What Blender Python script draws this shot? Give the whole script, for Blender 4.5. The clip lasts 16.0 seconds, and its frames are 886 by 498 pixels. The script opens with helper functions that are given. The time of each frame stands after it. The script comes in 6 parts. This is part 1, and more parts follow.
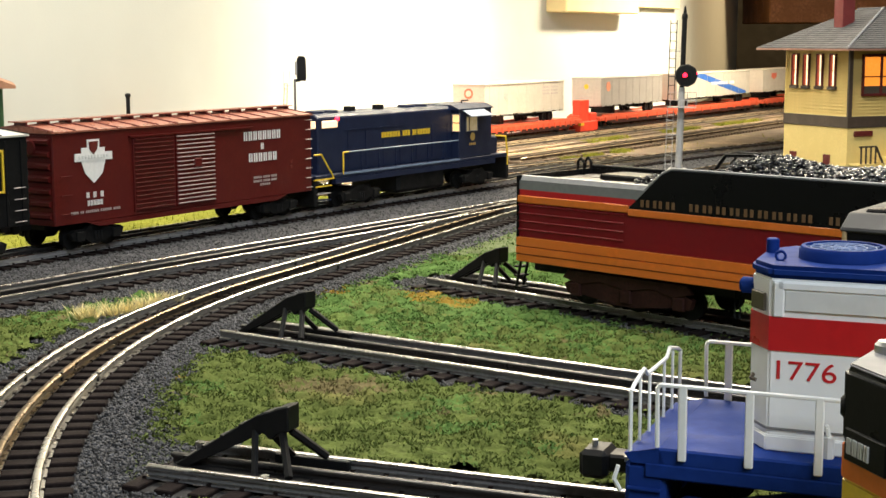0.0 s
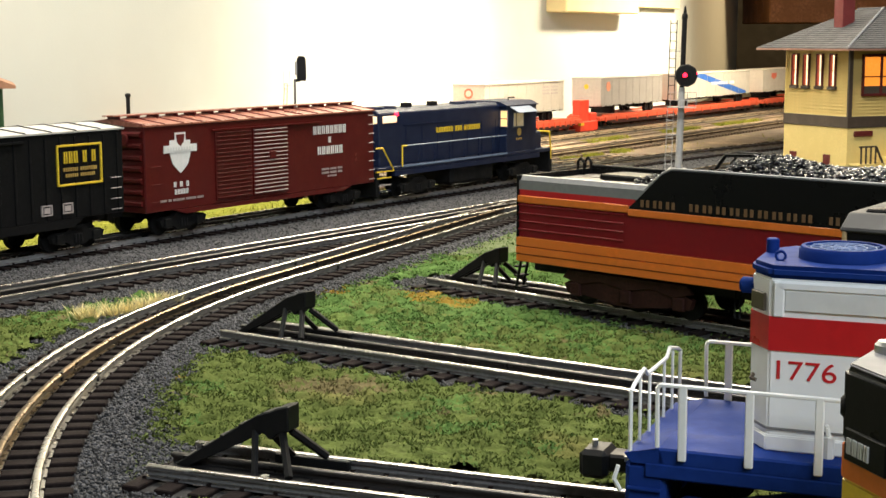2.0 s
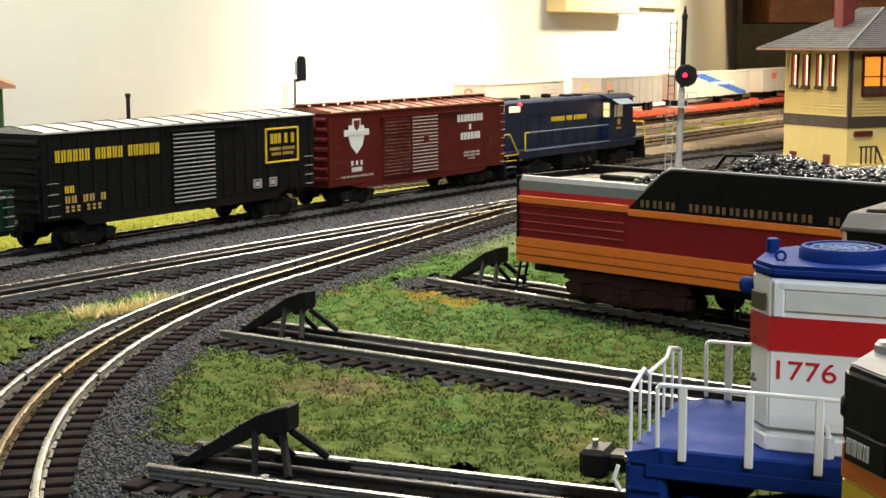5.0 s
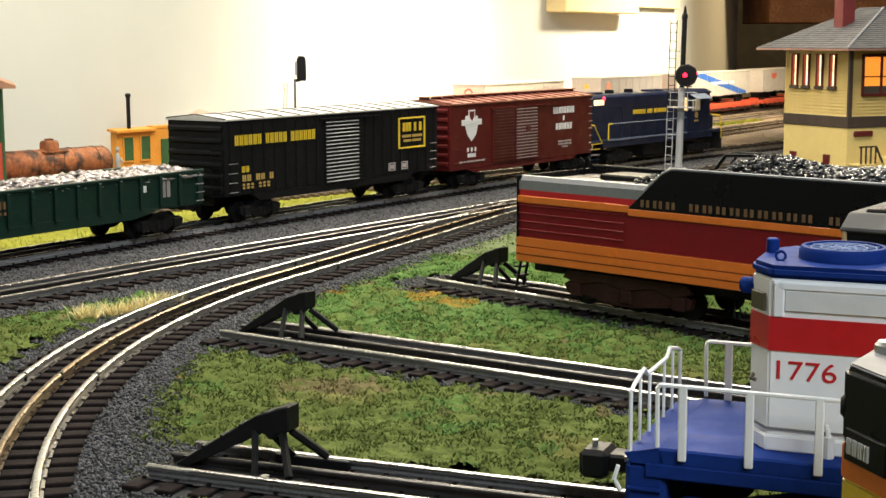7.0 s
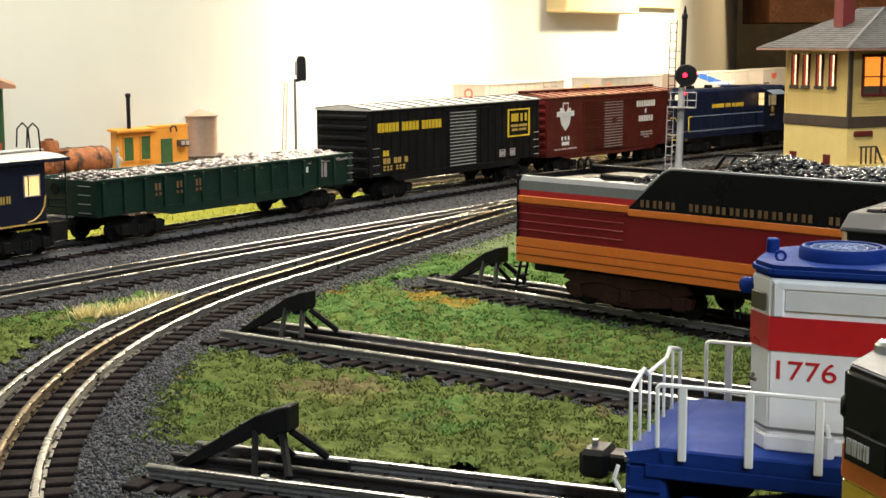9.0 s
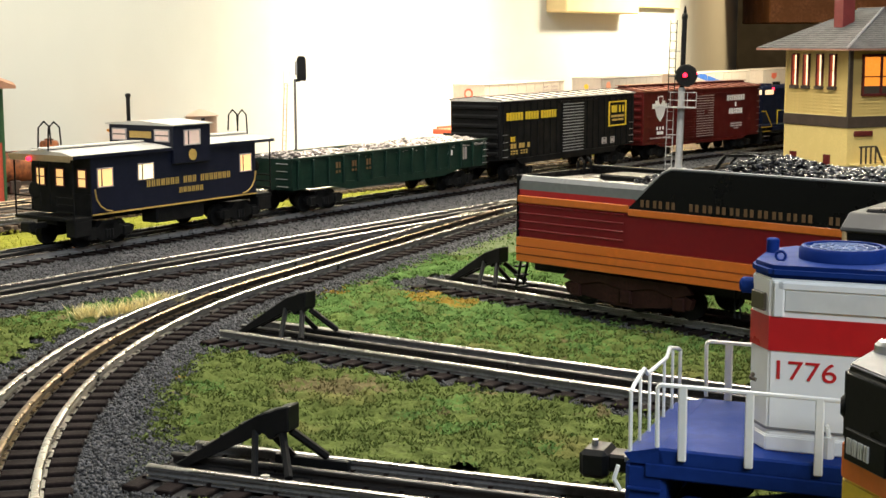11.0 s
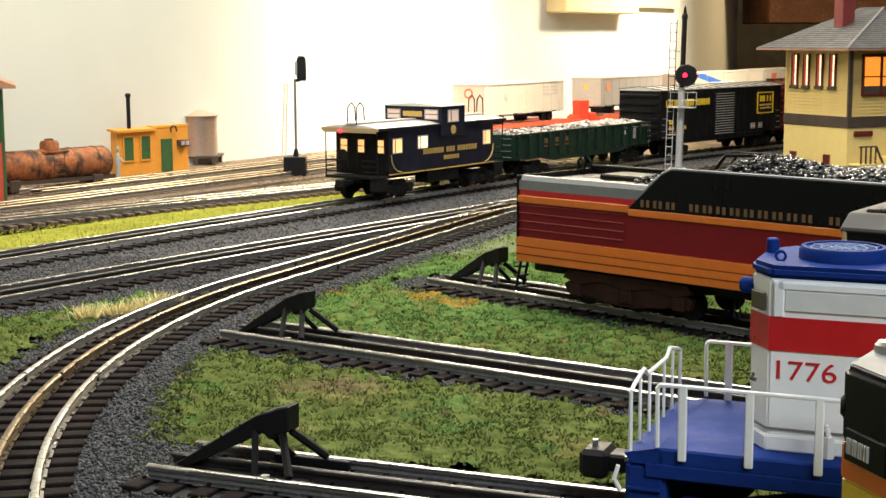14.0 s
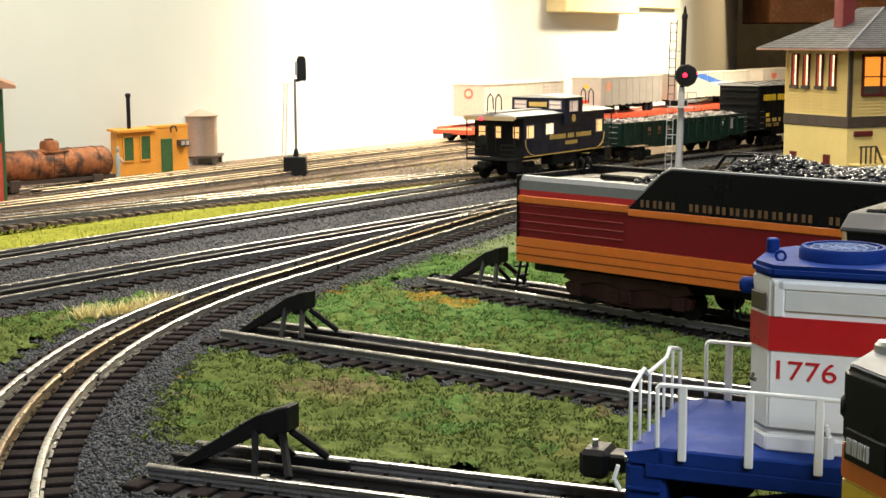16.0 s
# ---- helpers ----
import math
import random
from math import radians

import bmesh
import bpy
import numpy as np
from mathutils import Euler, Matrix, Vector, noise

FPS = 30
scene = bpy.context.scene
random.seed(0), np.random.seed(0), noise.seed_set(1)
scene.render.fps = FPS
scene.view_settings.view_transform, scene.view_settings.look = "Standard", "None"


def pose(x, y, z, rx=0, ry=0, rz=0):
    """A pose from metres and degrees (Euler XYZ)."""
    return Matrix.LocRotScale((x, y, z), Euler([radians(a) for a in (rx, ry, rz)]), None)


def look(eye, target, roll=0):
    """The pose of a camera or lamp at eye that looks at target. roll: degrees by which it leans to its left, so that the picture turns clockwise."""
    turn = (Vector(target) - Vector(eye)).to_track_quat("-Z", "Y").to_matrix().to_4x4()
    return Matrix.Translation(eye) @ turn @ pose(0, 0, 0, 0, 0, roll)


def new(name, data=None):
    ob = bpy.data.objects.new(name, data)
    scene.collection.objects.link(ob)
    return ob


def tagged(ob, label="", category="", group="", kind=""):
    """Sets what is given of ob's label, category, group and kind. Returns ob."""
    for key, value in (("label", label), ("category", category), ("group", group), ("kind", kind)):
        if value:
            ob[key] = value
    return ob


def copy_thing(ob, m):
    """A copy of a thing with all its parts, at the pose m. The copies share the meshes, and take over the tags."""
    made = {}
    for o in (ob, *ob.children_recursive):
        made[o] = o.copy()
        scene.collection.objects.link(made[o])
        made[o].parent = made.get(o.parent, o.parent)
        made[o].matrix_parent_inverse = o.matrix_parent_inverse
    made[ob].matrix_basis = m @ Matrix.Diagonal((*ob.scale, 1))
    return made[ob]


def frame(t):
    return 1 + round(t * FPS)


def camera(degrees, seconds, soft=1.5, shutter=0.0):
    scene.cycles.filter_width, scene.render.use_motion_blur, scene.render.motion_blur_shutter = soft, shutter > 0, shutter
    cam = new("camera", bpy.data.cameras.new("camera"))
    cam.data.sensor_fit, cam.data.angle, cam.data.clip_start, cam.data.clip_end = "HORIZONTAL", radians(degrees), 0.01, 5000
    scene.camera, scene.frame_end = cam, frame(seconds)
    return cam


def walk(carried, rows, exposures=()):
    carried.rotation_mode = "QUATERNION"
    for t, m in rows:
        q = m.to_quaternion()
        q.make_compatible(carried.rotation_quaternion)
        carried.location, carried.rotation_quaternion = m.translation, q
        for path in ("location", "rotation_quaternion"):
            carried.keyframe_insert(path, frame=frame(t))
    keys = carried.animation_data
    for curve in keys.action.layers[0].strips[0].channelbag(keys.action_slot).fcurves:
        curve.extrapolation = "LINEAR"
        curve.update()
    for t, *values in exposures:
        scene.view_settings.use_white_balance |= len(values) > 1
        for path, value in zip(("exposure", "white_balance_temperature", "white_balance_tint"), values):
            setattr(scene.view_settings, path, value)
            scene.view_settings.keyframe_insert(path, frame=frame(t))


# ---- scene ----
# Model railway in O scale (1:48), three-rail track. z = 0 is the top of the rails.
cam = camera(33.61, 16.0, soft=1.5)
VIEW = pose(0, 0, 0.14356, 90 - 8.1225, 0, 0) @ pose(0, 0, 0, 0, 0, -0.1875)
walk(cam, [(0, VIEW), (16, VIEW)])

# ---- light ----
scene.view_settings.exposure = 0.0
world = bpy.data.worlds.new("room_air")
scene.world = world
world.use_nodes = True
world.node_tree.nodes["Background"].inputs[0].default_value = (1.0, 0.9, 0.75, 1)
world.node_tree.nodes["Background"].inputs[1].default_value = 0.05


def lamp(name, m, sx, sy, watts, color, spread=180):
    data = bpy.data.lights.new(name, "AREA")
    data.shape, data.size, data.size_y, data.energy, data.color = "RECTANGLE", sx, sy, watts, color
    data.spread = radians(spread)
    ob = new(name, data)
    ob.matrix_basis = m
    return ob


WARM = (1.0, 0.88, 0.66)
lamp("ceiling_lamp", look((0.02, 1.00, 1.05), (0.02, 1.02, 0)), 0.9, 0.4, 25, (1.0, 0.94, 0.83))
# added cool fill from behind the view, brightens the near engines' sides
lamp("ceiling_lamp", look((0.50, -0.60, 1.00), (0.15, 0.45, 0)), 0.7, 0.4, 17.5, (0.80, 0.90, 1.0))
# warm strip lamps close above the backdrop wall
lamp("wall_lamp", look((0.190, 1.990, 0.66), (-0.010, 2.11, 0.03)), 0.30, 0.08, 6.0, WARM, 70)
lamp("wall_lamp", look((0.732, 2.568, 0.55), (0.400, 2.78, 0.06)), 0.35, 0.08, 6.5, WARM, 100)
lamp("wall_lamp", look((-0.385, 1.515, 0.62), (-0.43, 1.54, 0.15)), 0.20, 0.06, 0.3, (1.0, 0.80, 0.42))
lamp("ceiling_lamp", look((0.20, 2.02, 0.74), (0.02, 1.05, 0.0)), 0.9, 0.10, 11, WARM, 130)
lamp("far_lamp", look((1.6, 3.7, 1.1), (1.3, 4.5, 0.25)), 0.3, 0.3, 24, (1.0, 0.72, 0.40))


# ---- materials ----
def shader(name, color, rough=0.5, metal=0.0, var=0.12, scale=60.0, bump=0.0, bscale=600.0, stain=None, amount=0.0,
           sscale=40.0, specular=0.5, coat=0.0, glow=None, strength=0.0, per_piece=0.0, space="Object"):
    m = bpy.data.materials.new(name)
    m.use_nodes = True
    n, l = m.node_tree.nodes, m.node_tree.links
    b = n["Principled BSDF"]
    b.inputs["Roughness"].default_value = rough
    b.inputs["Metallic"].default_value = metal
    b.inputs["Specular IOR Level"].default_value = specular
    b.inputs["Coat Weight"].default_value = coat
    if glow:
        b.inputs["Emission Color"].default_value = (*glow, 1)
        b.inputs["Emission Strength"].default_value = strength
    co = n.new("ShaderNodeTexCoord")

    def tex(size, detail=4.0):
        t = n.new("ShaderNodeTexNoise")
        t.inputs["Scale"].default_value = size
        t.inputs["Detail"].default_value = detail
        l.new(co.outputs[space], t.inputs["Vector"])
        return t.outputs["Fac"]

    def mix(fac, a, bb):
        x = n.new("ShaderNodeMix")
        x.data_type = "RGBA"
        l.new(fac, x.inputs[0])
        for sock, v in ((x.inputs[6], a), (x.inputs[7], bb)):
            if isinstance(v, tuple):
                sock.default_value = (*v, 1)
            else:
                l.new(v, sock)
        return x.outputs[2]

    def ramp(fac, lo, hi):
        r = n.new("ShaderNodeMapRange")
        r.inputs[1].default_value, r.inputs[2].default_value = lo, hi
        l.new(fac, r.inputs[0])
        return r.outputs[0]

    lo = tuple(max(0.0, c * (1 - var)) for c in color)
    hi = tuple(min(1.0, c * (1 + var)) for c in color)
    grain = ramp(tex(scale * 6), 0.35, 0.65)
    wide = ramp(tex(scale), 0.35, 0.65)
    out = mix(grain, lo, hi)
    out = mix(wide, out, tuple(c * (1 - var * 0.7) for c in color))
    if per_piece:
        info = n.new("ShaderNodeNewGeometry")
        h = n.new("ShaderNodeHueSaturation")
        v = n.new("ShaderNodeMapRange")
        v.inputs[3].default_value, v.inputs[4].default_value = 1 - per_piece, 1 + per_piece
        l.new(info.outputs["Random Per Island"], v.inputs[0])
        l.new(v.outputs[0], h.inputs["Value"])
        l.new(out, h.inputs["Color"])
        out = h.outputs["Color"]
    if stain:
        out = mix(ramp(tex(sscale, 8.0), 0.62 - amount, 0.78 - amount), out, stain)
    l.new(out, b.inputs["Base Color"])
    r = n.new("ShaderNodeMapRange")
    r.inputs[3].default_value, r.inputs[4].default_value = max(0.02, rough - 0.08), min(1, rough + 0.08)
    l.new(wide, r.inputs[0])
    l.new(r.outputs[0], b.inputs["Roughness"])
    if bump:
        k = n.new("ShaderNodeBump")
        k.inputs["Strength"].default_value = bump
        k.inputs["Distance"].default_value = 0.0006
        l.new(tex(bscale, 3.0), k.inputs["Height"])
        l.new(k.outputs[0], b.inputs["Normal"])
    return m


RAIL = shader("rail_steel", (0.52, 0.49, 0.46), 0.26, 1.0, 0.15, 90)
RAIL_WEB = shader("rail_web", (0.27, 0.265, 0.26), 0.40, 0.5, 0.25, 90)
# paler web for the main track's near rail: light put into its colour
RAIL_WEB_LIT = shader("lit_rail_web", (0.58, 0.57, 0.56), 0.35, 0.5, 0.15, 90)
# gold tone stands for the warm lamp mirrored in the curve's centre rail
RAIL_WARM = shader("warm_reflection_rail", (0.19, 0.13, 0.07), 0.30, 1.0, 0.15, 90)
RAIL_DARK = shader("blackened_rail", (0.05, 0.045, 0.042), 0.35, 0.4, 0.2, 90)
TIE_OLD = shader("weathered_tie", (0.13, 0.092, 0.062), 0.85, 0, 0.35, 90, 0.3, 900, specular=0.2)
RAIL_OLD = shader("tan_weathered_rail", (0.62, 0.48, 0.32), 0.32, 0.8, 0.2, 60)
TIE = shader("tie_plastic", (0.016, 0.011, 0.010), 0.85, 0, 0.35, 120, 0.3, 900, specular=0.08)
STONE = shader("ballast_stone", (0.066, 0.065, 0.068), 0.9, 0, 0.3, 300, per_piece=0.8)
ROADBED = shader("black_roadbed", (0.022, 0.020, 0.019), 0.9, 0, 0.3, 150, 0.6, 900)
BALLAST = shader("ballast_bed", (0.06, 0.06, 0.064), 0.95, 0, 0.45, 130, 1.0, 900)
SOIL = shader("soil", (0.09, 0.075, 0.045), 0.95, 0, 0.4, 40, 1.0, 700)
TURF = shader("turf", (0.110, 0.138, 0.036), 0.95, 0, 0.30, 45, 0.7, 900, stain=(0.165, 0.155, 0.050), amount=0.05, sscale=22, per_piece=0.12, specular=0.05)
TURF_BRIGHT = shader("bright_turf", (0.092, 0.164, 0.042), 0.95, 0, 0.30, 45, 0.7, 900, stain=(0.140, 0.175, 0.045), amount=0.05, sscale=24, per_piece=0.12, specular=0.05)
TURF_BROWN = shader("bare_brown_turf", (0.160, 0.132, 0.060), 0.95, 0, 0.25, 40, 0.5, per_piece=0.2, specular=0.05)
TURF_OCHRE = shader("ochre_turf", (0.30, 0.19, 0.03), 0.95, 0, 0.3, 40, 0.5, per_piece=0.4, specular=0.1)
TURF_YELLOW = shader("yellow_green_turf", (0.245, 0.250, 0.032), 0.95, 0, 0.3, 30, 0.5, per_piece=0.25, specular=0.1)
STRAW = shader("straw", (0.84, 0.72, 0.36), 0.8, 0, 0.2, 40, per_piece=0.3)
DIRT = shader("dirt_road", (0.24, 0.168, 0.105), 0.7, 0, 0.45, 25, 0.8, 500, stain=(0.11, 0.078, 0.052), amount=0.2, sscale=9)
WALL = shader("white_wall", (0.62, 0.635, 0.57), 0.75, 0, 0.03, 3, 0.15, 300)
CREAM = shader("cream_soffit", (0.80, 0.64, 0.32), 0.7, 0, 0.06, 6)
ROOMWALL = shader("room_wall_paint", (0.26, 0.24, 0.20), 0.9, 0, 0.06, 3)
DARKWALL = shader("dark_room_wall", (0.10, 0.09, 0.07), 0.9, 0, 0.2, 3)
CEIL = shader("ceiling_paint", (0.5, 0.48, 0.43), 0.9, 0, 0.05, 3)
WOOD = shader("brown_wood", (0.40, 0.17, 0.065), 0.6, 0, 0.3, 20)
BLACK = shader("black_plastic", (0.007, 0.007, 0.0075), 0.5, 0, 0.3, 90, specular=0.25)
UNDER = shader("sooty_running_gear", (0.006, 0.006, 0.006), 0.7, 0, 0.4, 90, 0.3, specular=0.2)
STEEL = shader("bright_steel", (0.6, 0.6, 0.6), 0.3, 1.0, 0.1, 90)


# ---- mesh helpers ----
def part(name, bm, mat, parent=None, label="", smooth=False):
    me = bpy.data.meshes.new(name)
    bmesh.ops.recalc_face_normals(bm, faces=bm.faces)
    bm.to_mesh(me)
    bm.free()
    me.materials.append(mat)
    if smooth:
        for p in me.polygons:
            p.use_smooth = True
        me.set_sharp_from_angle(angle=radians(35))
    ob = new(name, me)
    ob.parent = parent
    if label:
        tagged(ob, label)
    return ob


def raw(name, verts, faces, mat, parent=None):
    me = bpy.data.meshes.new(name)
    me.from_pydata(verts, [], faces)
    me.materials.append(mat)
    ob = new(name, me)
    ob.parent = parent
    return ob


def thing(name, m, label, category, group="", kind=""):
    ob = new(name)
    ob.empty_display_size = 0.01
    ob.matrix_basis = m
    return tagged(ob, label, category, group, kind)


def box(x0, x1, y0, y1, z0, z1, bevel=0.0, bm=None, seg=1, m=None):
    own = bmesh.new()
    bmesh.ops.create_cube(own, size=1)
    bmesh.ops.transform(own, matrix=Matrix.LocRotScale(((x0 + x1) / 2, (y0 + y1) / 2, (z0 + z1) / 2), None,
                                                       (abs(x1 - x0), abs(y1 - y0), abs(z1 - z0))), verts=own.verts)
    if bevel:
        bmesh.ops.bevel(own, geom=own.edges[:], offset=bevel, segments=seg, affect="EDGES")
    if m:
        bmesh.ops.transform(own, matrix=m, verts=own.verts)
    return join(own, bm)


def join(own, bm):
    if bm is None:
        return own
    me = bpy.data.meshes.new("join")
    own.to_mesh(me)
    own.free()
    bm.from_mesh(me)
    bpy.data.meshes.remove(me)
    return bm


def rod(a, b, r, bm=None, seg=8, r2=None):
    a, b = Vector(a), Vector(b)
    own = bmesh.new()
    bmesh.ops.create_cone(own, cap_ends=True, segments=seg, radius1=r, radius2=r if r2 is None else r2, depth=(b - a).length)
    bmesh.ops.transform(own, matrix=Matrix.Translation((a + b) / 2) @ (b - a).to_track_quat("Z", "Y").to_matrix().to_4x4(), verts=own.verts)
    return join(own, bm)


def wire(points, r, bm=None, seg=6):
    bm = bm or bmesh.new()
    for a, b in zip(points, points[1:]):
        rod(a, b, r, bm, seg)
    return bm


def prism(profile, y0, y1, bm=None, axis="y", bevel=0.0):
    """A solid with the outline profile, (x, z) or (y, z), drawn out along the axis."""
    own = bmesh.new()
    f = own.faces.new([own.verts.new((p[0], y0, p[1]) if axis == "y" else (y0, p[0], p[1])) for p in profile])
    g = bmesh.ops.extrude_face_region(own, geom=[f])
    bmesh.ops.translate(own, vec=(0, y1 - y0, 0) if axis == "y" else (y1 - y0, 0, 0), verts=[v for v in g["geom"] if isinstance(v, bmesh.types.BMVert)])
    bmesh.ops.recalc_face_normals(own, faces=own.faces)
    if bevel:
        bmesh.ops.bevel(own, geom=own.edges[:], offset=bevel, segments=1, affect="EDGES")
    return join(own, bm)


def lathe(profile, seg=24, bm=None, m=None):
    """Turns (radius, z) points round the z axis."""
    own = bmesh.new()
    rings = []
    for r, z in profile:
        rings.append([own.verts.new((r * math.cos(a), r * math.sin(a), z)) for a in [2 * math.pi * i / seg for i in range(seg)]])
    for p, q in zip(rings, rings[1:]):
        for i in range(seg):
            own.faces.new((p[i], p[(i + 1) % seg], q[(i + 1) % seg], q[i]))
    own.faces.new(rings[0][::-1])
    own.faces.new(rings[-1])
    if m:
        bmesh.ops.transform(own, matrix=m, verts=own.verts)
    return join(own, bm)


def letters(text, height, mat, parent, m, label="", depth=0.0003, width=None):
    """Raised lettering whose baseline starts at m, upright in the local x-z plane and facing -y."""
    cu = bpy.data.curves.new("lettering", "FONT")
    cu.body, cu.size, cu.extrude = text, height * 1.38, depth / 2
    ob = new("lettering", cu)
    me = bpy.data.meshes.new_from_object(ob)
    bpy.data.objects.remove(ob)
    me.transform(m @ pose(0, 0, 0, 90, 0, 0) @ Matrix.Diagonal((width or 1.0, 1, 1, 1)))
    me.materials.append(mat)
    ob = new("lettering", me)
    ob.parent = parent
    return tagged(ob, label) if label else ob


def bars(words, x0, x1, z0, z1, y, mat, parent, name="lettering", label="", thick=0.0003, slant=0.0):
    """Writing as one plain bar for each character: words of those lengths, spread from x0 to x1, z0 to z1."""
    bm = bmesh.new()
    total = sum(words) + 0.8 * (len(words) - 1)
    step = (x1 - x0) / total
    x = x0
    for w in words:
        for i in range(w):
            if z1 - z0 > 0.0034:
                box(x + step * 0.10, x + step * 0.32, y - thick, y + 0.0005, z0, z1, 0, bm)
                box(x + step * 0.54, x + step * 0.76, y - thick, y + 0.0005, z0, z1, 0, bm)
            else:
                box(x + step * 0.16, x + step * 0.62, y - thick, y + 0.0005, z0, z1, 0, bm)
            x += step
        x += step * 0.8
    return part(name, bm, mat, parent, label)


# ---- tracks ----
GAUGE, RAIL_H, GROUND = 0.03175, 0.0046, -0.0085


def straight(x, y, deg, u0, u1):
    d = Vector((math.cos(radians(deg)), math.sin(radians(deg))))
    n = max(2, int((u1 - u0) / 0.02))
    return [Vector((x, y)) + d * (u0 + (u1 - u0) * i / n) for i in range(n + 1)]


def arc(cx, cy, r, a0, a1):
    n = max(8, int(abs(radians(a1 - a0)) * r / 0.008))
    return [Vector((cx + r * math.cos(radians(a0 + (a1 - a0) * i / n)), cy + r * math.sin(radians(a0 + (a1 - a0) * i / n)))) for i in range(n + 1)]


def normals(line):
    out = []
    for i in range(len(line)):
        d = (line[min(i + 1, len(line) - 1)] - line[max(i - 1, 0)]).normalized()
        out.append(Vector((-d.y, d.x)))
    return out


def sweep(name, line, offset, profile, mat, parent=None):
    """A bar of the given (across, z) outline along the line, moved sideways by offset."""
    nn = normals(line)
    k = len(profile)
    verts = [(*(p + q * (offset + a)), z) for p, q in zip(line, nn) for a, z in profile]
    faces = [(i * k + j, i * k + (j + 1) % k, (i + 1) * k + (j + 1) % k, (i + 1) * k + j) for i in range(len(line) - 1) for j in range(k)]
    faces += [tuple(range(k))[::-1], tuple((len(line) - 1) * k + j for j in range(k))]
    ob = raw(name, verts, faces, mat, parent)
    return ob


HEAD = [(0.0015 * math.cos(a), -0.0009 + 0.0009 * math.sin(a)) for a in [math.pi - 0.3491 * i for i in range(10)]]
HEAD += [(0.0013, -0.0017), (0.0004, -0.0020), (0.0004, -0.0037), (0.0023, -0.0040), (0.0023, -0.0046), (-0.0023, -0.0046), (-0.0023, -0.0040), (-0.0004, -0.0037), (-0.0004, -0.0020), (-0.0013, -0.0017)]


def walk_line(line, step):
    """Places and headings every step metres along the line."""
    out, want, gone = [], 0.0, 0.0
    for a, b in zip(line, line[1:]):
        d = (b - a).length
        while want <= gone + d:
            out.append((a.lerp(b, (want - gone) / d), math.atan2(b.y - a.y, b.x - a.x)))
            want += step
        gone += d
    return out


def track(line, label, center=RAIL_DARK, outer=RAIL, tie_step=0.0127, tie_half=0.0275, web=None, each=True, tie_mat=None, spiked=False):
    t = thing("railway_track", Matrix(), label, "track", "railway tracks", "structure")
    for name, o, mat in (("rail", GAUGE / 2, outer), ("rail", -GAUGE / 2, outer), ("center_rail", 0, center)):
        ob = sweep(name, line, o, HEAD, mat, t)
        # only the near rail takes the given web, toned as if lit
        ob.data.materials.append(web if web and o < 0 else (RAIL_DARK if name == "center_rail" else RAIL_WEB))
        k = len(HEAD)
        for i, f in enumerate(ob.data.polygons):
            j = i % k
            f.use_smooth = j < 9
            f.material_index = 0 if j < 9 or j in (12, 16) else 1
    bm_me = None
    rng = random.Random(len(line))
    spots = walk_line(line, tie_step)
    if each and len(spots) < 300:
        for p, a in spots:
            if bm_me is None:
                ob = part("tie", box(-0.0034, 0.0034, -tie_half, tie_half, -0.0040, 0, 0.0004), tie_mat or TIE, t)
                bm_me = ob.data
            else:
                ob = new("tie", bm_me)
                ob.parent = t
            ob.matrix_basis = Matrix.Translation((p.x, p.y, -RAIL_H - 0.0001)) @ Matrix.Rotation(a + rng.uniform(-0.02, 0.02), 4, "Z")
    if spiked:
        verts, faces = [], []
        for p, a in spots:
            d, q = Vector((math.cos(a), math.sin(a))), Vector((-math.sin(a), math.cos(a)))
            for o in (-GAUGE / 2, 0, GAUGE / 2):
                for e in (-1, 1):
                    n = len(verts)
                    for z in (-RAIL_H - 0.0002, -RAIL_H + 0.0009):
                        for u, v in ((-0.0008, 0.0014), (0.0008, 0.0014), (0.0008, 0.0026), (-0.0008, 0.0026)):
                            verts.append((*(p + d * u + q * (o + e * v)), z))
                    faces += [(n + 4, n + 5, n + 6, n + 7), (n, n + 1, n + 5, n + 4), (n + 1, n + 2, n + 6, n + 5), (n + 2, n + 3, n + 7, n + 6), (n + 3, n, n + 4, n + 7)]
        tagged(raw("spikes", verts, faces, tie_mat or TIE, t), "black plastic spike heads over the rail foot", kind="stuff")
    return t


# ---- the train's way ----
def way_y(x):
    return 1.387471 + 1.483421 * x - 0.081128 * x * x + 0.335614 * x ** 3


def way_slope(x):
    return 1.483421 - 0.162256 * x + 1.006842 * x * x


X0, BEND0, BEND1, BEND = -0.36, 0.25, 0.65, -0.35
_xs = [X0 + (0.0284 - X0) * i / 400 for i in range(401)]
_len = [0.0]
for _a, _b in zip(_xs, _xs[1:]):
    _len.append(_len[-1] + math.hypot(_b - _a, way_y(_b) - way_y(_a)))
JOIN = 0.05
_zero = _len[-1] - JOIN


def way(s, side=0.0327):
    """The place and heading s metres along the train's track, measured abreast of x = 0: a slight sweep, a straight, then a bend to the right."""
    d = s + _zero
    if s <= JOIN:
        x = X0 if d <= 0 else float(np.interp(d, _len, _xs))
        a = math.atan(way_slope(x))
        p = Vector((x, way_y(x))) + Vector((math.cos(a), math.sin(a))) * min(d, 0.0)
    else:
        a = math.atan(way_slope(0.0284))
        p = Vector((0.0284, way_y(0.0284))) + Vector((math.cos(a), math.sin(a))) * (min(s, BEND0) - JOIN)
        if s > BEND0:
            k = min(s, BEND1) - BEND0
            b = a + BEND * k
            p += Vector((math.sin(b) - math.sin(a), math.cos(a) - math.cos(b))) / BEND
            p += Vector((math.cos(b), math.sin(b))) * max(0.0, s - BEND1)
            a = b
    return p + Vector((-math.sin(a), math.cos(a))) * side, a


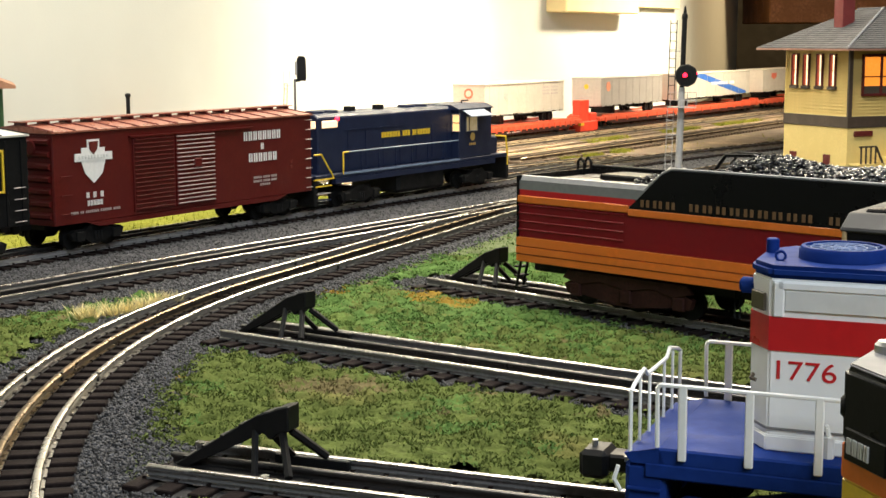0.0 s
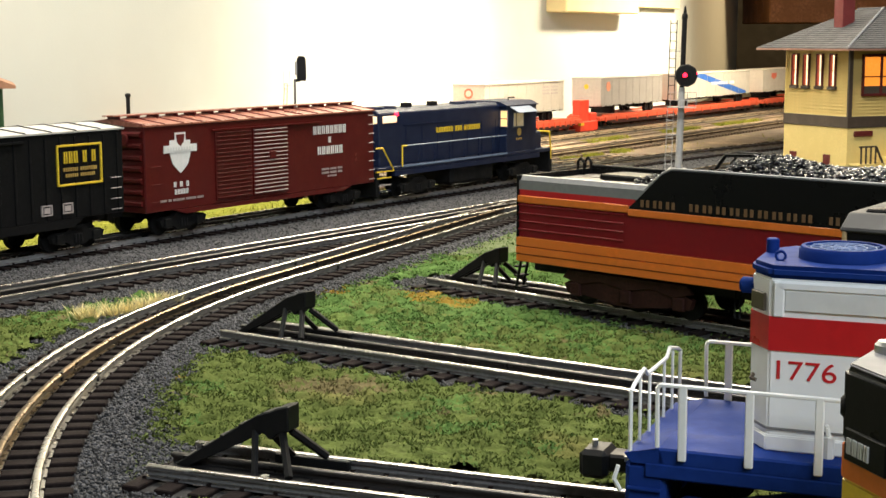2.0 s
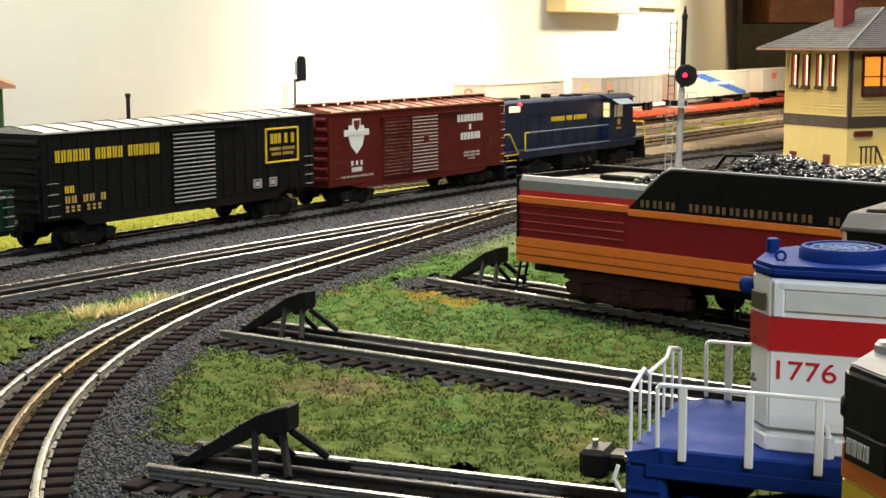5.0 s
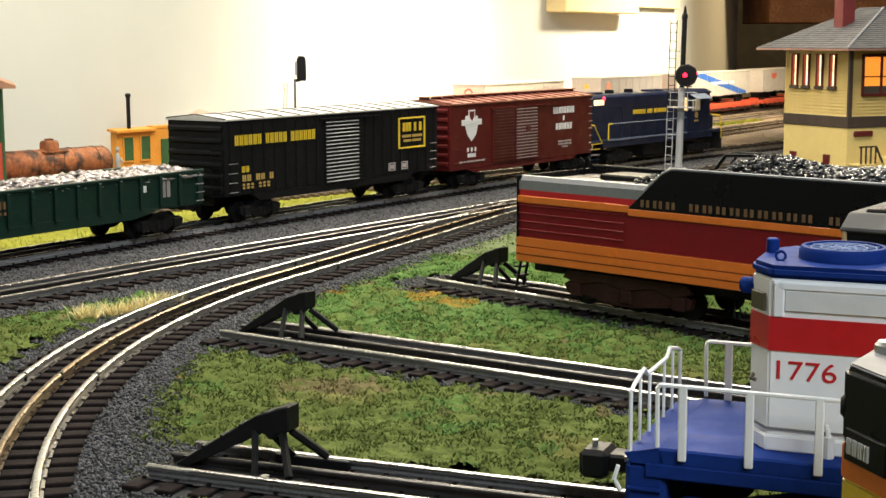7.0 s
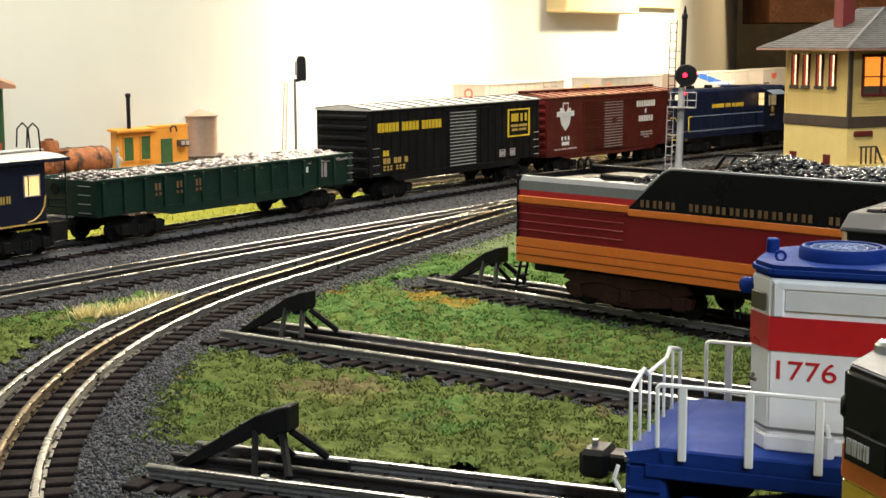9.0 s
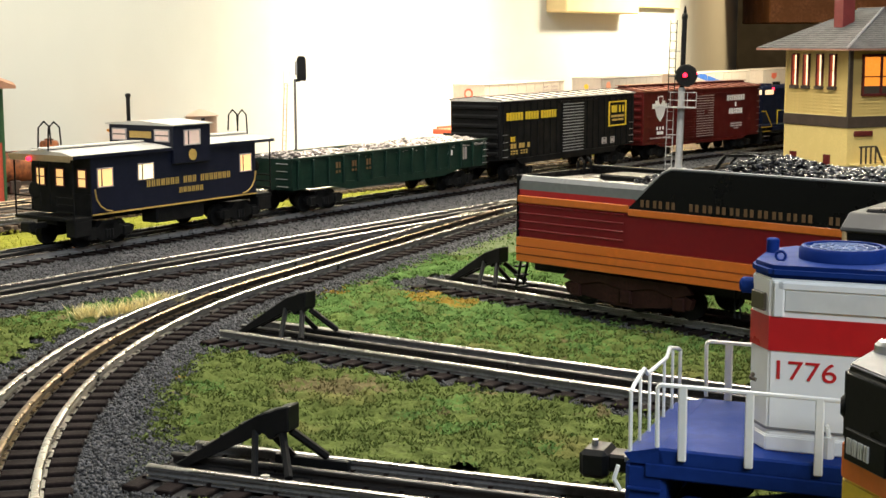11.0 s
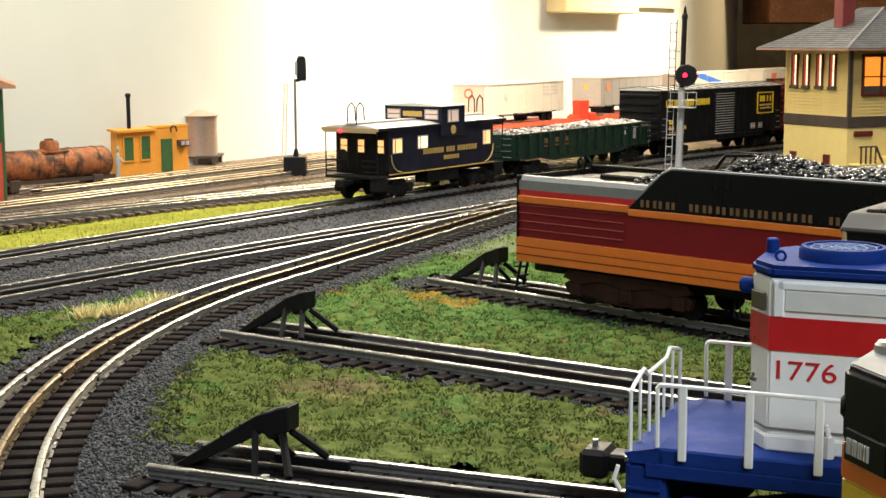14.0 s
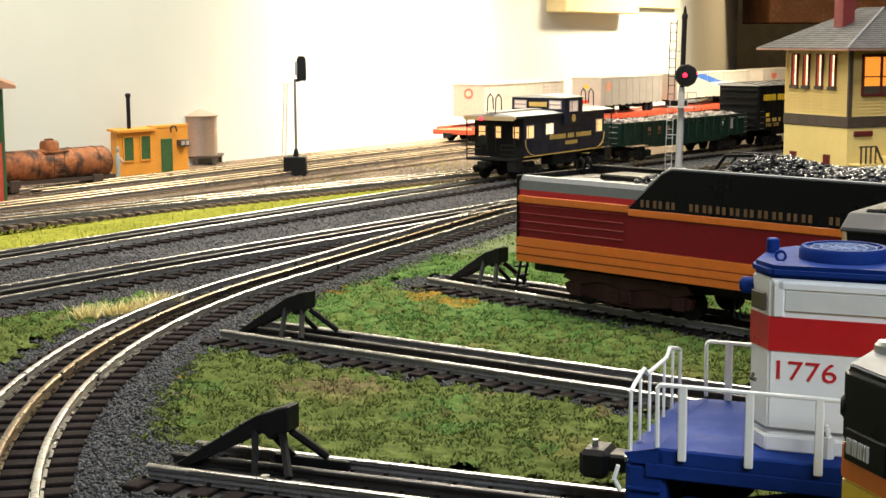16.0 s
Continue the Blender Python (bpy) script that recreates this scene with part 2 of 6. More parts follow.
A, B, C = (0.0045, 0.4616, -22.295), (0.0508, 0.6319, -34.41), (0.0988, 0.8005, -44.66)
main_line = [way(-1.0 + 2.9 * i / 290)[0] for i in range(291)]
CX, CY, CR = 0.5084, 0.6190, 0.6762
curve_line = arc(CX, CY, CR, 222, 157) + straight(CX + CR * math.cos(radians(157)), CY + CR * math.sin(radians(157)), 66.0, 0.02, 0.62)
middle_line = straight(-0.1113, 1.0505, 55.0, -0.7, 1.2)
track(main_line, "straight three-rail track with bright steel rails", RAIL_DARK, web=RAIL_WEB_LIT, spiked=True)
track(middle_line, "three-rail track with bright steel rails and black ties", RAIL_DARK, spiked=True)
track(curve_line, "curved three-rail track with dark brown ties", RAIL_WARM, spiked=True)
track(straight(*A, -0.108, 0.42), "short spur track ending at a black bumper", spiked=True)
track(straight(*B, -0.186, 0.42), "short spur track ending at a black bumper", spiked=True)
track(straight(*C, -0.136, 0.42), "short spur track under the striped tender", spiked=True)
track(straight(-0.2, 1.3766, 47.0, -0.55, 0.62), "siding beside the yellow-green grass strip", RAIL_OLD, RAIL, tie_mat=TIE_OLD)
track(straight(0.0, 1.91, 57.3, -0.85, 2.1), "weathered siding with rusty brown ties", RAIL_OLD, RAIL_OLD, tie_mat=TIE_OLD)
track(straight(0.191, 1.969, 57.2, -0.20, 1.3), "dull siding half sunk in brown dirt", TIE_OLD, RAIL_OLD, tie_mat=TIE_OLD, web=TIE_OLD)
track(straight(0.0, 2.06, 57.5, -0.75, 2.2), "siding with flatcars along the white wall", RAIL_OLD, RAIL_OLD, tie_mat=TIE_OLD)

# ---- room ----
bed = part("ground", box(-3, 4, 0.02, 7, -0.05, GROUND), SOIL)
tagged(bed, "brown scenic baseboard under grass and ballast", "ground", kind="structure")
WD = 57.7
wm = pose(0, 2.2506, 0, 0, 0, WD)
wall = part("wall_north", box(-3, 0.876, 0, 0.05, -0.05, 2.0), WALL)
wall.matrix_basis = wm
tagged(wall, "white painted wall brightly lit behind the layout", "wall", kind="structure")
wall2 = part("wall_east", box(0, 1.9, 0, 0.05, -0.05, 2.0), WALL)
wall2.matrix_basis = pose(0.468, 2.991, 0, 0, 0, 75)
tagged(wall2, "white wall running back into the shade", "wall", kind="structure")
# back wall painted darker than the rest for the room's unlit far end
for nm, b in (("wall_back", (-3, 4, 6.2, 6.3)), ("wall_side", (3.5, 3.6, -2.5, 6.2)), ("wall_west", (-2.6, -2.5, -2.5, 6.2)), ("wall_south", (-2.5, 3.5, -2.6, -2.5))):
    tagged(part(nm, box(b[0], b[1], b[2], b[3], -1.0, 2.0), DARKWALL if nm == "wall_back" else ROOMWALL), "plain wall closing the room", "wall", kind="structure")
tagged(part("ceiling", box(-3, 4, -2.6, 6.3, 2.0, 2.1), CEIL), "plain pale ceiling", "ceiling", kind="structure")
tagged(part("floor", box(-3, 4, -2.6, 6.3, -1.1, -1.0), DARKWALL), "dark room floor", "floor", kind="structure")

# ---- paints ----
MAROON = shader("boxcar_red", (0.088, 0.007, 0.006), 0.45, 0, 0.12, 60, 0.1, specular=0.3)
CHARCOAL = shader("black_car_paint", (0.008, 0.008, 0.0085), 0.5, 0, 0.3, 60, 0.1, specular=0.12)
NAVY = shader("navy_blue_paint", (0.008, 0.0145, 0.043), 0.42, 0, 0.15, 60, 0.08, specular=0.3)
NAVY_DULL = shader("caboose_blue_paint", (0.007, 0.009, 0.022), 0.45, 0, 0.15, 60, 0.08, specular=0.25)
DKGREEN = shader("dark_green_paint", (0.006, 0.024, 0.016), 0.5, 0, 0.2, 60, 0.15, specular=0.25)
ROOF_GREY = shader("pale_roof_metal", (0.62, 0.60, 0.56), 0.35, 0.3, 0.08, 40, 0.1)
# boxcar red lightened on the roof to carry the overhead light it reflects
ROOF_RED = shader("lit_roof_red", (0.36, 0.13, 0.085), 0.3, 0.15, 0.2, 40, 0.1)
WHITE = shader("white_decal", (0.78, 0.77, 0.74), 0.5, 0, 0.06, 60)
OFFWHITE = shader("faded_decal", (0.42, 0.36, 0.34), 0.5, 0, 0.1, 60)
YELLOW = shader("yellow_decal", (0.72, 0.50, 0.03), 0.5, 0, 0.08, 60)
DIM_GOLD = shader("dim_gold_decal", (0.17, 0.09, 0.038), 0.45, 0, 0.08, 60)
GOLD = shader("gold_decal", (0.52, 0.34, 0.09), 0.45, 0, 0.08, 60)
ORANGE = shader("orange_paint", (0.72, 0.17, 0.018), 0.38, 0, 0.08, 50, 0.08)
TENDER_RED = shader("deep_red_paint", (0.20, 0.005, 0.010), 0.38, 0, 0.08, 50, 0.08, specular=0.3)
GREY = shader("grey_paint", (0.20, 0.20, 0.20), 0.42, 0, 0.1, 50, 0.08)
GLOSS_BLACK = shader("gloss_black_paint", (0.005, 0.005, 0.0055), 0.32, 0, 0.2, 50, 0.05, specular=0.16)
RUSTY = shader("brown_running_gear", (0.036, 0.011, 0.008), 0.7, 0, 0.3, 120, 0.3, specular=0.2)
COAL = shader("coal", (0.020, 0.020, 0.024), 0.26, 0, 0.3, 200, per_piece=0.7, specular=0.6)
BLUE = shader("bright_blue_plastic", (0.010, 0.034, 0.185), 0.62, 0, 0.15, 50, 0.06, specular=0.05)
LOCO_WHITE = shader("white_plastic", (0.84, 0.84, 0.82), 0.4, 0, 0.03, 40, 0.06)
PANEL = shader("pale_grey_plastic", (0.66, 0.66, 0.63), 0.45, 0, 0.04, 40)
RED = shader("red_plastic", (0.52, 0.012, 0.016), 0.35, 0, 0.08, 50, 0.06)
CREAM_WIRE = shader("white_handrail", (0.86, 0.86, 0.82), 0.45, 0, 0.04, 60)
TAN = shader("tan_paint", (0.42, 0.30, 0.15), 0.5, 0, 0.1, 60)
LIT_WARM = shader("lit_window", (0.8, 0.6, 0.3), 0.4, glow=(1.0, 0.58, 0.20), strength=1.0)
LIT_PALE = shader("lit_pale_window", (0.8, 0.75, 0.6), 0.4, glow=(1.0, 0.76, 0.40), strength=1.5)
LIT_DIM = shader("dim_lit_window", (0.5, 0.4, 0.35), 0.3, glow=(0.9, 0.62, 0.48), strength=0.45)
LIT_BOARD = shader("lit_number_board", (0.9, 0.8, 0.6), 0.4, glow=(1.0, 0.64, 0.36), strength=1.15)
LIT_RED = shader("red_signal_light", (0.6, 0.01, 0.03), 0.3, glow=(1.0, 0.012, 0.035), strength=7.0)
SIGNAL_GREY = shader("signal_grey", (0.40, 0.40, 0.40), 0.45, 0.2, 0.1, 60)
SCRAP = shader("scrap_metal", (0.42, 0.37, 0.35), 0.32, 0.5, 0.4, 200, per_piece=0.6)
SIDING = shader("yellow_siding", (0.68, 0.50, 0.17), 0.6, 0, 0.06, 60, 0.1)
SIDING_LOW = shader("pale_yellow_stucco", (0.78, 0.60, 0.22), 0.65, 0, 0.05, 60, 0.1)
TRIM_BROWN = shader("dark_brown_trim", (0.065, 0.045, 0.032), 0.55, 0, 0.15, 60)
SASH_RED = shader("dark_red_sash", (0.12, 0.012, 0.010), 0.5, 0, 0.15, 60)
SLATE = shader("grey_shingle", (0.10, 0.10, 0.108), 0.55, 0, 0.10, 80, 0.2, per_piece=0.08)
BRICK_RED = shader("red_chimney", (0.17, 0.025, 0.025), 0.6, 0, 0.15, 80, 0.2)
SHED_ORANGE = shader("shed_orange", (0.72, 0.30, 0.035), 0.6, 0, 0.08, 60, 0.1)
SHED_GREEN = shader("shed_green", (0.035, 0.10, 0.03), 0.6, 0, 0.15, 60, 0.1)
RUST = shader("rusty_tank", (0.34, 0.11, 0.03), 0.7, 0.1, 0.4, 50, 0.3, 300, stain=(0.045, 0.018, 0.008), amount=0.17, sscale=70)
ALU = shader("silver_tank", (0.55, 0.43, 0.35), 0.36, 0.75, 0.08, 40, 0.1)
FLAT_RED = shader("flatcar_red", (0.55, 0.075, 0.03), 0.5, 0, 0.12, 40, 0.1)
TRAILER = shader("trailer_white", (0.48, 0.43, 0.36), 0.45, 0, 0.06, 40, 0.08)
TRAILER_SILVER = shader("trailer_silver", (0.46, 0.42, 0.38), 0.4, 0.3, 0.06, 40, 0.08)
SKY_BLUE = shader("blue_decal", (0.03, 0.12, 0.42), 0.5)
PINK = shader("orange_red_decal", (0.62, 0.12, 0.06), 0.5)
PANE = shader("dim_pane", (0.10, 0.08, 0.06), 0.1, 0, 0.1, 40)
GREYFIG = shader("grey_figure", (0.35, 0.36, 0.33), 0.7, 0, 0.1, 200)
HW = 0.0300


# ---- running gear ----
def wheel_mesh():
    bm = lathe([(0.003, -0.0026), (0.0086, -0.0026), (0.0089, -0.0018), (0.0082, -0.0012), (0.0080, 0.0022), (0.0066, 0.0026), (0.003, 0.0016)], 20)
    for i in range(4):
        a = math.pi / 2 * i
        rod((0.0048 * math.cos(a), 0.0048 * math.sin(a), 0.0015), (0.0048 * math.cos(a), 0.0048 * math.sin(a), 0.0026), 0.0009, bm, 6)
    return bm


WHEEL = part("wheel", wheel_mesh(), UNDER)
WHEEL_DATA = WHEEL.data
bpy.data.objects.remove(WHEEL)


ROLLING = {}


def bogie(parent, x, axles=(-0.017, 0.017), mat=UNDER, top=0.0215, wide=0.0275):
    """A truck: two side frames, a bolster and its wheels, under the car at x."""
    bm = bmesh.new()
    a0, a1 = axles[0], axles[-1]
    for s in (-1, 1):
        y0, y1 = s * (wide - 0.004), s * wide
        prism([(a0 - 0.008, 0.0115), (a0 - 0.004, 0.0135), (a0 + 0.006, 0.0135), (-0.006, 0.0175), (0.006, 0.0175), (a1 - 0.006, 0.0135), (a1 + 0.004, 0.0135),
               (a1 + 0.008, 0.0115), (a1 + 0.006, 0.0065), (a1 - 0.006, 0.0065), (0.006, 0.0035), (-0.006, 0.0035), (a0 + 0.006, 0.0065), (a0 - 0.006, 0.0065)], min(y0, y1), max(y0, y1), bm)
        for a in axles:
            box(a - 0.0035, a + 0.0035, s * wide - 0.0015, s * wide + 0.0015, 0.0055, 0.0125, 0.0005, bm)
        for k in (-0.0028, 0.0, 0.0028):
            rod((k, s * wide, 0.0055), (k, s * wide, 0.0115), 0.0013, bm, 6)
    box(-0.0055, 0.0055, -wide, wide, 0.0115, 0.016, 0.0006, bm)
    rod((0, 0, 0.015), (0, 0, top), 0.006, bm, 10)
    truck = part("truck", bm, mat, parent)
    truck.location.x = x
    for a in axles:
        for s in (-1, 1):
            w = new("wheel", WHEEL_DATA)
            w.parent = truck
            ROLLING.setdefault(parent.name, []).append((w, a, s))
            w.matrix_basis = pose(a, s * 0.0168, 0.0082, 90 * s)
    return truck


def coupler(parent, x, direction, z=0.0165, mat=UNDER):
    bm = box(min(x, x + direction * 0.014), max(x, x + direction * 0.014), -0.0022, 0.0022, z - 0.002, z + 0.002, 0.0004)
    k0, k1 = x + direction * 0.012, x + direction * 0.0185
    box(min(k0, k1), max(k0, k1), -0.0048, 0.0048, z - 0.0036, z + 0.0036, 0.0008, bm)
    return part("coupler", bm, mat, parent)


def ladder(parent, x, y, z0, z1, mat, rungs=7, half=0.004, along="x", name="ladder"):
    bm = bmesh.new()
    for i in range(rungs):
        z = z0 + (z1 - z0) * i / (rungs - 1)
        if along == "x":
            rod((x - half, y, z), (x + half, y, z), 0.00035, bm, 5)
        else:
            rod((x, y - half, z), (x, y + half, z), 0.00035, bm, 5)
    for s in (-1, 1) if name == "ladder" else ():
        a = (x + s * half, y, z0) if along == "x" else (x, y + s * half, z0)
        b = (x + s * half, y, z1) if along == "x" else (x, y + s * half, z1)
        rod(a, b, 0.0003, bm, 5)
    return part(name, bm, mat, parent)


def gable_roof(parent, L, z, rise, mat, over=0.0012, ribs=14, rib_mat=None):
    h = HW + over
    bm = prism([(-h, z), (-h, z + 0.0012), (-h * 0.5, z + rise * 0.62), (0, z + rise), (h * 0.5, z + rise * 0.62), (h, z + 0.0012), (h, z)], -L / 2 - 0.001, L / 2 + 0.001, axis="x")
    roof = part("roof", bm, mat, parent)
    seam = None
    for i in range(ribs + 1):
        x = -L / 2 + L * i / ribs
        ob = None
        if seam is None:
            b2 = bmesh.new()
            for s in (-1, 1):
                wire([(0, s * h, z + 0.0014), (0, s * h * 0.5, z + rise * 0.62 + 0.0002), (0, 0, z + rise + 0.0002)], 0.0006, b2, 4)
            ob = part("seam", b2, rib_mat or mat, roof)
            seam = ob.data
        else:
            ob = new("seam", seam)
            ob.parent = roof
        ob.location.x = x
    return roof


def ribbed_end(parent, x, z0, z1, mat, direction, n=6):
    end = part("end_panel", box(x - 0.0003, x + 0.0003, -HW * 0.97, HW * 0.97, z0, z1), mat, parent)
    data = None
    for i in range(n):
        z = z0 + (z1 - z0) * (i + 0.5) / n
        if data is None:
            bm = prism([(-0.0028, 0.0), (0.0028, 0.0), (0.0010, 0.0024), (-0.0010, 0.0024)], -HW * 0.92, HW * 0.92)
            for v in bm.verts:
                v.co = (x + direction * v.co.z, v.co.y, v.co.x)
            ob = part("rib", bm, mat, end)
            data = ob.data
        else:
            ob = new("rib", data)
            ob.parent = end
        ob.location.z = z


def louver_door(parent, x0, x1, z0, z1, mat, rib_mat, n, name="sliding_door"):
    door = part(name, box(x0, x1, -HW - 0.0012, -HW + 0.001, z0, z1, 0.0003), mat, parent)
    data = None
    for i in range(n):
        z = z0 + (z1 - z0) * (i + 0.6) / n
        if data is None:
            ob = part("rib", box(x0 + 0.001, x1 - 0.001, -HW - 0.0022, -HW - 0.001, -0.0004, 0.0004, 0.0002), rib_mat, door)
            data = ob.data
        else:
            ob = new("rib", data)
            ob.parent = door
        ob.location.z = z
    return door


def red_boxcar():
    t = thing("boxcar", Matrix(), "dark red boxcar with white lettering and slatted doors", "boxcar", "cars of the moving train")
    L = 0.2825
    part("body", box(-L / 2, L / 2, -HW, HW, 0.0185, 0.0815, 0.0006), MAROON, t)
    part("side_sill", prism([(-0.112, 0.0185), (-0.10, 0.0150), (0.095, 0.0150), (0.108, 0.0185)], -HW - 0.0006, -HW + 0.003), MAROON, t)
    part("underframe", box(-L / 2 + 0.01, L / 2 - 0.01, -0.008, 0.008, 0.0135, 0.0186), UNDER, t)
    gable_roof(t, L, 0.0815, 0.0052, ROOF_RED, rib_mat=MAROON)
    for i, y in enumerate((-0.0042, 0, 0.0042)):
        part("running_board", box(-L / 2 - 0.006, L / 2 + 0.006, y - 0.0017, y + 0.0017, 0.0886, 0.0894), ROOF_RED, t)
    data = None
    for i in range(15):
        if data is None:
            ob = part("walk_support", box(-0.0007, 0.0007, -0.006, 0.006, 0.0863, 0.0886), MAROON, t)
            data = ob.data
        else:
            ob = new("walk_support", data)
            ob.parent = t
        ob.location.x = -L / 2 + L * i / 14
    louver_door(t, -0.0665, -0.0245, 0.0215, 0.0745, MAROON, MAROON, 17)
    louver_door(t, -0.0225, 0.0205, 0.0215, 0.0745, MAROON, shader("bright_rib", (0.40, 0.30, 0.28), 0.4), 17)
    part("door_track", box(-0.07, 0.065, -HW - 0.0022, -HW, 0.0750, 0.0762), MAROON, t)
    part("door_latch", box(-0.004, 0.004, -HW - 0.0030, -HW - 0.001, 0.049, 0.056, 0.0006), MAROON, t)
    ribbed_end(t, -L / 2, 0.021, 0.080, MAROON, -1, 7)
    ribbed_end(t, L / 2, 0.021, 0.080, MAROON, 1, 7)
    ladder(t, 0.1365, -HW - 0.0012, 0.022, 0.078, OFFWHITE, 8, 0.0040, name="ladder_rungs")
    ladder(t, -0.131, -HW - 0.0012, 0.026, 0.052, MAROON, 3, 0.0050, name="grab_irons")
    ladder(t, -L / 2 - 0.002, 0.018, 0.022, 0.080, MAROON, 8, 0.005, "y")
    part("brake_wheel", lathe([(0.0045, 0), (0.0055, 0.0006), (0.0045, 0.0012)], 14, m=pose(-L / 2 - 0.004, -0.012, 0.072, 0, 90)), MAROON, t)
    # emblem: cross bar, keystone block and shield
    e = part("emblem", prism([(-0.1155, 0.0675), (-0.1155, 0.0705), (-0.110, 0.0705), (-0.110, 0.0760), (-0.0985, 0.0760), (-0.0985, 0.0700), (-0.0935, 0.0700), (-0.0935, 0.0600),
                              (-0.0965, 0.0520), (-0.1045, 0.0455), (-0.1125, 0.0525), (-0.1155, 0.0605)], -HW - 0.0004, -HW + 0.0004), WHITE, t, "white shield emblem")
    part("emblem_bar", box(-0.122, -0.0868, -HW - 0.0007, -HW, 0.0612, 0.0668), WHITE, e)
    part("emblem_center", prism([(-0.1085, 0.0745), (-0.100, 0.0745), (-0.101, 0.0690), (-0.1045, 0.0655), (-0.108, 0.0690)], -HW - 0.0008, -HW), SASH_RED, e)
    bars((10,), -0.119, -0.090, 0.0628, 0.0652, -HW - 0.0008, PANEL, e, "emblem_lettering")
    bars((8,), 0.0548, 0.1012, 0.0652, 0.0722, -HW - 0.0003, WHITE, t, label="white block lettering on the side")
    bars((1,), 0.0755, 0.0800, 0.0575, 0.0625, -HW - 0.0003, WHITE, t)
    bars((6,), 0.0605, 0.0962, 0.0480, 0.0548, -HW - 0.0003, WHITE, t)
    bars((1, 1, 1), -0.1125, -0.0955, 0.0355, 0.0395, -HW - 0.0003, WHITE, t)
    bars((5,), -0.1115, -0.0965, 0.0300, 0.0338, -HW - 0.0003, WHITE, t)
    bars((4, 2, 7, 6, 4), -0.127, -0.080, 0.0252, 0.0270, -HW - 0.0003, OFFWHITE, t)
    for k, z in enumerate((0.0345, 0.0315, 0.0285)):
        bars((6, 5, 4) if k < 2 else (5,), 0.066 + 0.008 * (k == 2), 0.095 - 0.008 * (k == 2), z, z + 0.0018, -HW - 0.0003, OFFWHITE, t)
    for z in (0.0395, 0.0435):
        part("placard", box(0.113, 0.1155, -HW - 0.0004, -HW, z, z + 0.0025), SASH_RED, t)
    bogie(t, -0.1)
    bogie(t, 0.1)
    coupler(t, -L / 2 + 0.004, -1)
    coupler(t, L / 2 - 0.004, 1)
    return t


def black_boxcar():
    t = thing("boxcar", Matrix(), "black boxcar with yellow lettering and pale roof greyed for overhead light", "boxcar", "cars of the moving train")
    L = 0.2955
    part("body", box(-L / 2, L / 2, -HW, HW, 0.0225, 0.0815, 0.0006), CHARCOAL, t)
    part("side_sill", prism([(-0.118, 0.0228), (-0.108, 0.0168), (0.098, 0.0168), (0.108, 0.0228)], -HW - 0.0006, -HW + 0.003), CHARCOAL, t)
    part("underframe", box(-L / 2 + 0.01, L / 2 - 0.01, -0.008, 0.008, 0.0135, 0.0226), UNDER, t)
    gable_roof(t, L, 0.0815, 0.0045, ROOF_GREY, ribs=13, rib_mat=CHARCOAL)
    data = None
    for i in range(22):
        x = -0.142 + 0.284 * i / 21
        if -0.028 < x < 0.028:
            continue
        if data is None:
            ob = part("side_post", box(-0.0009, 0.0009, -HW - 0.0009, -HW + 0.0005, 0.0235, 0.0790, 0.0003), CHARCOAL, t)
            data = ob.data
        else:
            ob = new("side_post", data)
            ob.parent = t
        ob.location.x = x
    louver_door(t, -0.0235, 0.0235, 0.0225, 0.0760, CHARCOAL, shader("pale_grey_rib", (0.32, 0.32, 0.32), 0.4), 17)
    part("door_track", box(-0.030, 0.055, -HW - 0.0024, -HW, 0.0768, 0.0782), CHARCOAL, t)
    ribbed_end(t, -L / 2, 0.024, 0.080, CHARCOAL, -1, 6)
    ribbed_end(t, L / 2, 0.024, 0.080, CHARCOAL, 1, 6)
    ladder(t, 0.139, -HW - 0.0012, 0.0255, 0.048, OFFWHITE, 4, 0.005, name="grab_irons")
    ladder(t, -0.140, -HW - 0.0012, 0.0255, 0.048, GREY, 4, 0.005, name="grab_irons")
    ladder(t, -L / 2 - 0.002, -0.022, 0.0225, 0.060, CHARCOAL, 6, 0.005, "y")
    bars((6, 5, 6), -0.1376, -0.0364, 0.0620, 0.0700, -HW - 0.0012, YELLOW, t, label="yellow block lettering")
    f = bmesh.new()
    for b in ((0.0838, 0.1261, 0.0455, 0.0470), (0.0838, 0.1261, 0.0722, 0.0737), (0.0838, 0.0854, 0.0455, 0.0737), (0.1245, 0.1261, 0.0455, 0.0737)):
        box(b[0], b[1], -HW - 0.0014, -HW, b[2], b[3], 0.0002, f)
    e = part("emblem_frame", f, YELLOW, t, "yellow framed emblem")
    bars((3, 1, 1), 0.0895, 0.1205, 0.0610, 0.0690, -HW - 0.0013, YELLOW, e, "emblem_lettering")
    bars((7, 8), 0.089, 0.121, 0.0555, 0.0580, -HW - 0.0013, GOLD, e, "emblem_lettering")
    bars((6, 7), 0.091, 0.119, 0.0515, 0.0538, -HW - 0.0013, GOLD, e, "emblem_lettering")
    for x in (0.0685, 0.0875):
        f = bmesh.new()
        for b in ((x, x + 0.0095, 0.0268, 0.0276), (x, x + 0.0095, 0.0332, 0.0340), (x, x + 0.0009, 0.0268, 0.0340), (x + 0.0086, x + 0.0095, 0.0268, 0.0340)):
            box(b[0], b[1], -HW - 0.0014, -HW, b[2], b[3], 0, f)
        box(x + 0.002, x + 0.0075, -HW - 0.0012, -HW, 0.0285, 0.0322, 0, f)
        part("placard_frame", f, OFFWHITE, t)
    bars((2,), -0.1300, -0.1205, 0.0405, 0.0455, -HW - 0.0013, YELLOW, t)
    bars((2, 2, 1), -0.1300, -0.0910, 0.0335, 0.0385, -HW - 0.0013, GOLD, t)
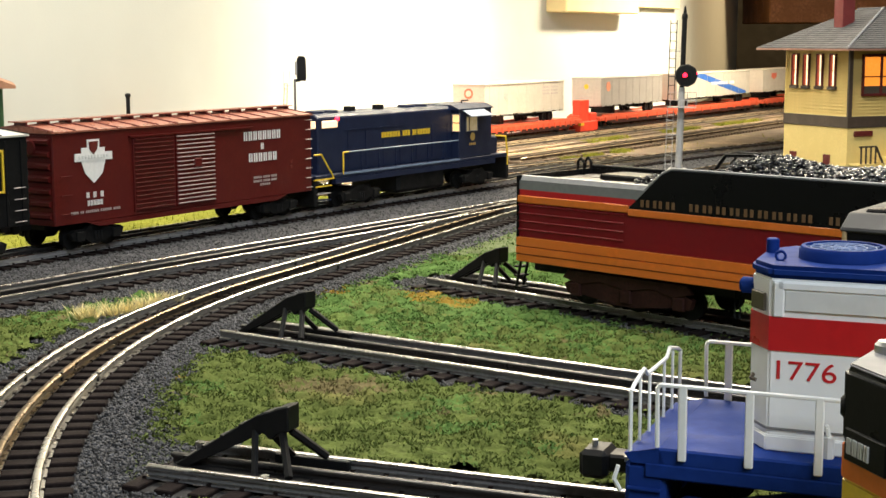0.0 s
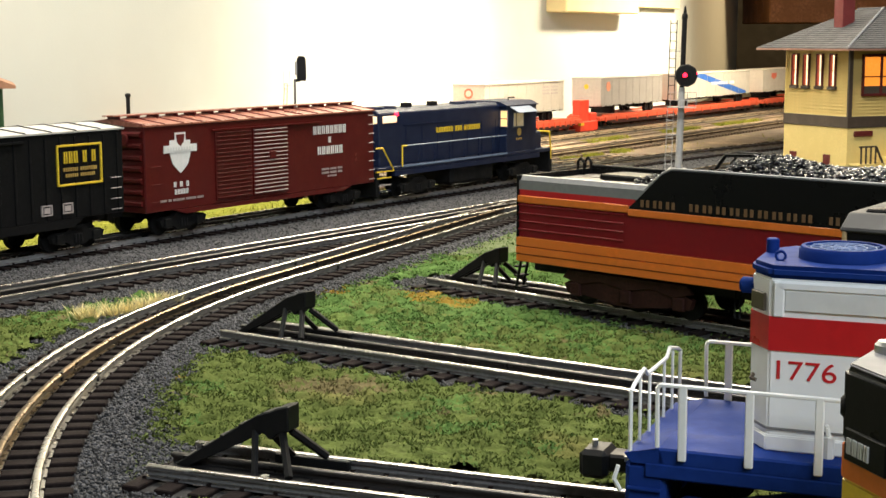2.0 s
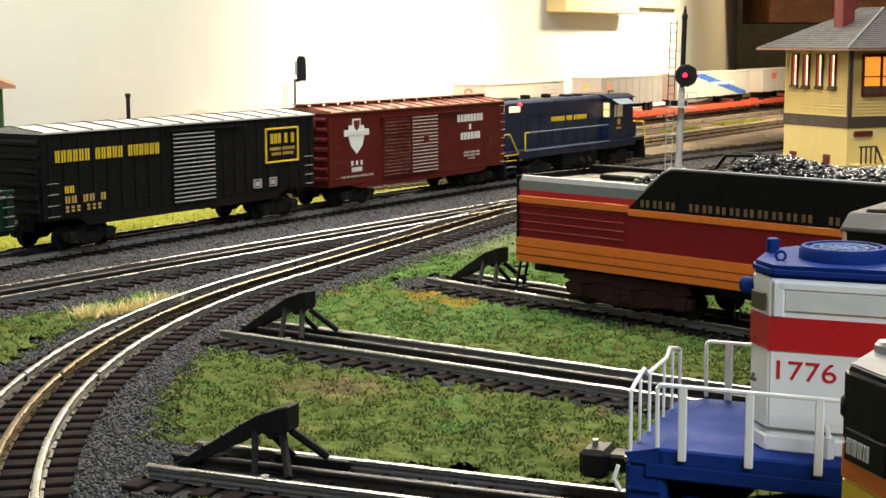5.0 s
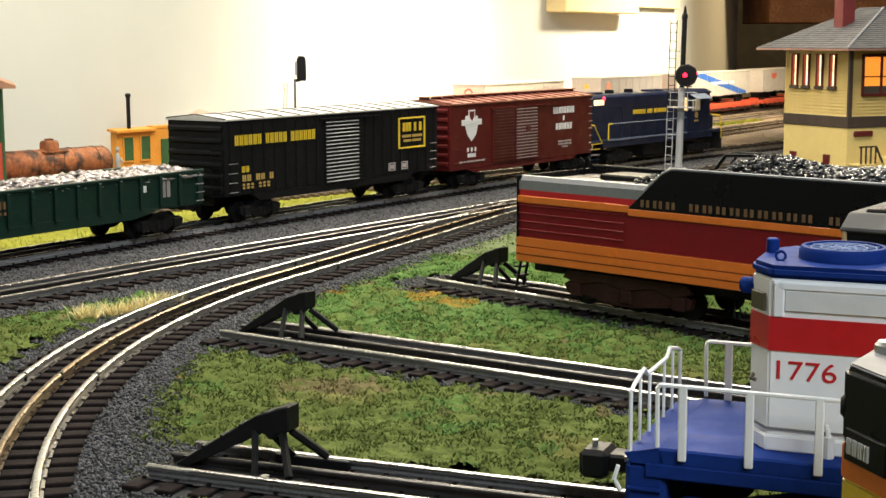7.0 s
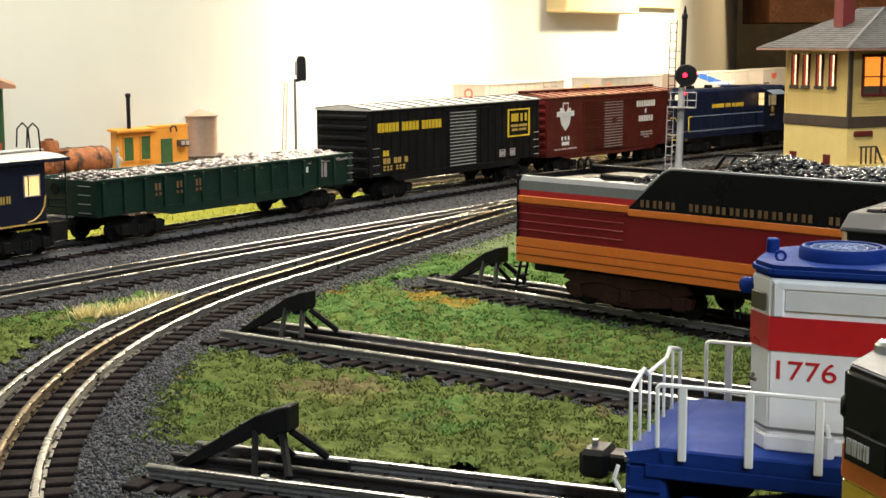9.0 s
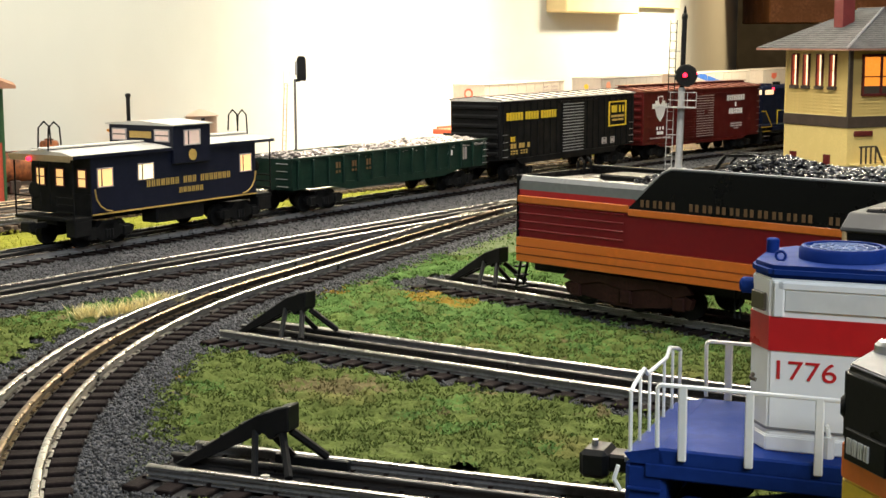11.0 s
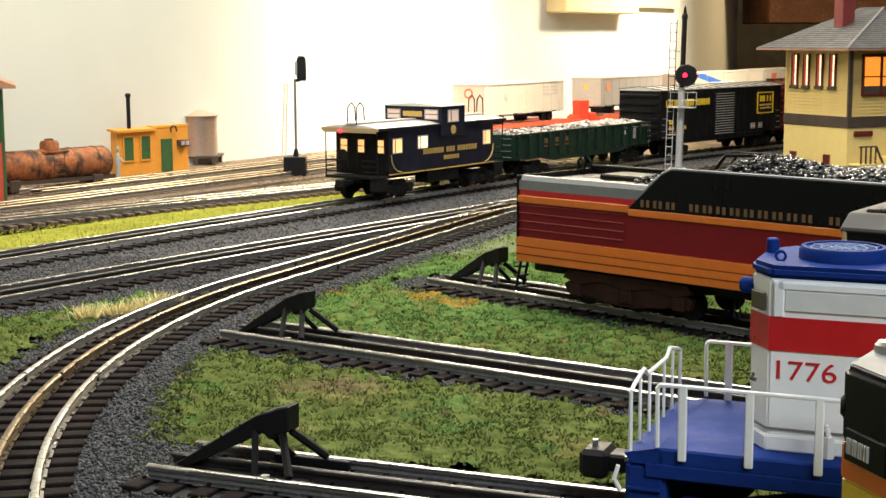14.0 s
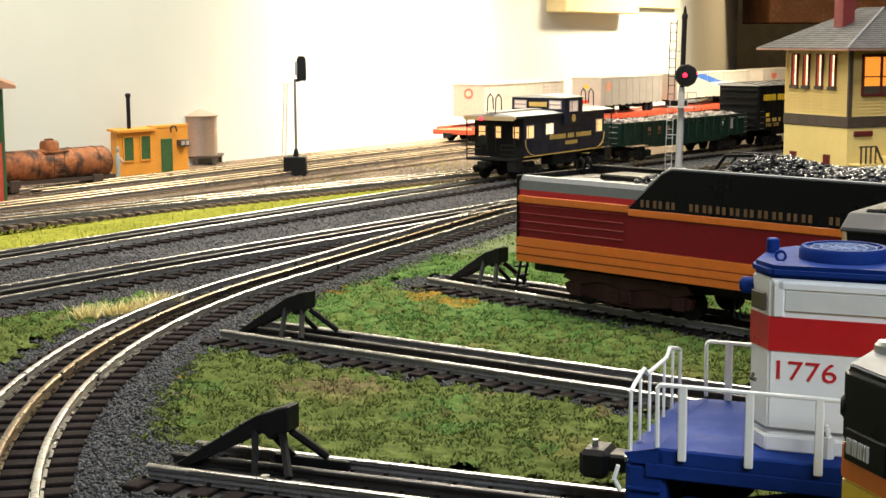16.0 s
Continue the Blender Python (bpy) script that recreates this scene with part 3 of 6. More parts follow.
    for z in (0.0275, 0.0300):
        bars((3, 3), -0.130, -0.095, z, z + 0.0016, -HW - 0.0013, GOLD, t)
    bogie(t, -0.104)
    bogie(t, 0.104)
    coupler(t, -L / 2 + 0.004, -1)
    coupler(t, L / 2 - 0.004, 1)
    return t


def heap(name, x0, x1, y0, y1, z0, rise, n, size, mat, parent, seed=3):
    """Loose lumps heaped in a tray: one joined mesh."""
    rng = np.random.default_rng(seed)
    x = rng.uniform(x0, x1, n)
    y = rng.uniform(y0, y1, n)
    k = 1 - np.abs((y - (y0 + y1) / 2) / ((y1 - y0) / 2)) ** 2.2
    w = 0.65 + 0.35 * np.sin((x - x0) * 70.0) * np.sin((x - x0) * 31 + 1)
    z = z0 + rise * k * w + rng.uniform(-0.0012, 0.0012, n)
    return lumps(name, np.c_[x, y, z], size * 1.15, mat, parent, seed, flat=0.42)


def lumps(name, at, size, mat, parent=None, seed=1, flat=0.8, spread=0.45):
    """Many small uneven stones or clumps as one mesh."""
    rng = np.random.default_rng(seed)
    n = len(at)
    base = np.array([(1, 0, 0), (-1, 0, 0), (0, 1, 0), (0, -1, 0), (0, 0, 1), (0, 0, -1)], float)
    tri = np.array([(0, 2, 4), (2, 1, 4), (1, 3, 4), (3, 0, 4), (2, 0, 5), (1, 2, 5), (3, 1, 5), (0, 3, 5)])
    s = size * (1 + spread * rng.uniform(-1, 1, (n, 1, 1)))
    v = base[None] * (1 + 0.45 * rng.uniform(-1, 1, (n, 6, 1))) + 0.22 * rng.uniform(-1, 1, (n, 6, 3))
    a = rng.uniform(0, 2 * np.pi, n)
    c, q = np.cos(a)[:, None], np.sin(a)[:, None]
    v = np.stack([v[..., 0] * c - v[..., 1] * q, v[..., 0] * q + v[..., 1] * c, v[..., 2] * flat], -1) * s + at[:, None, :]
    f = (tri[None] + 6 * np.arange(n)[:, None, None]).reshape(-1)
    return bulk(name, v.reshape(-1, 3), f, 3, mat, parent)


def bulk(name, verts, loops, k, mat, parent=None):
    me = bpy.data.meshes.new(name)
    m = len(loops) // k
    me.vertices.add(len(verts))
    me.vertices.foreach_set("co", np.asarray(verts, np.float32).ravel())
    me.loops.add(len(loops))
    me.loops.foreach_set("vertex_index", np.asarray(loops, np.int32))
    me.polygons.add(m)
    me.polygons.foreach_set("loop_start", np.arange(m, dtype=np.int32) * k)
    me.update(calc_edges=True)
    me.validate()
    me.materials.append(mat)
    ob = new(name, me)
    ob.parent = parent
    return ob


def gondola():
    t = thing("gondola", Matrix(), "dark green gondola car heaped with pale scrap metal", "gondola", "cars of the moving train")
    L, c = 0.299, -0.0145
    x0, x1 = c - L / 2, c + L / 2
    bm = bmesh.new()
    for y in (-HW, HW - 0.0016):
        box(x0, x1, y, y + 0.0016, 0.0225, 0.0462, 0.0003, bm)
    part("side_wall", bm, DKGREEN, t)
    part("end_wall", box(x0 - 0.0002, x0 + 0.0016, -HW, HW, 0.0225, 0.0462), DKGREEN, t)
    part("end_wall", box(x1 - 0.0016, x1 + 0.0002, -HW, HW, 0.0225, 0.0462), DKGREEN, t)
    part("car_floor", box(x0, x1, -HW, HW, 0.0205, 0.0228), DKGREEN, t)
    part("side_sill", prism([(x0 + 0.035, 0.0228), (x0 + 0.075, 0.0158), (x1 - 0.075, 0.0158), (x1 - 0.035, 0.0228)], -HW - 0.0005, -HW + 0.002), DKGREEN, t)
    for s in (-1, 1):
        part("top_rail", box(x0 - 0.0008, x1 + 0.0008, s * HW - 0.0012, s * HW + 0.0012, 0.0450, 0.0472, 0.0004), DKGREEN, t)
    data = None
    for i in range(15):
        x = x0 + 0.006 + (L - 0.012) * i / 14
        if data is None:
            ob = part("side_post", box(-0.0014, 0.0014, -HW - 0.0022, -HW, 0.0215, 0.0450, 0.0005), DKGREEN, t)
            data = ob.data
        else:
            ob = new("side_post", data)
            ob.parent = t
        ob.location.x = x
    load = heap("scrap_load", x0 + 0.004, x1 - 0.004, -HW + 0.003, HW - 0.003, 0.0425, 0.0068, 1500, 0.0036, SCRAP, t, 5)
    tagged(load, "pale crushed scrap metal load")
    for x, w in ((-0.1074, 0.011), (-0.0848, 0.011), (-0.0640, 0.011)):
        bars((1,), x, x + 0.0085, 0.0350, 0.0400, -HW - 0.0006, DIM_GOLD, t)
        bars((2,), x, x + 0.0085, 0.0310, 0.0330, -HW - 0.0006, DIM_GOLD, t)
    bars((2,), 0.0660, 0.0740, 0.0345, 0.0392, -HW - 0.0006, WHITE, t)
    bars((2, 2), 0.0900, 0.0985, 0.0290, 0.0410, -HW - 0.0006, OFFWHITE, t)
    ladder(t, x1 - 0.006, -HW - 0.0024, 0.0235, 0.0425, GREY, 4, 0.0045, name="grab_irons")
    ladder(t, x0 - 0.002, -0.02, 0.0235, 0.0425, GREY, 4, 0.006, "y", name="grab_irons")
    part("brake_wheel", lathe([(0.004, 0), (0.005, 0.0005), (0.004, 0.001)], 14, m=pose(x0 - 0.004, 0.008, 0.040, 0, 90)), UNDER, t)
    bogie(t, x0 + 0.045)
    bogie(t, x1 - 0.045)
    coupler(t, x0 + 0.004, -1)
    coupler(t, x1 - 0.004, 1)
    return t


def lit_pane(parent, x0, x1, z0, z1, y, mat, frame_mat, normal="-y"):
    """A window: a raised frame with its lit pane; on a side (-y) or, along y, on an end (-x)."""
    bm = bmesh.new()
    w = 0.0009
    for a0, a1, b0, b1 in ((x0 - w, x1 + w, z0 - w, z0), (x0 - w, x1 + w, z1, z1 + w), (x0 - w, x0, z0, z1), (x1, x1 + w, z0, z1)):
        if normal == "-y":
            box(a0, a1, y - 0.0007, y + 0.0005, b0, b1, 0.0002, bm)
        else:
            box(y - 0.0007, y + 0.0005, a0, a1, b0, b1, 0.0002, bm)
    win = part("window", bm, frame_mat, parent)
    if normal == "-y":
        part("pane", box(x0, x1, y - 0.0002, y + 0.0004, z0, z1), mat, win)
        part("sash", box(x0 + (x1 - x0) * 0.22, x0 + (x1 - x0) * 0.30, y - 0.0004, y + 0.0002, z0, z1), TRIM_BROWN, win)
    else:
        part("pane", box(y - 0.0002, y + 0.0004, x0, x1, z0, z1), mat, win)
        part("sash", box(y - 0.0004, y + 0.0002, x0, x1, (z0 + z1) / 2 - 0.0004, (z0 + z1) / 2 + 0.0004), TRIM_BROWN, win)
    return win


def caboose():
    t = thing("caboose", Matrix(), "dark blue caboose with lit windows and cupola, last in the train", "caboose", "cars of the moving train")
    b0, b1 = -0.0875, 0.0890
    part("body", box(b0, b1, -HW, HW, 0.0225, 0.0640, 0.0005), NAVY_DULL, t)
    part("underframe", box(-0.102, 0.106, -0.010, 0.010, 0.0165, 0.0226), UNDER, t)
    part("battery_box", box(-0.022, 0.030, -HW + 0.002, -0.012, 0.0105, 0.0228, 0.001), UNDER, t)
    part("platform", box(-0.1045, b0, -HW, HW, 0.0195, 0.0222, 0.0004), UNDER, t)
    part("platform", box(b1, 0.1085, -HW, HW, 0.0195, 0.0222, 0.0004), UNDER, t)
    h = HW + 0.0022
    part("roof", prism([(-h, 0.0640), (-h, 0.0652), (-h * 0.6, 0.0676), (0, 0.0686), (h * 0.6, 0.0676), (h, 0.0652), (h, 0.0640)], -0.1055, 0.1095, axis="x"), ROOF_GREY, t, "pale grey caboose roof")
    part("roof_edge", box(-0.1057, 0.1097, -h - 0.0004, -h + 0.0004, 0.0632, 0.0655), NAVY_DULL, t)
    # tan here stands for warm lamplight on the porch roof's edge
    part("roof_valance", box(-0.1070, -0.1066, -HW, HW, 0.0612, 0.0655), TAN, t)
    part("running_board", box(-0.108, -0.010, -0.006, 0.006, 0.0692, 0.0700), ROOF_GREY, t)
    part("running_board", box(0.034, 0.111, -0.006, 0.006, 0.0692, 0.0700), ROOF_GREY, t)
    # wide cupola, a little broader than the body
    part("cupola", box(-0.0075, 0.0330, -HW - 0.0030, HW + 0.0030, 0.0530, 0.0815, 0.0005), NAVY_DULL, t)
    part("cupola_roof", prism([(-0.0345, 0.0812), (-0.0345, 0.0820), (0, 0.0845), (0.0345, 0.0820), (0.0345, 0.0812)], -0.0095, 0.0348, axis="x"), ROOF_GREY, t)
    lit_pane(t, 0.0040, 0.0205, 0.0670, 0.0770, -HW - 0.0031, LIT_DIM, OFFWHITE)
    lit_pane(t, -0.0285, -0.0150, 0.0700, 0.0775, -0.0078, LIT_DIM, OFFWHITE, "-x")
    lit_pane(t, 0.0150, 0.0285, 0.0700, 0.0775, -0.0078, LIT_DIM, OFFWHITE, "-x")
    part("number_plate", box(-0.0083, -0.0074, -0.0110, 0.0110, 0.0715, 0.0765, 0.0002), GOLD, t)
    lit_pane(t, -0.0815, -0.0680, 0.0425, 0.0545, -HW - 0.0001, LIT_WARM, OFFWHITE)
    lit_pane(t, -0.0418, -0.0270, 0.0445, 0.0550, -HW - 0.0001, LIT_PALE, OFFWHITE)
    lit_pane(t, 0.0700, 0.0825, 0.0420, 0.0545, -HW - 0.0001, LIT_WARM, OFFWHITE)
    for y0, y1 in ((-0.0250, -0.0180), (-0.0030, 0.0040), (0.0160, 0.0240)):
        lit_pane(t, y0, y1, 0.0425, 0.0540, b0 - 0.0006, LIT_WARM, SASH_RED, "-x")
    # roof end likewise in tan, warm light put into its colour
    part("roof_end", box(-0.1065, -0.1056, -HW - 0.0021, HW + 0.0021, 0.0628, 0.0652, 0.0002), TAN, t)
    part("marker_lamp", lathe([(0.0014, 0), (0.0016, 0.002), (0.001, 0.003)], 10, m=pose(-0.107, 0.009, 0.0625, 0, -90)), LIT_RED, t)
    part("emblem", lathe([(0.0001, 0), (0.0042, 0.0001), (0.0042, 0.0006)], 18, m=pose(0.0127, -HW - 0.0029, 0.0590, 90)), GOLD, t, "round gold emblem")
    bars((7, 3, 7), -0.0340, 0.0585, 0.0382, 0.0432, -HW - 0.0003, GOLD, t, label="gold block lettering")
    bars((6,), 0.0000, 0.0270, 0.0312, 0.0352, -HW - 0.0003, GOLD, t)
    part("sill_stripe", box(b0, b1, -HW - 0.0006, -HW + 0.001, 0.0225, 0.0236), GOLD, t)
    for s, x in ((1, b0 + 0.002), (-1, b1 - 0.002)):
        part("grab_iron", wire([(x, -HW - 0.0012, 0.0410)] + [(x + s * 0.016 * (1 - math.cos(a)), -HW - 0.0012, 0.0400 - 0.0155 * math.sin(a)) for a in (0.0, 0.4, 0.8, 1.2, 1.57)], 0.00055), GOLD, t)
    for e, x in ((-1, -0.1038), (1, 0.1078)):
        for y in (-0.0290, 0.0290):
            part("roof_post", rod((x, y, 0.0215), (x, y, 0.0645), 0.0006), UNDER, t)
        for y0, y1 in ((-0.0290, -0.012), (0.012, 0.0290)):
            part("end_railing", wire([(x, y0, 0.026), (x, y0, 0.036), (x, y1, 0.036), (x, y1, 0.031), (x, y0, 0.031), (x, y0, 0.026), (x, y1, 0.026)], 0.0006), UNDER, t)
        part("brake_wheel", lathe([(0.0050, 0), (0.0062, 0.0006), (0.0050, 0.0012)], 16, m=pose(x, 0.010, 0.0400, 0, 90)), UNDER, t)
        for y in (-0.006, 0.004):
            part("roof_ladder", wire([(x, y, 0.030), (x, y, 0.0700), (x - e * 0.001, y, 0.0840), (x - e * 0.006, y, 0.0880), (x - e * 0.011, y, 0.0840), (x - e * 0.012, y, 0.0715)], 0.0006), UNDER, t)
        part("steps", box(min(x, x + e * -0.016), max(x, x + e * -0.016), -HW, -HW + 0.010, 0.0085, 0.0200, 0.0008), UNDER, t)
        coupler(t, x, e, 0.0165)
    # thin black sheet added over the blue end to darken the porch
    part("end_wall", box(b0 - 0.0004, b0 + 0.001, -0.0296, 0.0296, 0.0228, 0.0636), UNDER, t, "black cover darkening the blue caboose end")
    part("end_panel", box(b0 - 0.0012, b0, -0.0300, -0.0120, 0.0225, 0.0375), UNDER, t)
    part("smokejack", rod((0.075, 0.012, 0.068), (0.075, 0.012, 0.082), 0.0015), UNDER, t)
    bogie(t, -0.070)
    bogie(t, 0.072)
    return t


def diesel():
    t = thing("diesel_locomotive", Matrix(), "navy blue road-switcher diesel with yellow handrails leading the train", "locomotive", "cars of the moving train")
    part("deck", box(-0.1640, 0.1440, -HW, HW, 0.0262, 0.0300, 0.0005), NAVY, t)
    part("frame_sill", box(-0.1380, 0.1200, -HW - 0.0004, -HW + 0.004, 0.0215, 0.0262), NAVY, t)
    hood = part("long_hood", prism([(-0.021, 0.0300), (-0.021, 0.0775), (-0.0175, 0.0806), (0.0175, 0.0806), (0.021, 0.0775), (0.021, 0.0300)], -0.1500, 0.0560, axis="x", bevel=0.0008), NAVY, t, smooth=False)
    part("nose", prism([(-0.021, 0.0300), (-0.021, 0.0460), (-0.018, 0.0480), (0.018, 0.0480), (0.021, 0.0460), (0.021, 0.0300)], 0.1080, 0.1390, axis="x", bevel=0.0008), NAVY, t)
    cab = part("cab", box(0.0560, 0.1150, -0.0292, 0.0292, 0.0300, 0.0770, 0.0006), NAVY, t)
    part("cab_roof", prism([(-0.0302, 0.0765), (-0.0302, 0.0775), (-0.021, 0.0815), (0.021, 0.0815), (0.0302, 0.0775), (0.0302, 0.0765)], 0.0540, 0.1170, axis="x"), NAVY, t)
    part("sunshade", prism([(-0.0400, 0.0700), (-0.0400, 0.0706), (-0.0295, 0.0765), (-0.0295, 0.0755)], 0.0620, 0.1000, axis="x"), shader("pale_blue_shade", (0.25, 0.30, 0.38), 0.4), t, "pale blue sunshade")
    lit_pane(cab, 0.0690, 0.0880, 0.0560, 0.0690, -0.0293, shader("tan_pane", (0.40, 0.32, 0.2), 0.3, glow=(0.8, 0.6, 0.3), strength=0.25), GREY)
    lit_pane(cab, -0.0300, -0.0225, 0.0565, 0.0720, 0.0557, LIT_WARM, GREY, "-x")
    part("cab_emblem", lathe([(0.0001, 0), (0.0040, 0.0001), (0.0040, 0.0005)], 16, m=pose(0.0800, -0.0291, 0.0500, 90)), GOLD, cab)
    bars((4,), 0.0740, 0.0860, 0.0418, 0.0440, -0.0294, GOLD, cab)
    bars((7, 3, 7), -0.0590, 0.0190, 0.0562, 0.0612, -0.0213, YELLOW, hood, label="yellow block lettering on the hood")
    part("number_board", box(-0.1440, -0.1230, -0.0218, -0.0205, 0.0690, 0.0752, 0.0004), LIT_BOARD, hood, "lit pale orange number board")
    part("number_board", box(-0.1508, -0.1495, -0.0190, -0.0080, 0.0690, 0.0752, 0.0004), LIT_BOARD, hood)
    part("marker_light", lathe([(0.0018, 0), (0.0022, 0.001), (0.0012, 0.0026)], 12, m=pose(-0.1235, -0.0205, 0.0765, 90)), LIT_RED, hood, "red marker light")
    part("end_emblem", lathe([(0.0001, 0), (0.0075, 0.0001), (0.0075, 0.0006)], 20, m=pose(-0.1505, -0.0040, 0.0560, 0, -90)), YELLOW, hood)
    for x0, x1 in ((-0.112, -0.070), (-0.066, -0.020)):
        part("hood_door_panel", box(x0, x1, -0.0216, -0.0205, 0.0655, 0.0665), NAVY, hood)
    for x in (-0.108, -0.082, -0.056, -0.030, -0.004, 0.022, 0.048):
        part("door_seam", box(x - 0.0004, x + 0.0004, -0.0215, -0.0205, 0.0330, 0.0640), NAVY, hood)
    for x in (-0.127, -0.108, 0.010, 0.030):
        part("roof_fan", lathe([(0.0085, 0.0800), (0.0085, 0.0822), (0.0078, 0.0830), (0.0001, 0.0826)], 18, m=pose(x, 0, 0)), NAVY, t)
    for x in (-0.078, -0.035):
        part("exhaust_stack", box(x - 0.004, x + 0.004, -0.004, 0.004, 0.0800, 0.0848, 0.0005), UNDER, t)
    part("horn", wire([(0.0900, -0.01, 0.0810), (0.0900, -0.01, 0.0840), (0.1020, -0.01, 0.0840)], 0.0008), UNDER, t)
    # handrails
    part("side_handrail", wire([(-0.1260, -0.0296, 0.0310), (-0.1260, -0.0296, 0.0478), (-0.1180, -0.0296, 0.0478), (0.0540, -0.0296, 0.0478)], 0.0006), shader("blue_grey_rail", (0.20, 0.25, 0.33), 0.4), t)
    part("corner_handrail", wire([(-0.1262, -0.0299, 0.0290), (-0.1262, -0.0299, 0.0478), (-0.1190, -0.0299, 0.0478)], 0.0008), YELLOW, t, "yellow corner handrail")
    part("corner_handrail", wire([(-0.1400, -0.0299, 0.0270), (-0.1420, -0.0299, 0.0300), (-0.1560, -0.0296, 0.0478), (-0.1640, -0.0280, 0.0478)], 0.0008), YELLOW, t, "yellow corner handrail")
    part("step_edge", box(-0.1660, -0.1400, -HW - 0.0006, -HW + 0.001, 0.0262, 0.0274), YELLOW, t)
    part("step_edge", box(-0.1650, -0.1440, -HW - 0.0006, -HW + 0.001, 0.0205, 0.0215), YELLOW, t)
    part("front_handrail", wire([(0.1440, -0.0299, 0.0180), (0.1440, -0.0299, 0.0300), (0.1410, -0.0299, 0.0470), (0.1430, -0.0100, 0.0470)], 0.0009), YELLOW, t, "yellow front handrail")
    data = None
    for i in range(8):
        x = -0.1260 + 0.180 * i / 7
        if data is None:
            ob = part("stanchion", rod((0, -0.0296, 0.0290), (0, -0.0296, 0.0478), 0.0005), NAVY, t)
            data = ob.data
        else:
            ob = new("stanchion", data)
            ob.parent = t
        ob.location.x = x
    part("walkway_edge", box(-0.1260, 0.0560, -HW - 0.0005, -HW + 0.0004, 0.0286, 0.0304), shader("pale_blue_edge", (0.16, 0.21, 0.30), 0.5), t, "pale blue walkway edge")
    for k, z in enumerate((0.0085, 0.0140, 0.0200)):
        part("step", box(-0.1640, -0.1440, -HW, -HW + 0.007, z, z + 0.0008), OFFWHITE if k == 1 else NAVY, t)
    part("pilot", box(-0.1660, -0.1610, -0.030, 0.030, 0.0040, 0.0270, 0.0008), UNDER, t)
    part("pilot", box(0.1420, 0.1470, -0.030, 0.030, 0.0040, 0.0270, 0.0008), UNDER, t)
    part("fuel_tank", box(-0.042, 0.034, -0.0280, 0.0280, 0.0050, 0.0240, 0.003), UNDER, t)
    bogie(t, -0.100, (-0.021, 0.021), top=0.027, wide=0.029)
    bogie(t, 0.090, (-0.021, 0.021), top=0.027, wide=0.029)
    coupler(t, -0.160, -1)
    coupler(t, 0.142, 1)
    return t


CARS = [(diesel(), 0.33), (red_boxcar(), 0.0193), (black_boxcar(), -0.303 + 0.0118), (gondola(), -0.6), (caboose(), -0.9065 + 0.007)]


def on(way_, u=0.0, v=0.0, z=0.0, turn=0.0):
    return pose(way_[0], way_[1], 0, 0, 0, way_[2]) @ pose(u, v, z, 0, 0, turn)


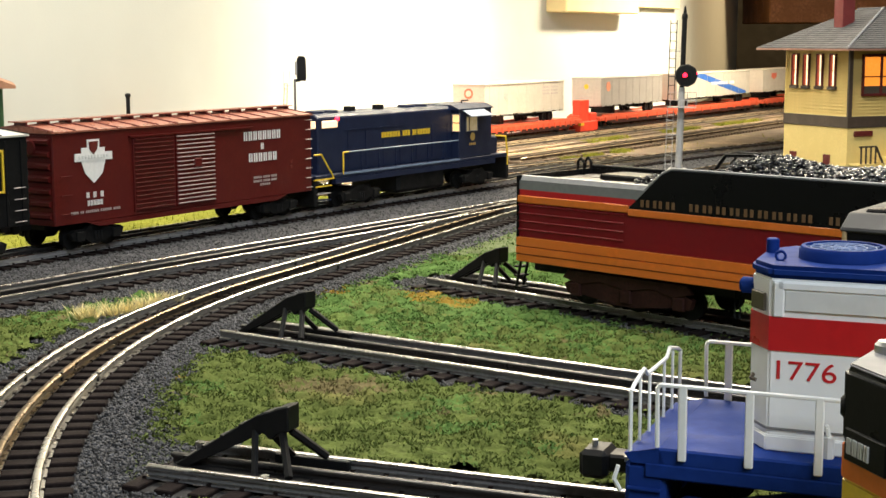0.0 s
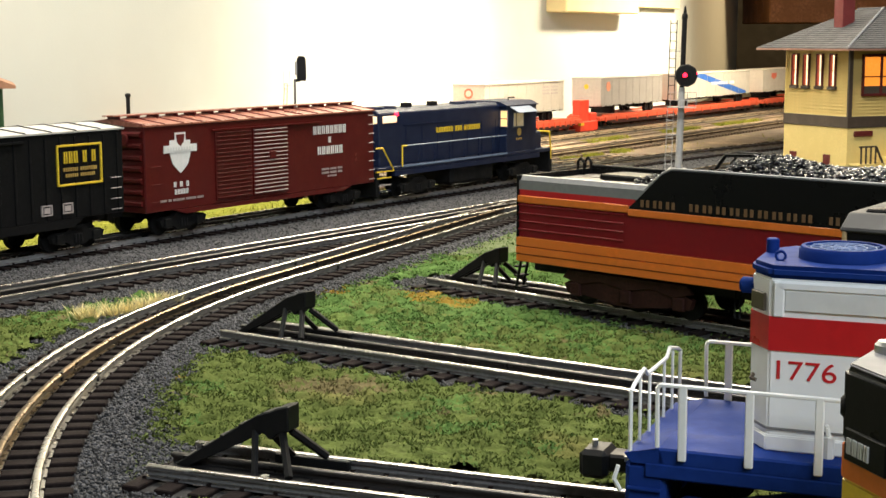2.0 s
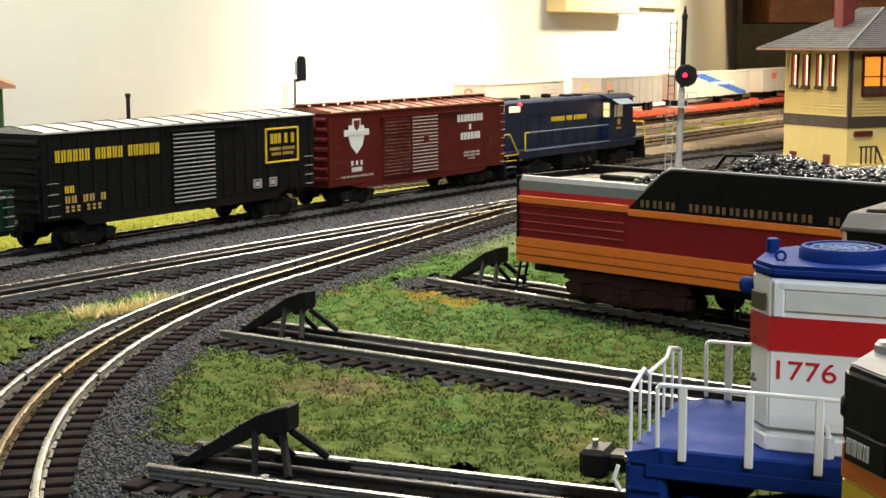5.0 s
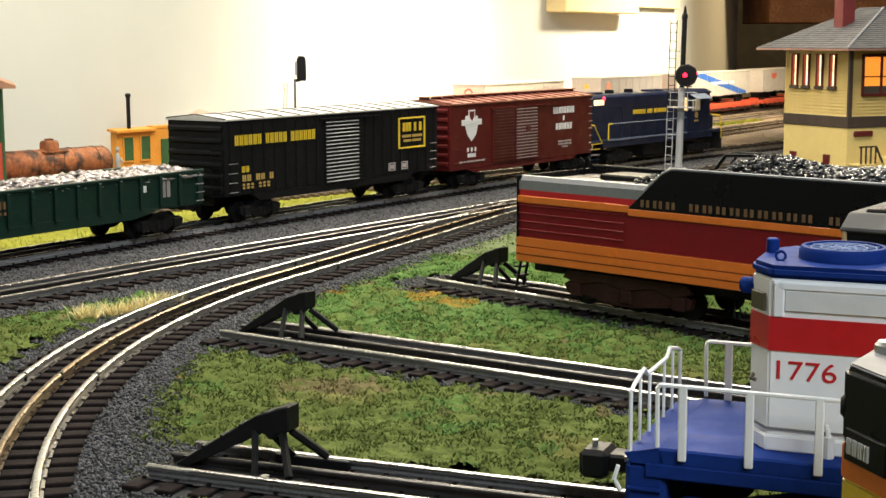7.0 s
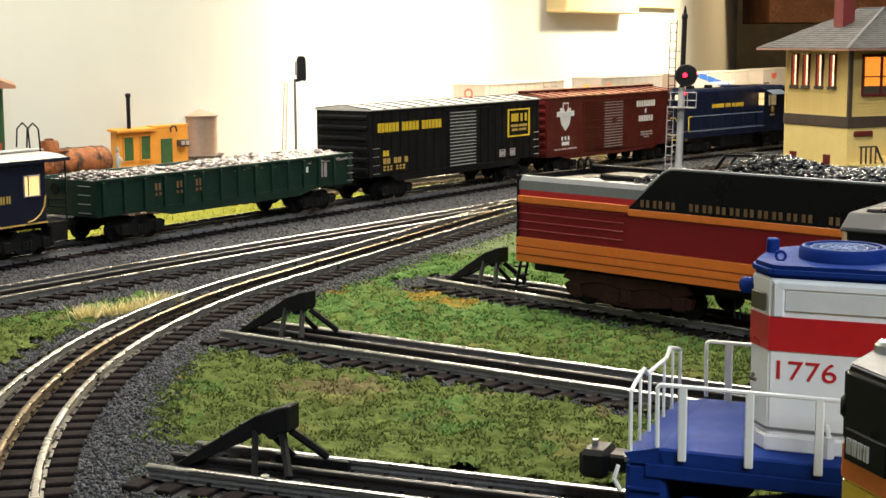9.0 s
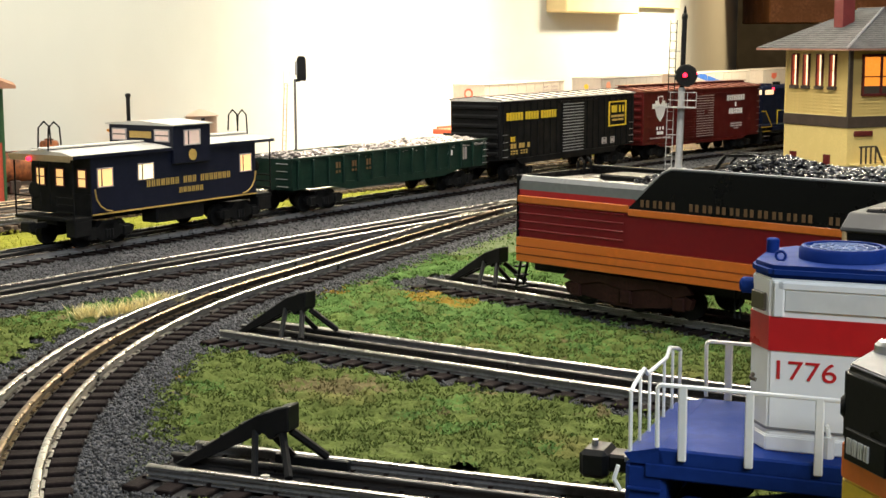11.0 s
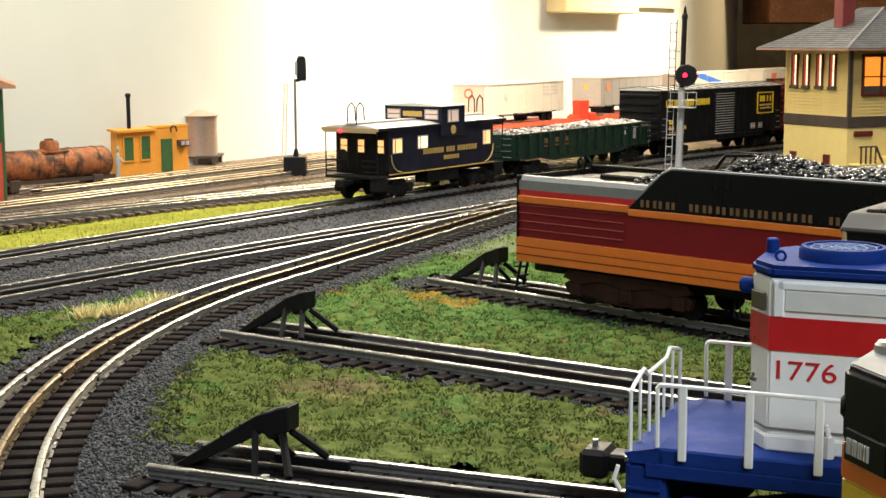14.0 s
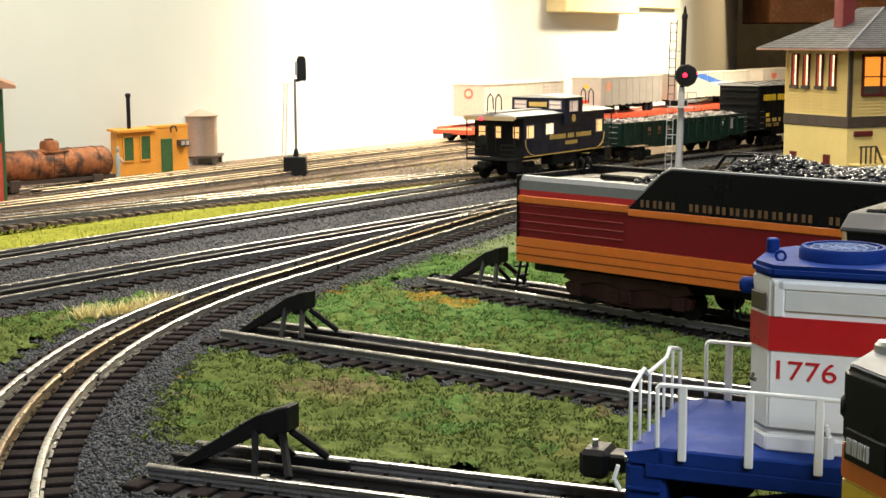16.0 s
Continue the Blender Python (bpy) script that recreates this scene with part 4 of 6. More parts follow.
# ---- tender on the third spur ----
def tender():
    t = thing("steam_tender", on(C), "orange, deep red and black coal tender standing on a spur", "tender")
    x0, x1, y = -0.0477, 0.2300, -0.0330
    part("body", box(x0, x1, -0.0326, 0.0326, 0.0215, 0.0565, 0.0006), TENDER_RED, t)
    part("coal_bunker_side", prism([(0.0290, 0.0563), (x1, 0.0563), (x1, 0.0777), (0.0560, 0.0777), (0.0500, 0.0752)], y - 0.0004, y + 0.0022), GLOSS_BLACK, t, "gloss black bunker side")
    part("coal_bunker_side", prism([(0.0290, 0.0563), (x1, 0.0563), (x1, 0.0777), (0.0560, 0.0777), (0.0500, 0.0752)], 0.0308, 0.0330), GLOSS_BLACK, t)
    # near rim in grey: a painted highlight along the black bunker's top edge
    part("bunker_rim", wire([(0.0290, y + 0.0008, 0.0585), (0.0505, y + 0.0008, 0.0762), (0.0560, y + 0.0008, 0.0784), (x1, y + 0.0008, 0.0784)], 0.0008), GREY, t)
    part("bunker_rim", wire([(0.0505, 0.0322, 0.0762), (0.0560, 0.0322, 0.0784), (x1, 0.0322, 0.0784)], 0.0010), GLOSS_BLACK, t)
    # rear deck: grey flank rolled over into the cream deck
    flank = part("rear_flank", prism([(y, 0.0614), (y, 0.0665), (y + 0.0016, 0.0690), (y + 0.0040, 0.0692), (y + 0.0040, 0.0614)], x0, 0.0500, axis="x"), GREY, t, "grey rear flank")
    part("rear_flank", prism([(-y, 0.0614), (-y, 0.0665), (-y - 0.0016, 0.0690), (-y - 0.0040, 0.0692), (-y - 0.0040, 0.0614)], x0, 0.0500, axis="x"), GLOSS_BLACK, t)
    part("rear_deck", box(x0 + 0.001, 0.0520, -0.0295, 0.0295, 0.0600, 0.0660), shader("glossy_deck_paint", (0.16, 0.14, 0.12), 0.3), t, "glossy grey rear deck")
    part("deck_hatch", box(-0.020, 0.012, 0.004, 0.026, 0.0655, 0.0690, 0.0008), GLOSS_BLACK, t)
    part("far_rim", box(x0, 0.0520, 0.0300, 0.0328, 0.0660, 0.0712, 0.0005), GLOSS_BLACK, t)
    part("rear_rim", box(x0 - 0.0002, x0 + 0.0020, -0.0330, 0.0330, 0.0565, 0.0692, 0.0004), GLOSS_BLACK, t)
    part("red_band", box(x0, 0.0330, y, y + 0.002, 0.0580, 0.0614), RED, t)
    part("upper_stripe", box(x0, 0.0290, y - 0.0006, y + 0.001, 0.0541, 0.0582, 0.0004), ORANGE, t)
    part("upper_stripe", box(0.0290, x1, y - 0.0006, y + 0.001, 0.0526, 0.0566, 0.0004), ORANGE, t)
    for i in range(4):
        z = 0.0388 + 0.0045 * i
        part("ridge", box(x0, 0.0260, y - 0.0004, y + 0.001, z, z + 0.0009, 0.0003), TENDER_RED, t)
    for z0, z1, q in ((0.0299, 0.0351, 0.0008), (0.0256, 0.0297, 0.0011), (0.0212, 0.0254, 0.0008)):
        part("orange_band", prism([(y - q, z0 + 0.0003), (y - q, z1 - 0.0003), (y + 0.002, z1), (y + 0.002, z0)], x0 - 0.0003, x1, axis="x"), ORANGE, t)
    part("band_groove", box(x0, x1, y, y + 0.002, 0.0212, 0.0351), shader("brown_groove", (0.34, 0.07, 0.012), 0.5), t)
    part("corner_edge", box(x0 - 0.0008, x0 + 0.0008, y - 0.0006, y + 0.002, 0.0212, 0.0690, 0.0004), GLOSS_BLACK, t)
    bars((3, 9, 1), 0.0366, 0.1530, 0.0580, 0.0617, y - 0.0005, DIM_GOLD, t, label="gold lettering on the black bunker side")
    # coal
    tagged(heap("coal_load", 0.075, x1 - 0.004, -0.0300, 0.0300, 0.0735, 0.0110, 2600, 0.0023, COAL, t, 8), "glossy black coal heap")
    tagged(heap("coal_load", 0.010, 0.058, -0.0100, 0.0290, 0.0665, 0.0035, 420, 0.0019, COAL, t, 9), "loose coal on the rear deck")
    part("bunker_slope", prism([(0.0480, 0.0600), (0.0900, 0.0765), (x1, 0.0765), (x1, 0.0600)], -0.0310, 0.0310), GLOSS_BLACK, t)
    part("hatch_rail", wire([(0.052, 0.012, 0.0755), (0.058, 0.012, 0.0830), (0.075, 0.012, 0.0838), (0.092, 0.012, 0.0790)], 0.0010), GLOSS_BLACK, t)
    part("hatch_rail", wire([(0.052, 0.024, 0.0755), (0.058, 0.024, 0.0835), (0.080, 0.024, 0.0838), (0.080, 0.012, 0.0838)], 0.0009), GLOSS_BLACK, t)
    part("rear_ladder", wire([(x0 - 0.0015, 0.0210, 0.030), (x0 - 0.0015, 0.0210, 0.0730), (x0 + 0.0005, 0.0210, 0.0755), (x0 + 0.003, 0.0210, 0.0730), (x0 + 0.003, 0.0210, 0.066)], 0.0008), GLOSS_BLACK, t)
    part("rear_ladder", wire([(x0 - 0.0015, 0.0275, 0.030), (x0 - 0.0015, 0.0275, 0.0730), (x0 + 0.0005, 0.0275, 0.0755), (x0 + 0.003, 0.0275, 0.0730), (x0 + 0.003, 0.0275, 0.066)], 0.0008), GLOSS_BLACK, t)
    part("underframe", box(x0 + 0.006, x1, -0.022, 0.022, 0.0150, 0.0216), UNDER, t)
    # rear steps and chain
    st = bmesh.new()
    for yy in (-0.0310, -0.0250):
        rod((x0 + 0.0010, yy, 0.0215), (x0 - 0.0030, yy, 0.0050), 0.0008, st)
    for z in (0.0055, 0.0120, 0.0170):
        box(x0 - 0.0040, x0 + 0.0008, -0.0318, -0.0242, z, z + 0.0009, 0, st)
    part("rear_steps", st, UNDER, t)
    for x in (0.0905, 0.0935):
        part("chain", wire([(x + 0.0006 * (i % 2), -0.0260, 0.0210 - 0.0022 * i) for i in range(8)], 0.0006, seg=4), UNDER, t)
    coupler(t, x0 + 0.006, -1, 0.0150)
    bogie(t, 0.0250, (-0.0340, 0.0, 0.0340), RUSTY, 0.0160, 0.0285)
    bogie(t, 0.1470, (-0.0340, 0.0, 0.0340), RUSTY, 0.0160, 0.0285)
    for q0 in (-0.0180, 0.1020):
        part("equalizer", prism([(q0, 0.0150), (q0 + 0.004, 0.0195), (q0 + 0.082, 0.0195), (q0 + 0.086, 0.0150), (q0 + 0.074, 0.0120), (q0 + 0.060, 0.0150), (q0 + 0.043, 0.0120), (q0 + 0.026, 0.0150), (q0 + 0.012, 0.0120)], -0.0296, -0.0276, bevel=0.0004), RUSTY, t)
    return t


tender()


# ---- red, white and blue diesel on the first spur ----
def bicentennial():
    t = thing("diesel_locomotive", on(A), "red, white and blue hood diesel with white handrails on a spur", "locomotive")
    x1, y = 0.2600, -0.0215

    def plan(g=0.0):
        return [(x1, -0.0215 - g), (0.1025 - 0.4 * g, -0.0215 - g), (0.0958 - g, -0.0120 - 0.4 * g), (0.0958 - g, 0.0120 + 0.4 * g), (0.1025 - 0.4 * g, 0.0215 + g), (x1, 0.0215 + g)]

    def slab(z0, z1, g=0.0, bevel=0.0):
        bm = bmesh.new()
        lo = [bm.verts.new((a, b, z0)) for a, b in plan(g)]
        hi = [bm.verts.new((a, b, z1)) for a, b in plan(g)]
        bm.faces.new(lo[::-1])
        bm.faces.new(hi)
        for i in range(6):
            bm.faces.new((lo[i], lo[(i + 1) % 6], hi[(i + 1) % 6], hi[i]))
        if bevel:
            bmesh.ops.bevel(bm, geom=[e for e in bm.edges], offset=bevel, segments=2, affect="EDGES")
        return bm

    part("hood", slab(0.0285, 0.0775, 0, 0.0006), LOCO_WHITE, t, "white hood")
    part("hood_base", slab(0.0285, 0.0330, 0.0008, 0.0004), LOCO_WHITE, t)
    part("base_seam", slab(0.0345, 0.0352, 0.0004), GREY, t)
    band = part("red_band", slab(0.0572, 0.0668, 0.0003), RED, t, "red band round the hood")
    part("upper_panel", box(0.1065, x1, y - 0.0006, y + 0.001, 0.0685, 0.0745, 0.0003), PANEL, t, "recessed pale grey panel")
    fr = bmesh.new()
    for b in ((0.1045, x1, 0.0745, 0.0768), (0.1035, 0.1065, 0.0668, 0.0768)):
        box(b[0], b[1], y - 0.0009, y + 0.001, b[2], b[3], 0.0004, fr)
    part("panel_frame", fr, LOCO_WHITE, t)
    roof = part("roof", slab(0.0775, 0.0812, 0.0004, 0.0012), BLUE, t, "glossy blue roof", True)
    fan = part("roof_fan", lathe([(0.0125, 0.0805), (0.0125, 0.0838), (0.0118, 0.0848), (0.0108, 0.0848), (0.0104, 0.0832), (0.0001, 0.0832)], 40, m=pose(0.1195, -0.001, 0)), BLUE, roof, "round blue fan", True)
    ring = bmesh.new()
    for r in (0.0035, 0.0065, 0.0092):
        for i in range(20):
            a, b = 2 * math.pi * i / 20, 2 * math.pi * (i + 1) / 20
            rod((0.1195 + r * math.cos(a), -0.001 + r * math.sin(a), 0.0843), (0.1195 + r * math.cos(b), -0.001 + r * math.sin(b), 0.0843), 0.00025, ring, 4)
    for i in range(12):
        a = math.pi * 2 * i / 12
        rod((0.1195, -0.001, 0.0842), (0.1195 + 0.0108 * math.cos(a), -0.001 + 0.0108 * math.sin(a), 0.0842), 0.00025, ring, 4)
    part("fan_grille", ring, shader("pale_blue_grille", (0.16, 0.22, 0.38), 0.4), fan)
    part("lifting_lug", lathe([(0.0019, 0.0805), (0.0019, 0.0850), (0.0014, 0.0854)], 12, m=pose(0.0985, 0.0045, 0)), BLUE, roof, "", True)
    part("lifting_eye", wire([(0.1035 + 0.0014 * math.cos(a), -0.0120, 0.0826 + 0.0014 * math.sin(a)) for a in [i * 0.7 for i in range(10)]], 0.0004), BLUE, roof)
    part("corner_lamp", lathe([(0.0022, -0.002), (0.0024, 0.0), (0.0024, 0.0022), (0.0016, 0.0030)], 14, m=pose(0.0950, -0.0105, 0.0735, 0, -90)), BLUE, t, "", True)
    ob = part("corner_board", box(-0.0036, 0.0036, -0.0005, 0.0005, -0.0026, 0.0026, 0.0003), PANE, t)
    ob.matrix_basis = pose(0.0986, -0.0171, 0.0705, 0, 0, 130)
    part("hood_latch", wire([(0.0975, -0.0163, 0.0490), (0.0970, -0.0175, 0.0478), (0.0985, -0.0178, 0.0475)], 0.0006), PANE, t)
    letters("1776", 0.0056, RED, t, Matrix.Translation((0.1030, y - 0.0001, 0.0492)), "red road number 1776 on white", width=1.2)
    # deck, sides and pilot
    deck = bmesh.new()
    box(0.0735, x1, -0.0315, 0.0315, 0.0235, 0.0285, 0.0006, deck)
    prism([(0.0660, 0.0235), (0.0640, 0.0262), (0.0740, 0.0285), (0.0760, 0.0235)], -0.0315, 0.0315, deck)
    part("deck", deck, BLUE, t, "glossy blue deck")
    part("deck_sill", box(0.0700, x1, -0.0318, -0.0290, 0.0195, 0.0240, 0.0005), BLUE, t)
    pil = bmesh.new()
    box(0.0640, 0.0760, -0.0310, -0.0080, 0.0040, 0.0236, 0.0015, pil)
    box(0.0640, 0.0760, 0.0080, 0.0310, 0.0040, 0.0236, 0.0015, pil)
    box(0.0640, 0.0690, -0.0300, 0.0300, 0.0150, 0.0236, 0.0008, pil)
    part("pilot", pil, BLUE, t, "blue pilot with step wells")
    for z in (0.0065, 0.0110, 0.0155):
        part("step", box(0.0650, 0.0750, -0.0322, -0.0300, z, z + 0.0010, 0.0002), BLUE, t)
    part("buffer_plate", box(0.0610, 0.0640, -0.0200, 0.0200, 0.0200, 0.0215), shader("pale_blue_plate", (0.35, 0.38, 0.46), 0.4), t)
    bm = box(0.0440, 0.0660, -0.0045, 0.0045, 0.0115, 0.0170, 0.0008)
    box(0.0430, 0.0520, -0.0075, 0.0055, 0.0095, 0.0185, 0.0015, bm)
    part("coupler", bm, BLACK, t)
    part("coupler_pin", rod((0.0465, -0.001, 0.0185), (0.0465, -0.001, 0.0205), 0.0010), STEEL, t)
    data = None
    for s in (-1, 1):
        for x in ((0.0809, 0.0996, 0.1185, 0.1375, 0.1565) if s < 0 else (0.0809, 0.0996, 0.1185)):
            if data is None:
                ob = part("stanchion", box(-0.0012, 0.0012, -0.0006, 0.0006, 0.0255 if s < 0 else 0.0285, 0.0474, 0.0003), CREAM_WIRE, t, "white stanchion")
                data = ob.data
            else:
                ob = new("stanchion", data)
                ob.parent = t
            ob.location.x, ob.location.y = x, s * 0.0322
        part("side_handrail", wire([(0.0738, s * 0.0322, 0.0290), (0.0736, s * 0.0322, 0.0462), (0.0745, s * 0.0322, 0.0471), (x1, s * 0.0322, 0.0466)], 0.00065), CREAM_WIRE, t, "white handrail")
    end = [(0.0655, -0.0305, 0.0240), (0.0655, -0.0305, 0.0440), (0.0655, -0.0270, 0.0452), (0.0655, -0.0160, 0.0476), (0.0655, -0.0120, 0.0452), (0.0655, 0.0120, 0.0452), (0.0655, 0.0160, 0.0476), (0.0655, 0.0270, 0.0452), (0.0655, 0.0305, 0.0440), (0.0655, 0.0305, 0.0240)]
    part("end_handrail", wire(end, 0.00062), CREAM_WIRE, t, "white end handrail")
    for yy in (-0.0200, -0.0090, 0.0090, 0.0200):
        part("end_stanchion", rod((0.0655, yy, 0.0270), (0.0655, yy, 0.0458), 0.0005), CREAM_WIRE, t)
    part("uncoupling_lever", wire([(0.0630, -0.0318, 0.0150), (0.0615, -0.0330, 0.0185), (0.0625, -0.0322, 0.0225)], 0.0007), CREAM_WIRE, t)
    part("conduit", rod((0.1200, -0.0240, 0.0285), (0.1200, -0.0240, 0.0345), 0.0016), PANEL, t)
    part("conduit", wire([(0.1200, -0.0240, 0.0345), (0.1195, -0.0240, 0.0370), (0.1190, -0.0235, 0.0375)], 0.0007), CREAM_WIRE, t)
    part("fuel_tank", box(0.1650, 0.2300, -0.0280, 0.0280, 0.0050, 0.0200, 0.003), BLUE, t)
    bogie(t, 0.1150, (-0.0300, 0.0, 0.0300), BLUE, 0.0240, 0.0290)
    return t


bicentennial()


# ---- black engine on the second spur and the near engine ----
def black_engine():
    t = thing("black_engine", on(B), "black engine with tan cab window frame on a spur", "locomotive")
    part("cab", box(0.1365, 0.2500, -0.0290, 0.0290, 0.0250, 0.0745, 0.0012), GLOSS_BLACK, t, smooth=True)
    part("cab_roof", prism([(-0.0300, 0.0735), (-0.0300, 0.0750), (-0.0210, 0.0800), (0.0210, 0.0800), (0.0300, 0.0750), (0.0300, 0.0735)], 0.1345, 0.2510, axis="x", bevel=0.0006), shader("dull_roof_black", (0.02, 0.02, 0.02), 0.6), t)
    part("window_frame", box(0.1352, 0.1368, -0.0298, -0.0240, 0.0640, 0.0750, 0.0004), TAN, t, "tan window frame")
    part("lamp", lathe([(0.0022, 0), (0.0026, 0.003), (0.0018, 0.0042)], 12, m=pose(0.1350, -0.0295, 0.0660, 0, -90)), GLOSS_BLACK, t)
    part("roof_vent", box(0.1400, 0.1480, -0.0180, -0.0090, 0.0780, 0.0812, 0.0006), GLOSS_BLACK, t)
    part("roof_rail", wire([(0.1500, -0.020, 0.0785), (0.1500, -0.020, 0.0815), (0.1800, -0.020, 0.0815)], 0.0006), STEEL, t)
    part("frame", box(0.1400, 0.2500, -0.0200, 0.0200, 0.0180, 0.0252), UNDER, t)
    bogie(t, 0.185, (-0.021, 0.021), UNDER, 0.0190)
    return t


black_engine()
NEAR = (0.0942, 0.3356, -16.0)


def near_engine():
    t = thing("orange_black_engine", on(NEAR), "orange and black hood engine with a yellow stripe", "locomotive")

    def slab(z0, z1, g=0.0, bevel=0.0):
        bm = bmesh.new()
        pl = [(0.16, -0.046 - g), (0.0130, -0.046 - g), (0.0 - g, -0.0250 - g * 0.5), (0.0085 - g, 0.0036), (0.0160, 0.0110 + g), (0.16, 0.0110 + g)]
        lo = [bm.verts.new((a, b, z0)) for a, b in pl]
        hi = [bm.verts.new((a, b, z1)) for a, b in pl]
        bm.faces.new(lo[::-1])
        bm.faces.new(hi)
        for i in range(len(pl)):
            j = (i + 1) % len(pl)
            bm.faces.new((lo[i], lo[j], hi[j], hi[i]))
        if bevel:
            bmesh.ops.bevel(bm, geom=[e for e in bm.edges], offset=bevel, segments=3, affect="EDGES")
        return bm
    part("lower_body", slab(0.0200, 0.0484, 0, 0.0006), YELLOW, t, "yellow lower body", True)
    part("stripe", slab(0.0484, 0.0562, 0.0002, 0.0003), ORANGE, t, "orange stripe")
    part("upper_body", slab(0.0562, 0.0730, 0.0004, 0.0012), GLOSS_BLACK, t, "gloss black upper body", True)
    # roof greyed to hold the light falling on the engine's top
    part("roof", slab(0.0728, 0.0738, -0.0008, 0.0004), shader("lit_grey_roof", (0.14, 0.14, 0.15), 0.5), t, "roof greyed for overhead light")
    # raised plate with pale lettering on the slanted corner
    cm = Matrix.Translation((0.0, -0.0250, 0)) @ Matrix.Rotation(math.atan2(-0.021, 0.0130), 4, "Z")
    plate = part("corner_plate", box(0.0020, 0.0180, -0.0010, 0.0006, 0.0530, 0.0602, 0.0003), GLOSS_BLACK, t)
    plate.matrix_basis = cm
    ob = bars((4,), 0.0034, 0.0125, 0.0548, 0.0583, -0.0011, PANEL, plate)
    part("headlamp", lathe([(0.0020, -0.003), (0.0026, 0.0), (0.0026, 0.0022), (0.0018, 0.0030)], 18, m=pose(0.0022, -0.0238, 0.0640, 0, -90)), GLOSS_BLACK, t, "", True)
    part("roof_dome", lathe([(0.0030, 0.0730), (0.0030, 0.0755), (0.0022, 0.0764), (0.0001, 0.0768)], 18, m=pose(0.0090, -0.0110, 0)), STEEL, t, "", True)
    part("underframe", box(0.006, 0.16, -0.036, 0.004, 0.0140, 0.0202), UNDER, t)
    bogie(t, 0.060, (-0.021, 0.021), UNDER, 0.0150).location.y = -0.017
    return t


near_engine()
track(straight(NEAR[0] + 0.017 * math.sin(radians(NEAR[2])), NEAR[1] - 0.017 * math.cos(radians(NEAR[2])), NEAR[2], -0.06, 0.30), "spur track under the orange engine")


# ---- bumpers ----
def bumper(m):
    t = thing("track_bumper", m, "black cast track bumper at the end of a spur", "bumper", "track bumpers")
    part("head", prism([(-0.0135, 0.0172), (-0.0105, 0.0187), (-0.0085, 0.0191), (-0.0060, 0.0204), (-0.0012, 0.0217), (-0.0012, 0.0128), (-0.0060, 0.0113), (-0.0075, 0.0094), (-0.0092, 0.0094),
                        (-0.0105, 0.0112), (-0.0135, 0.0112)], -0.0042, 0.0042, bevel=0.0005), BLACK, t)
    for s in (-1, 1):
        part("leg", rod((-0.0145, s * 0.003, 0.0120), (-0.0090, s * 0.0140, -0.0012), 0.0013, None, 6), BLACK, t)
        part("leg", rod((-0.0040, s * 0.003, 0.0115), (0.0040, s * 0.0140, 0.0002), 0.0015, None, 6), BLACK, t)
        part("shoe", box(-0.016, 0.013, s * 0.0140 - 0.0014, s * 0.0140 + 0.0010, -0.0040, -0.0006, 0.0004), BLACK, t)
        part("sloping_beam", prism([(-0.0465, -0.0030), (-0.0425, -0.0042), (-0.0115, 0.0112), (-0.0115, 0.0182), (-0.0140, 0.0172)], s * 0.0030 - 0.0012, s * 0.0030 + 0.0012, bevel=0.0004), BLACK, t)
    for k in range(4):
        x = -0.0430 + 0.0075 * k
        part("cross_bar", box(x, x + 0.002, -0.0040, 0.0040, -0.0025 + 0.0045 * k, 0.0002 + 0.0045 * k), BLACK, t)
    part("base_plate", box(-0.0490, 0.0060, -0.0105, 0.0105, -0.0046, -0.0034, 0.0004), BLACK, t)
    part("lock_screw", rod((-0.006, -0.0120, -0.0034), (-0.006, -0.0120, -0.0005), 0.0016, None, 8), STEEL, t)
    return t


b0 = bumper(on(A, -0.0585))
copy_thing(b0, on(B, -0.1395))
copy_thing(b0, on(C, -0.0866))


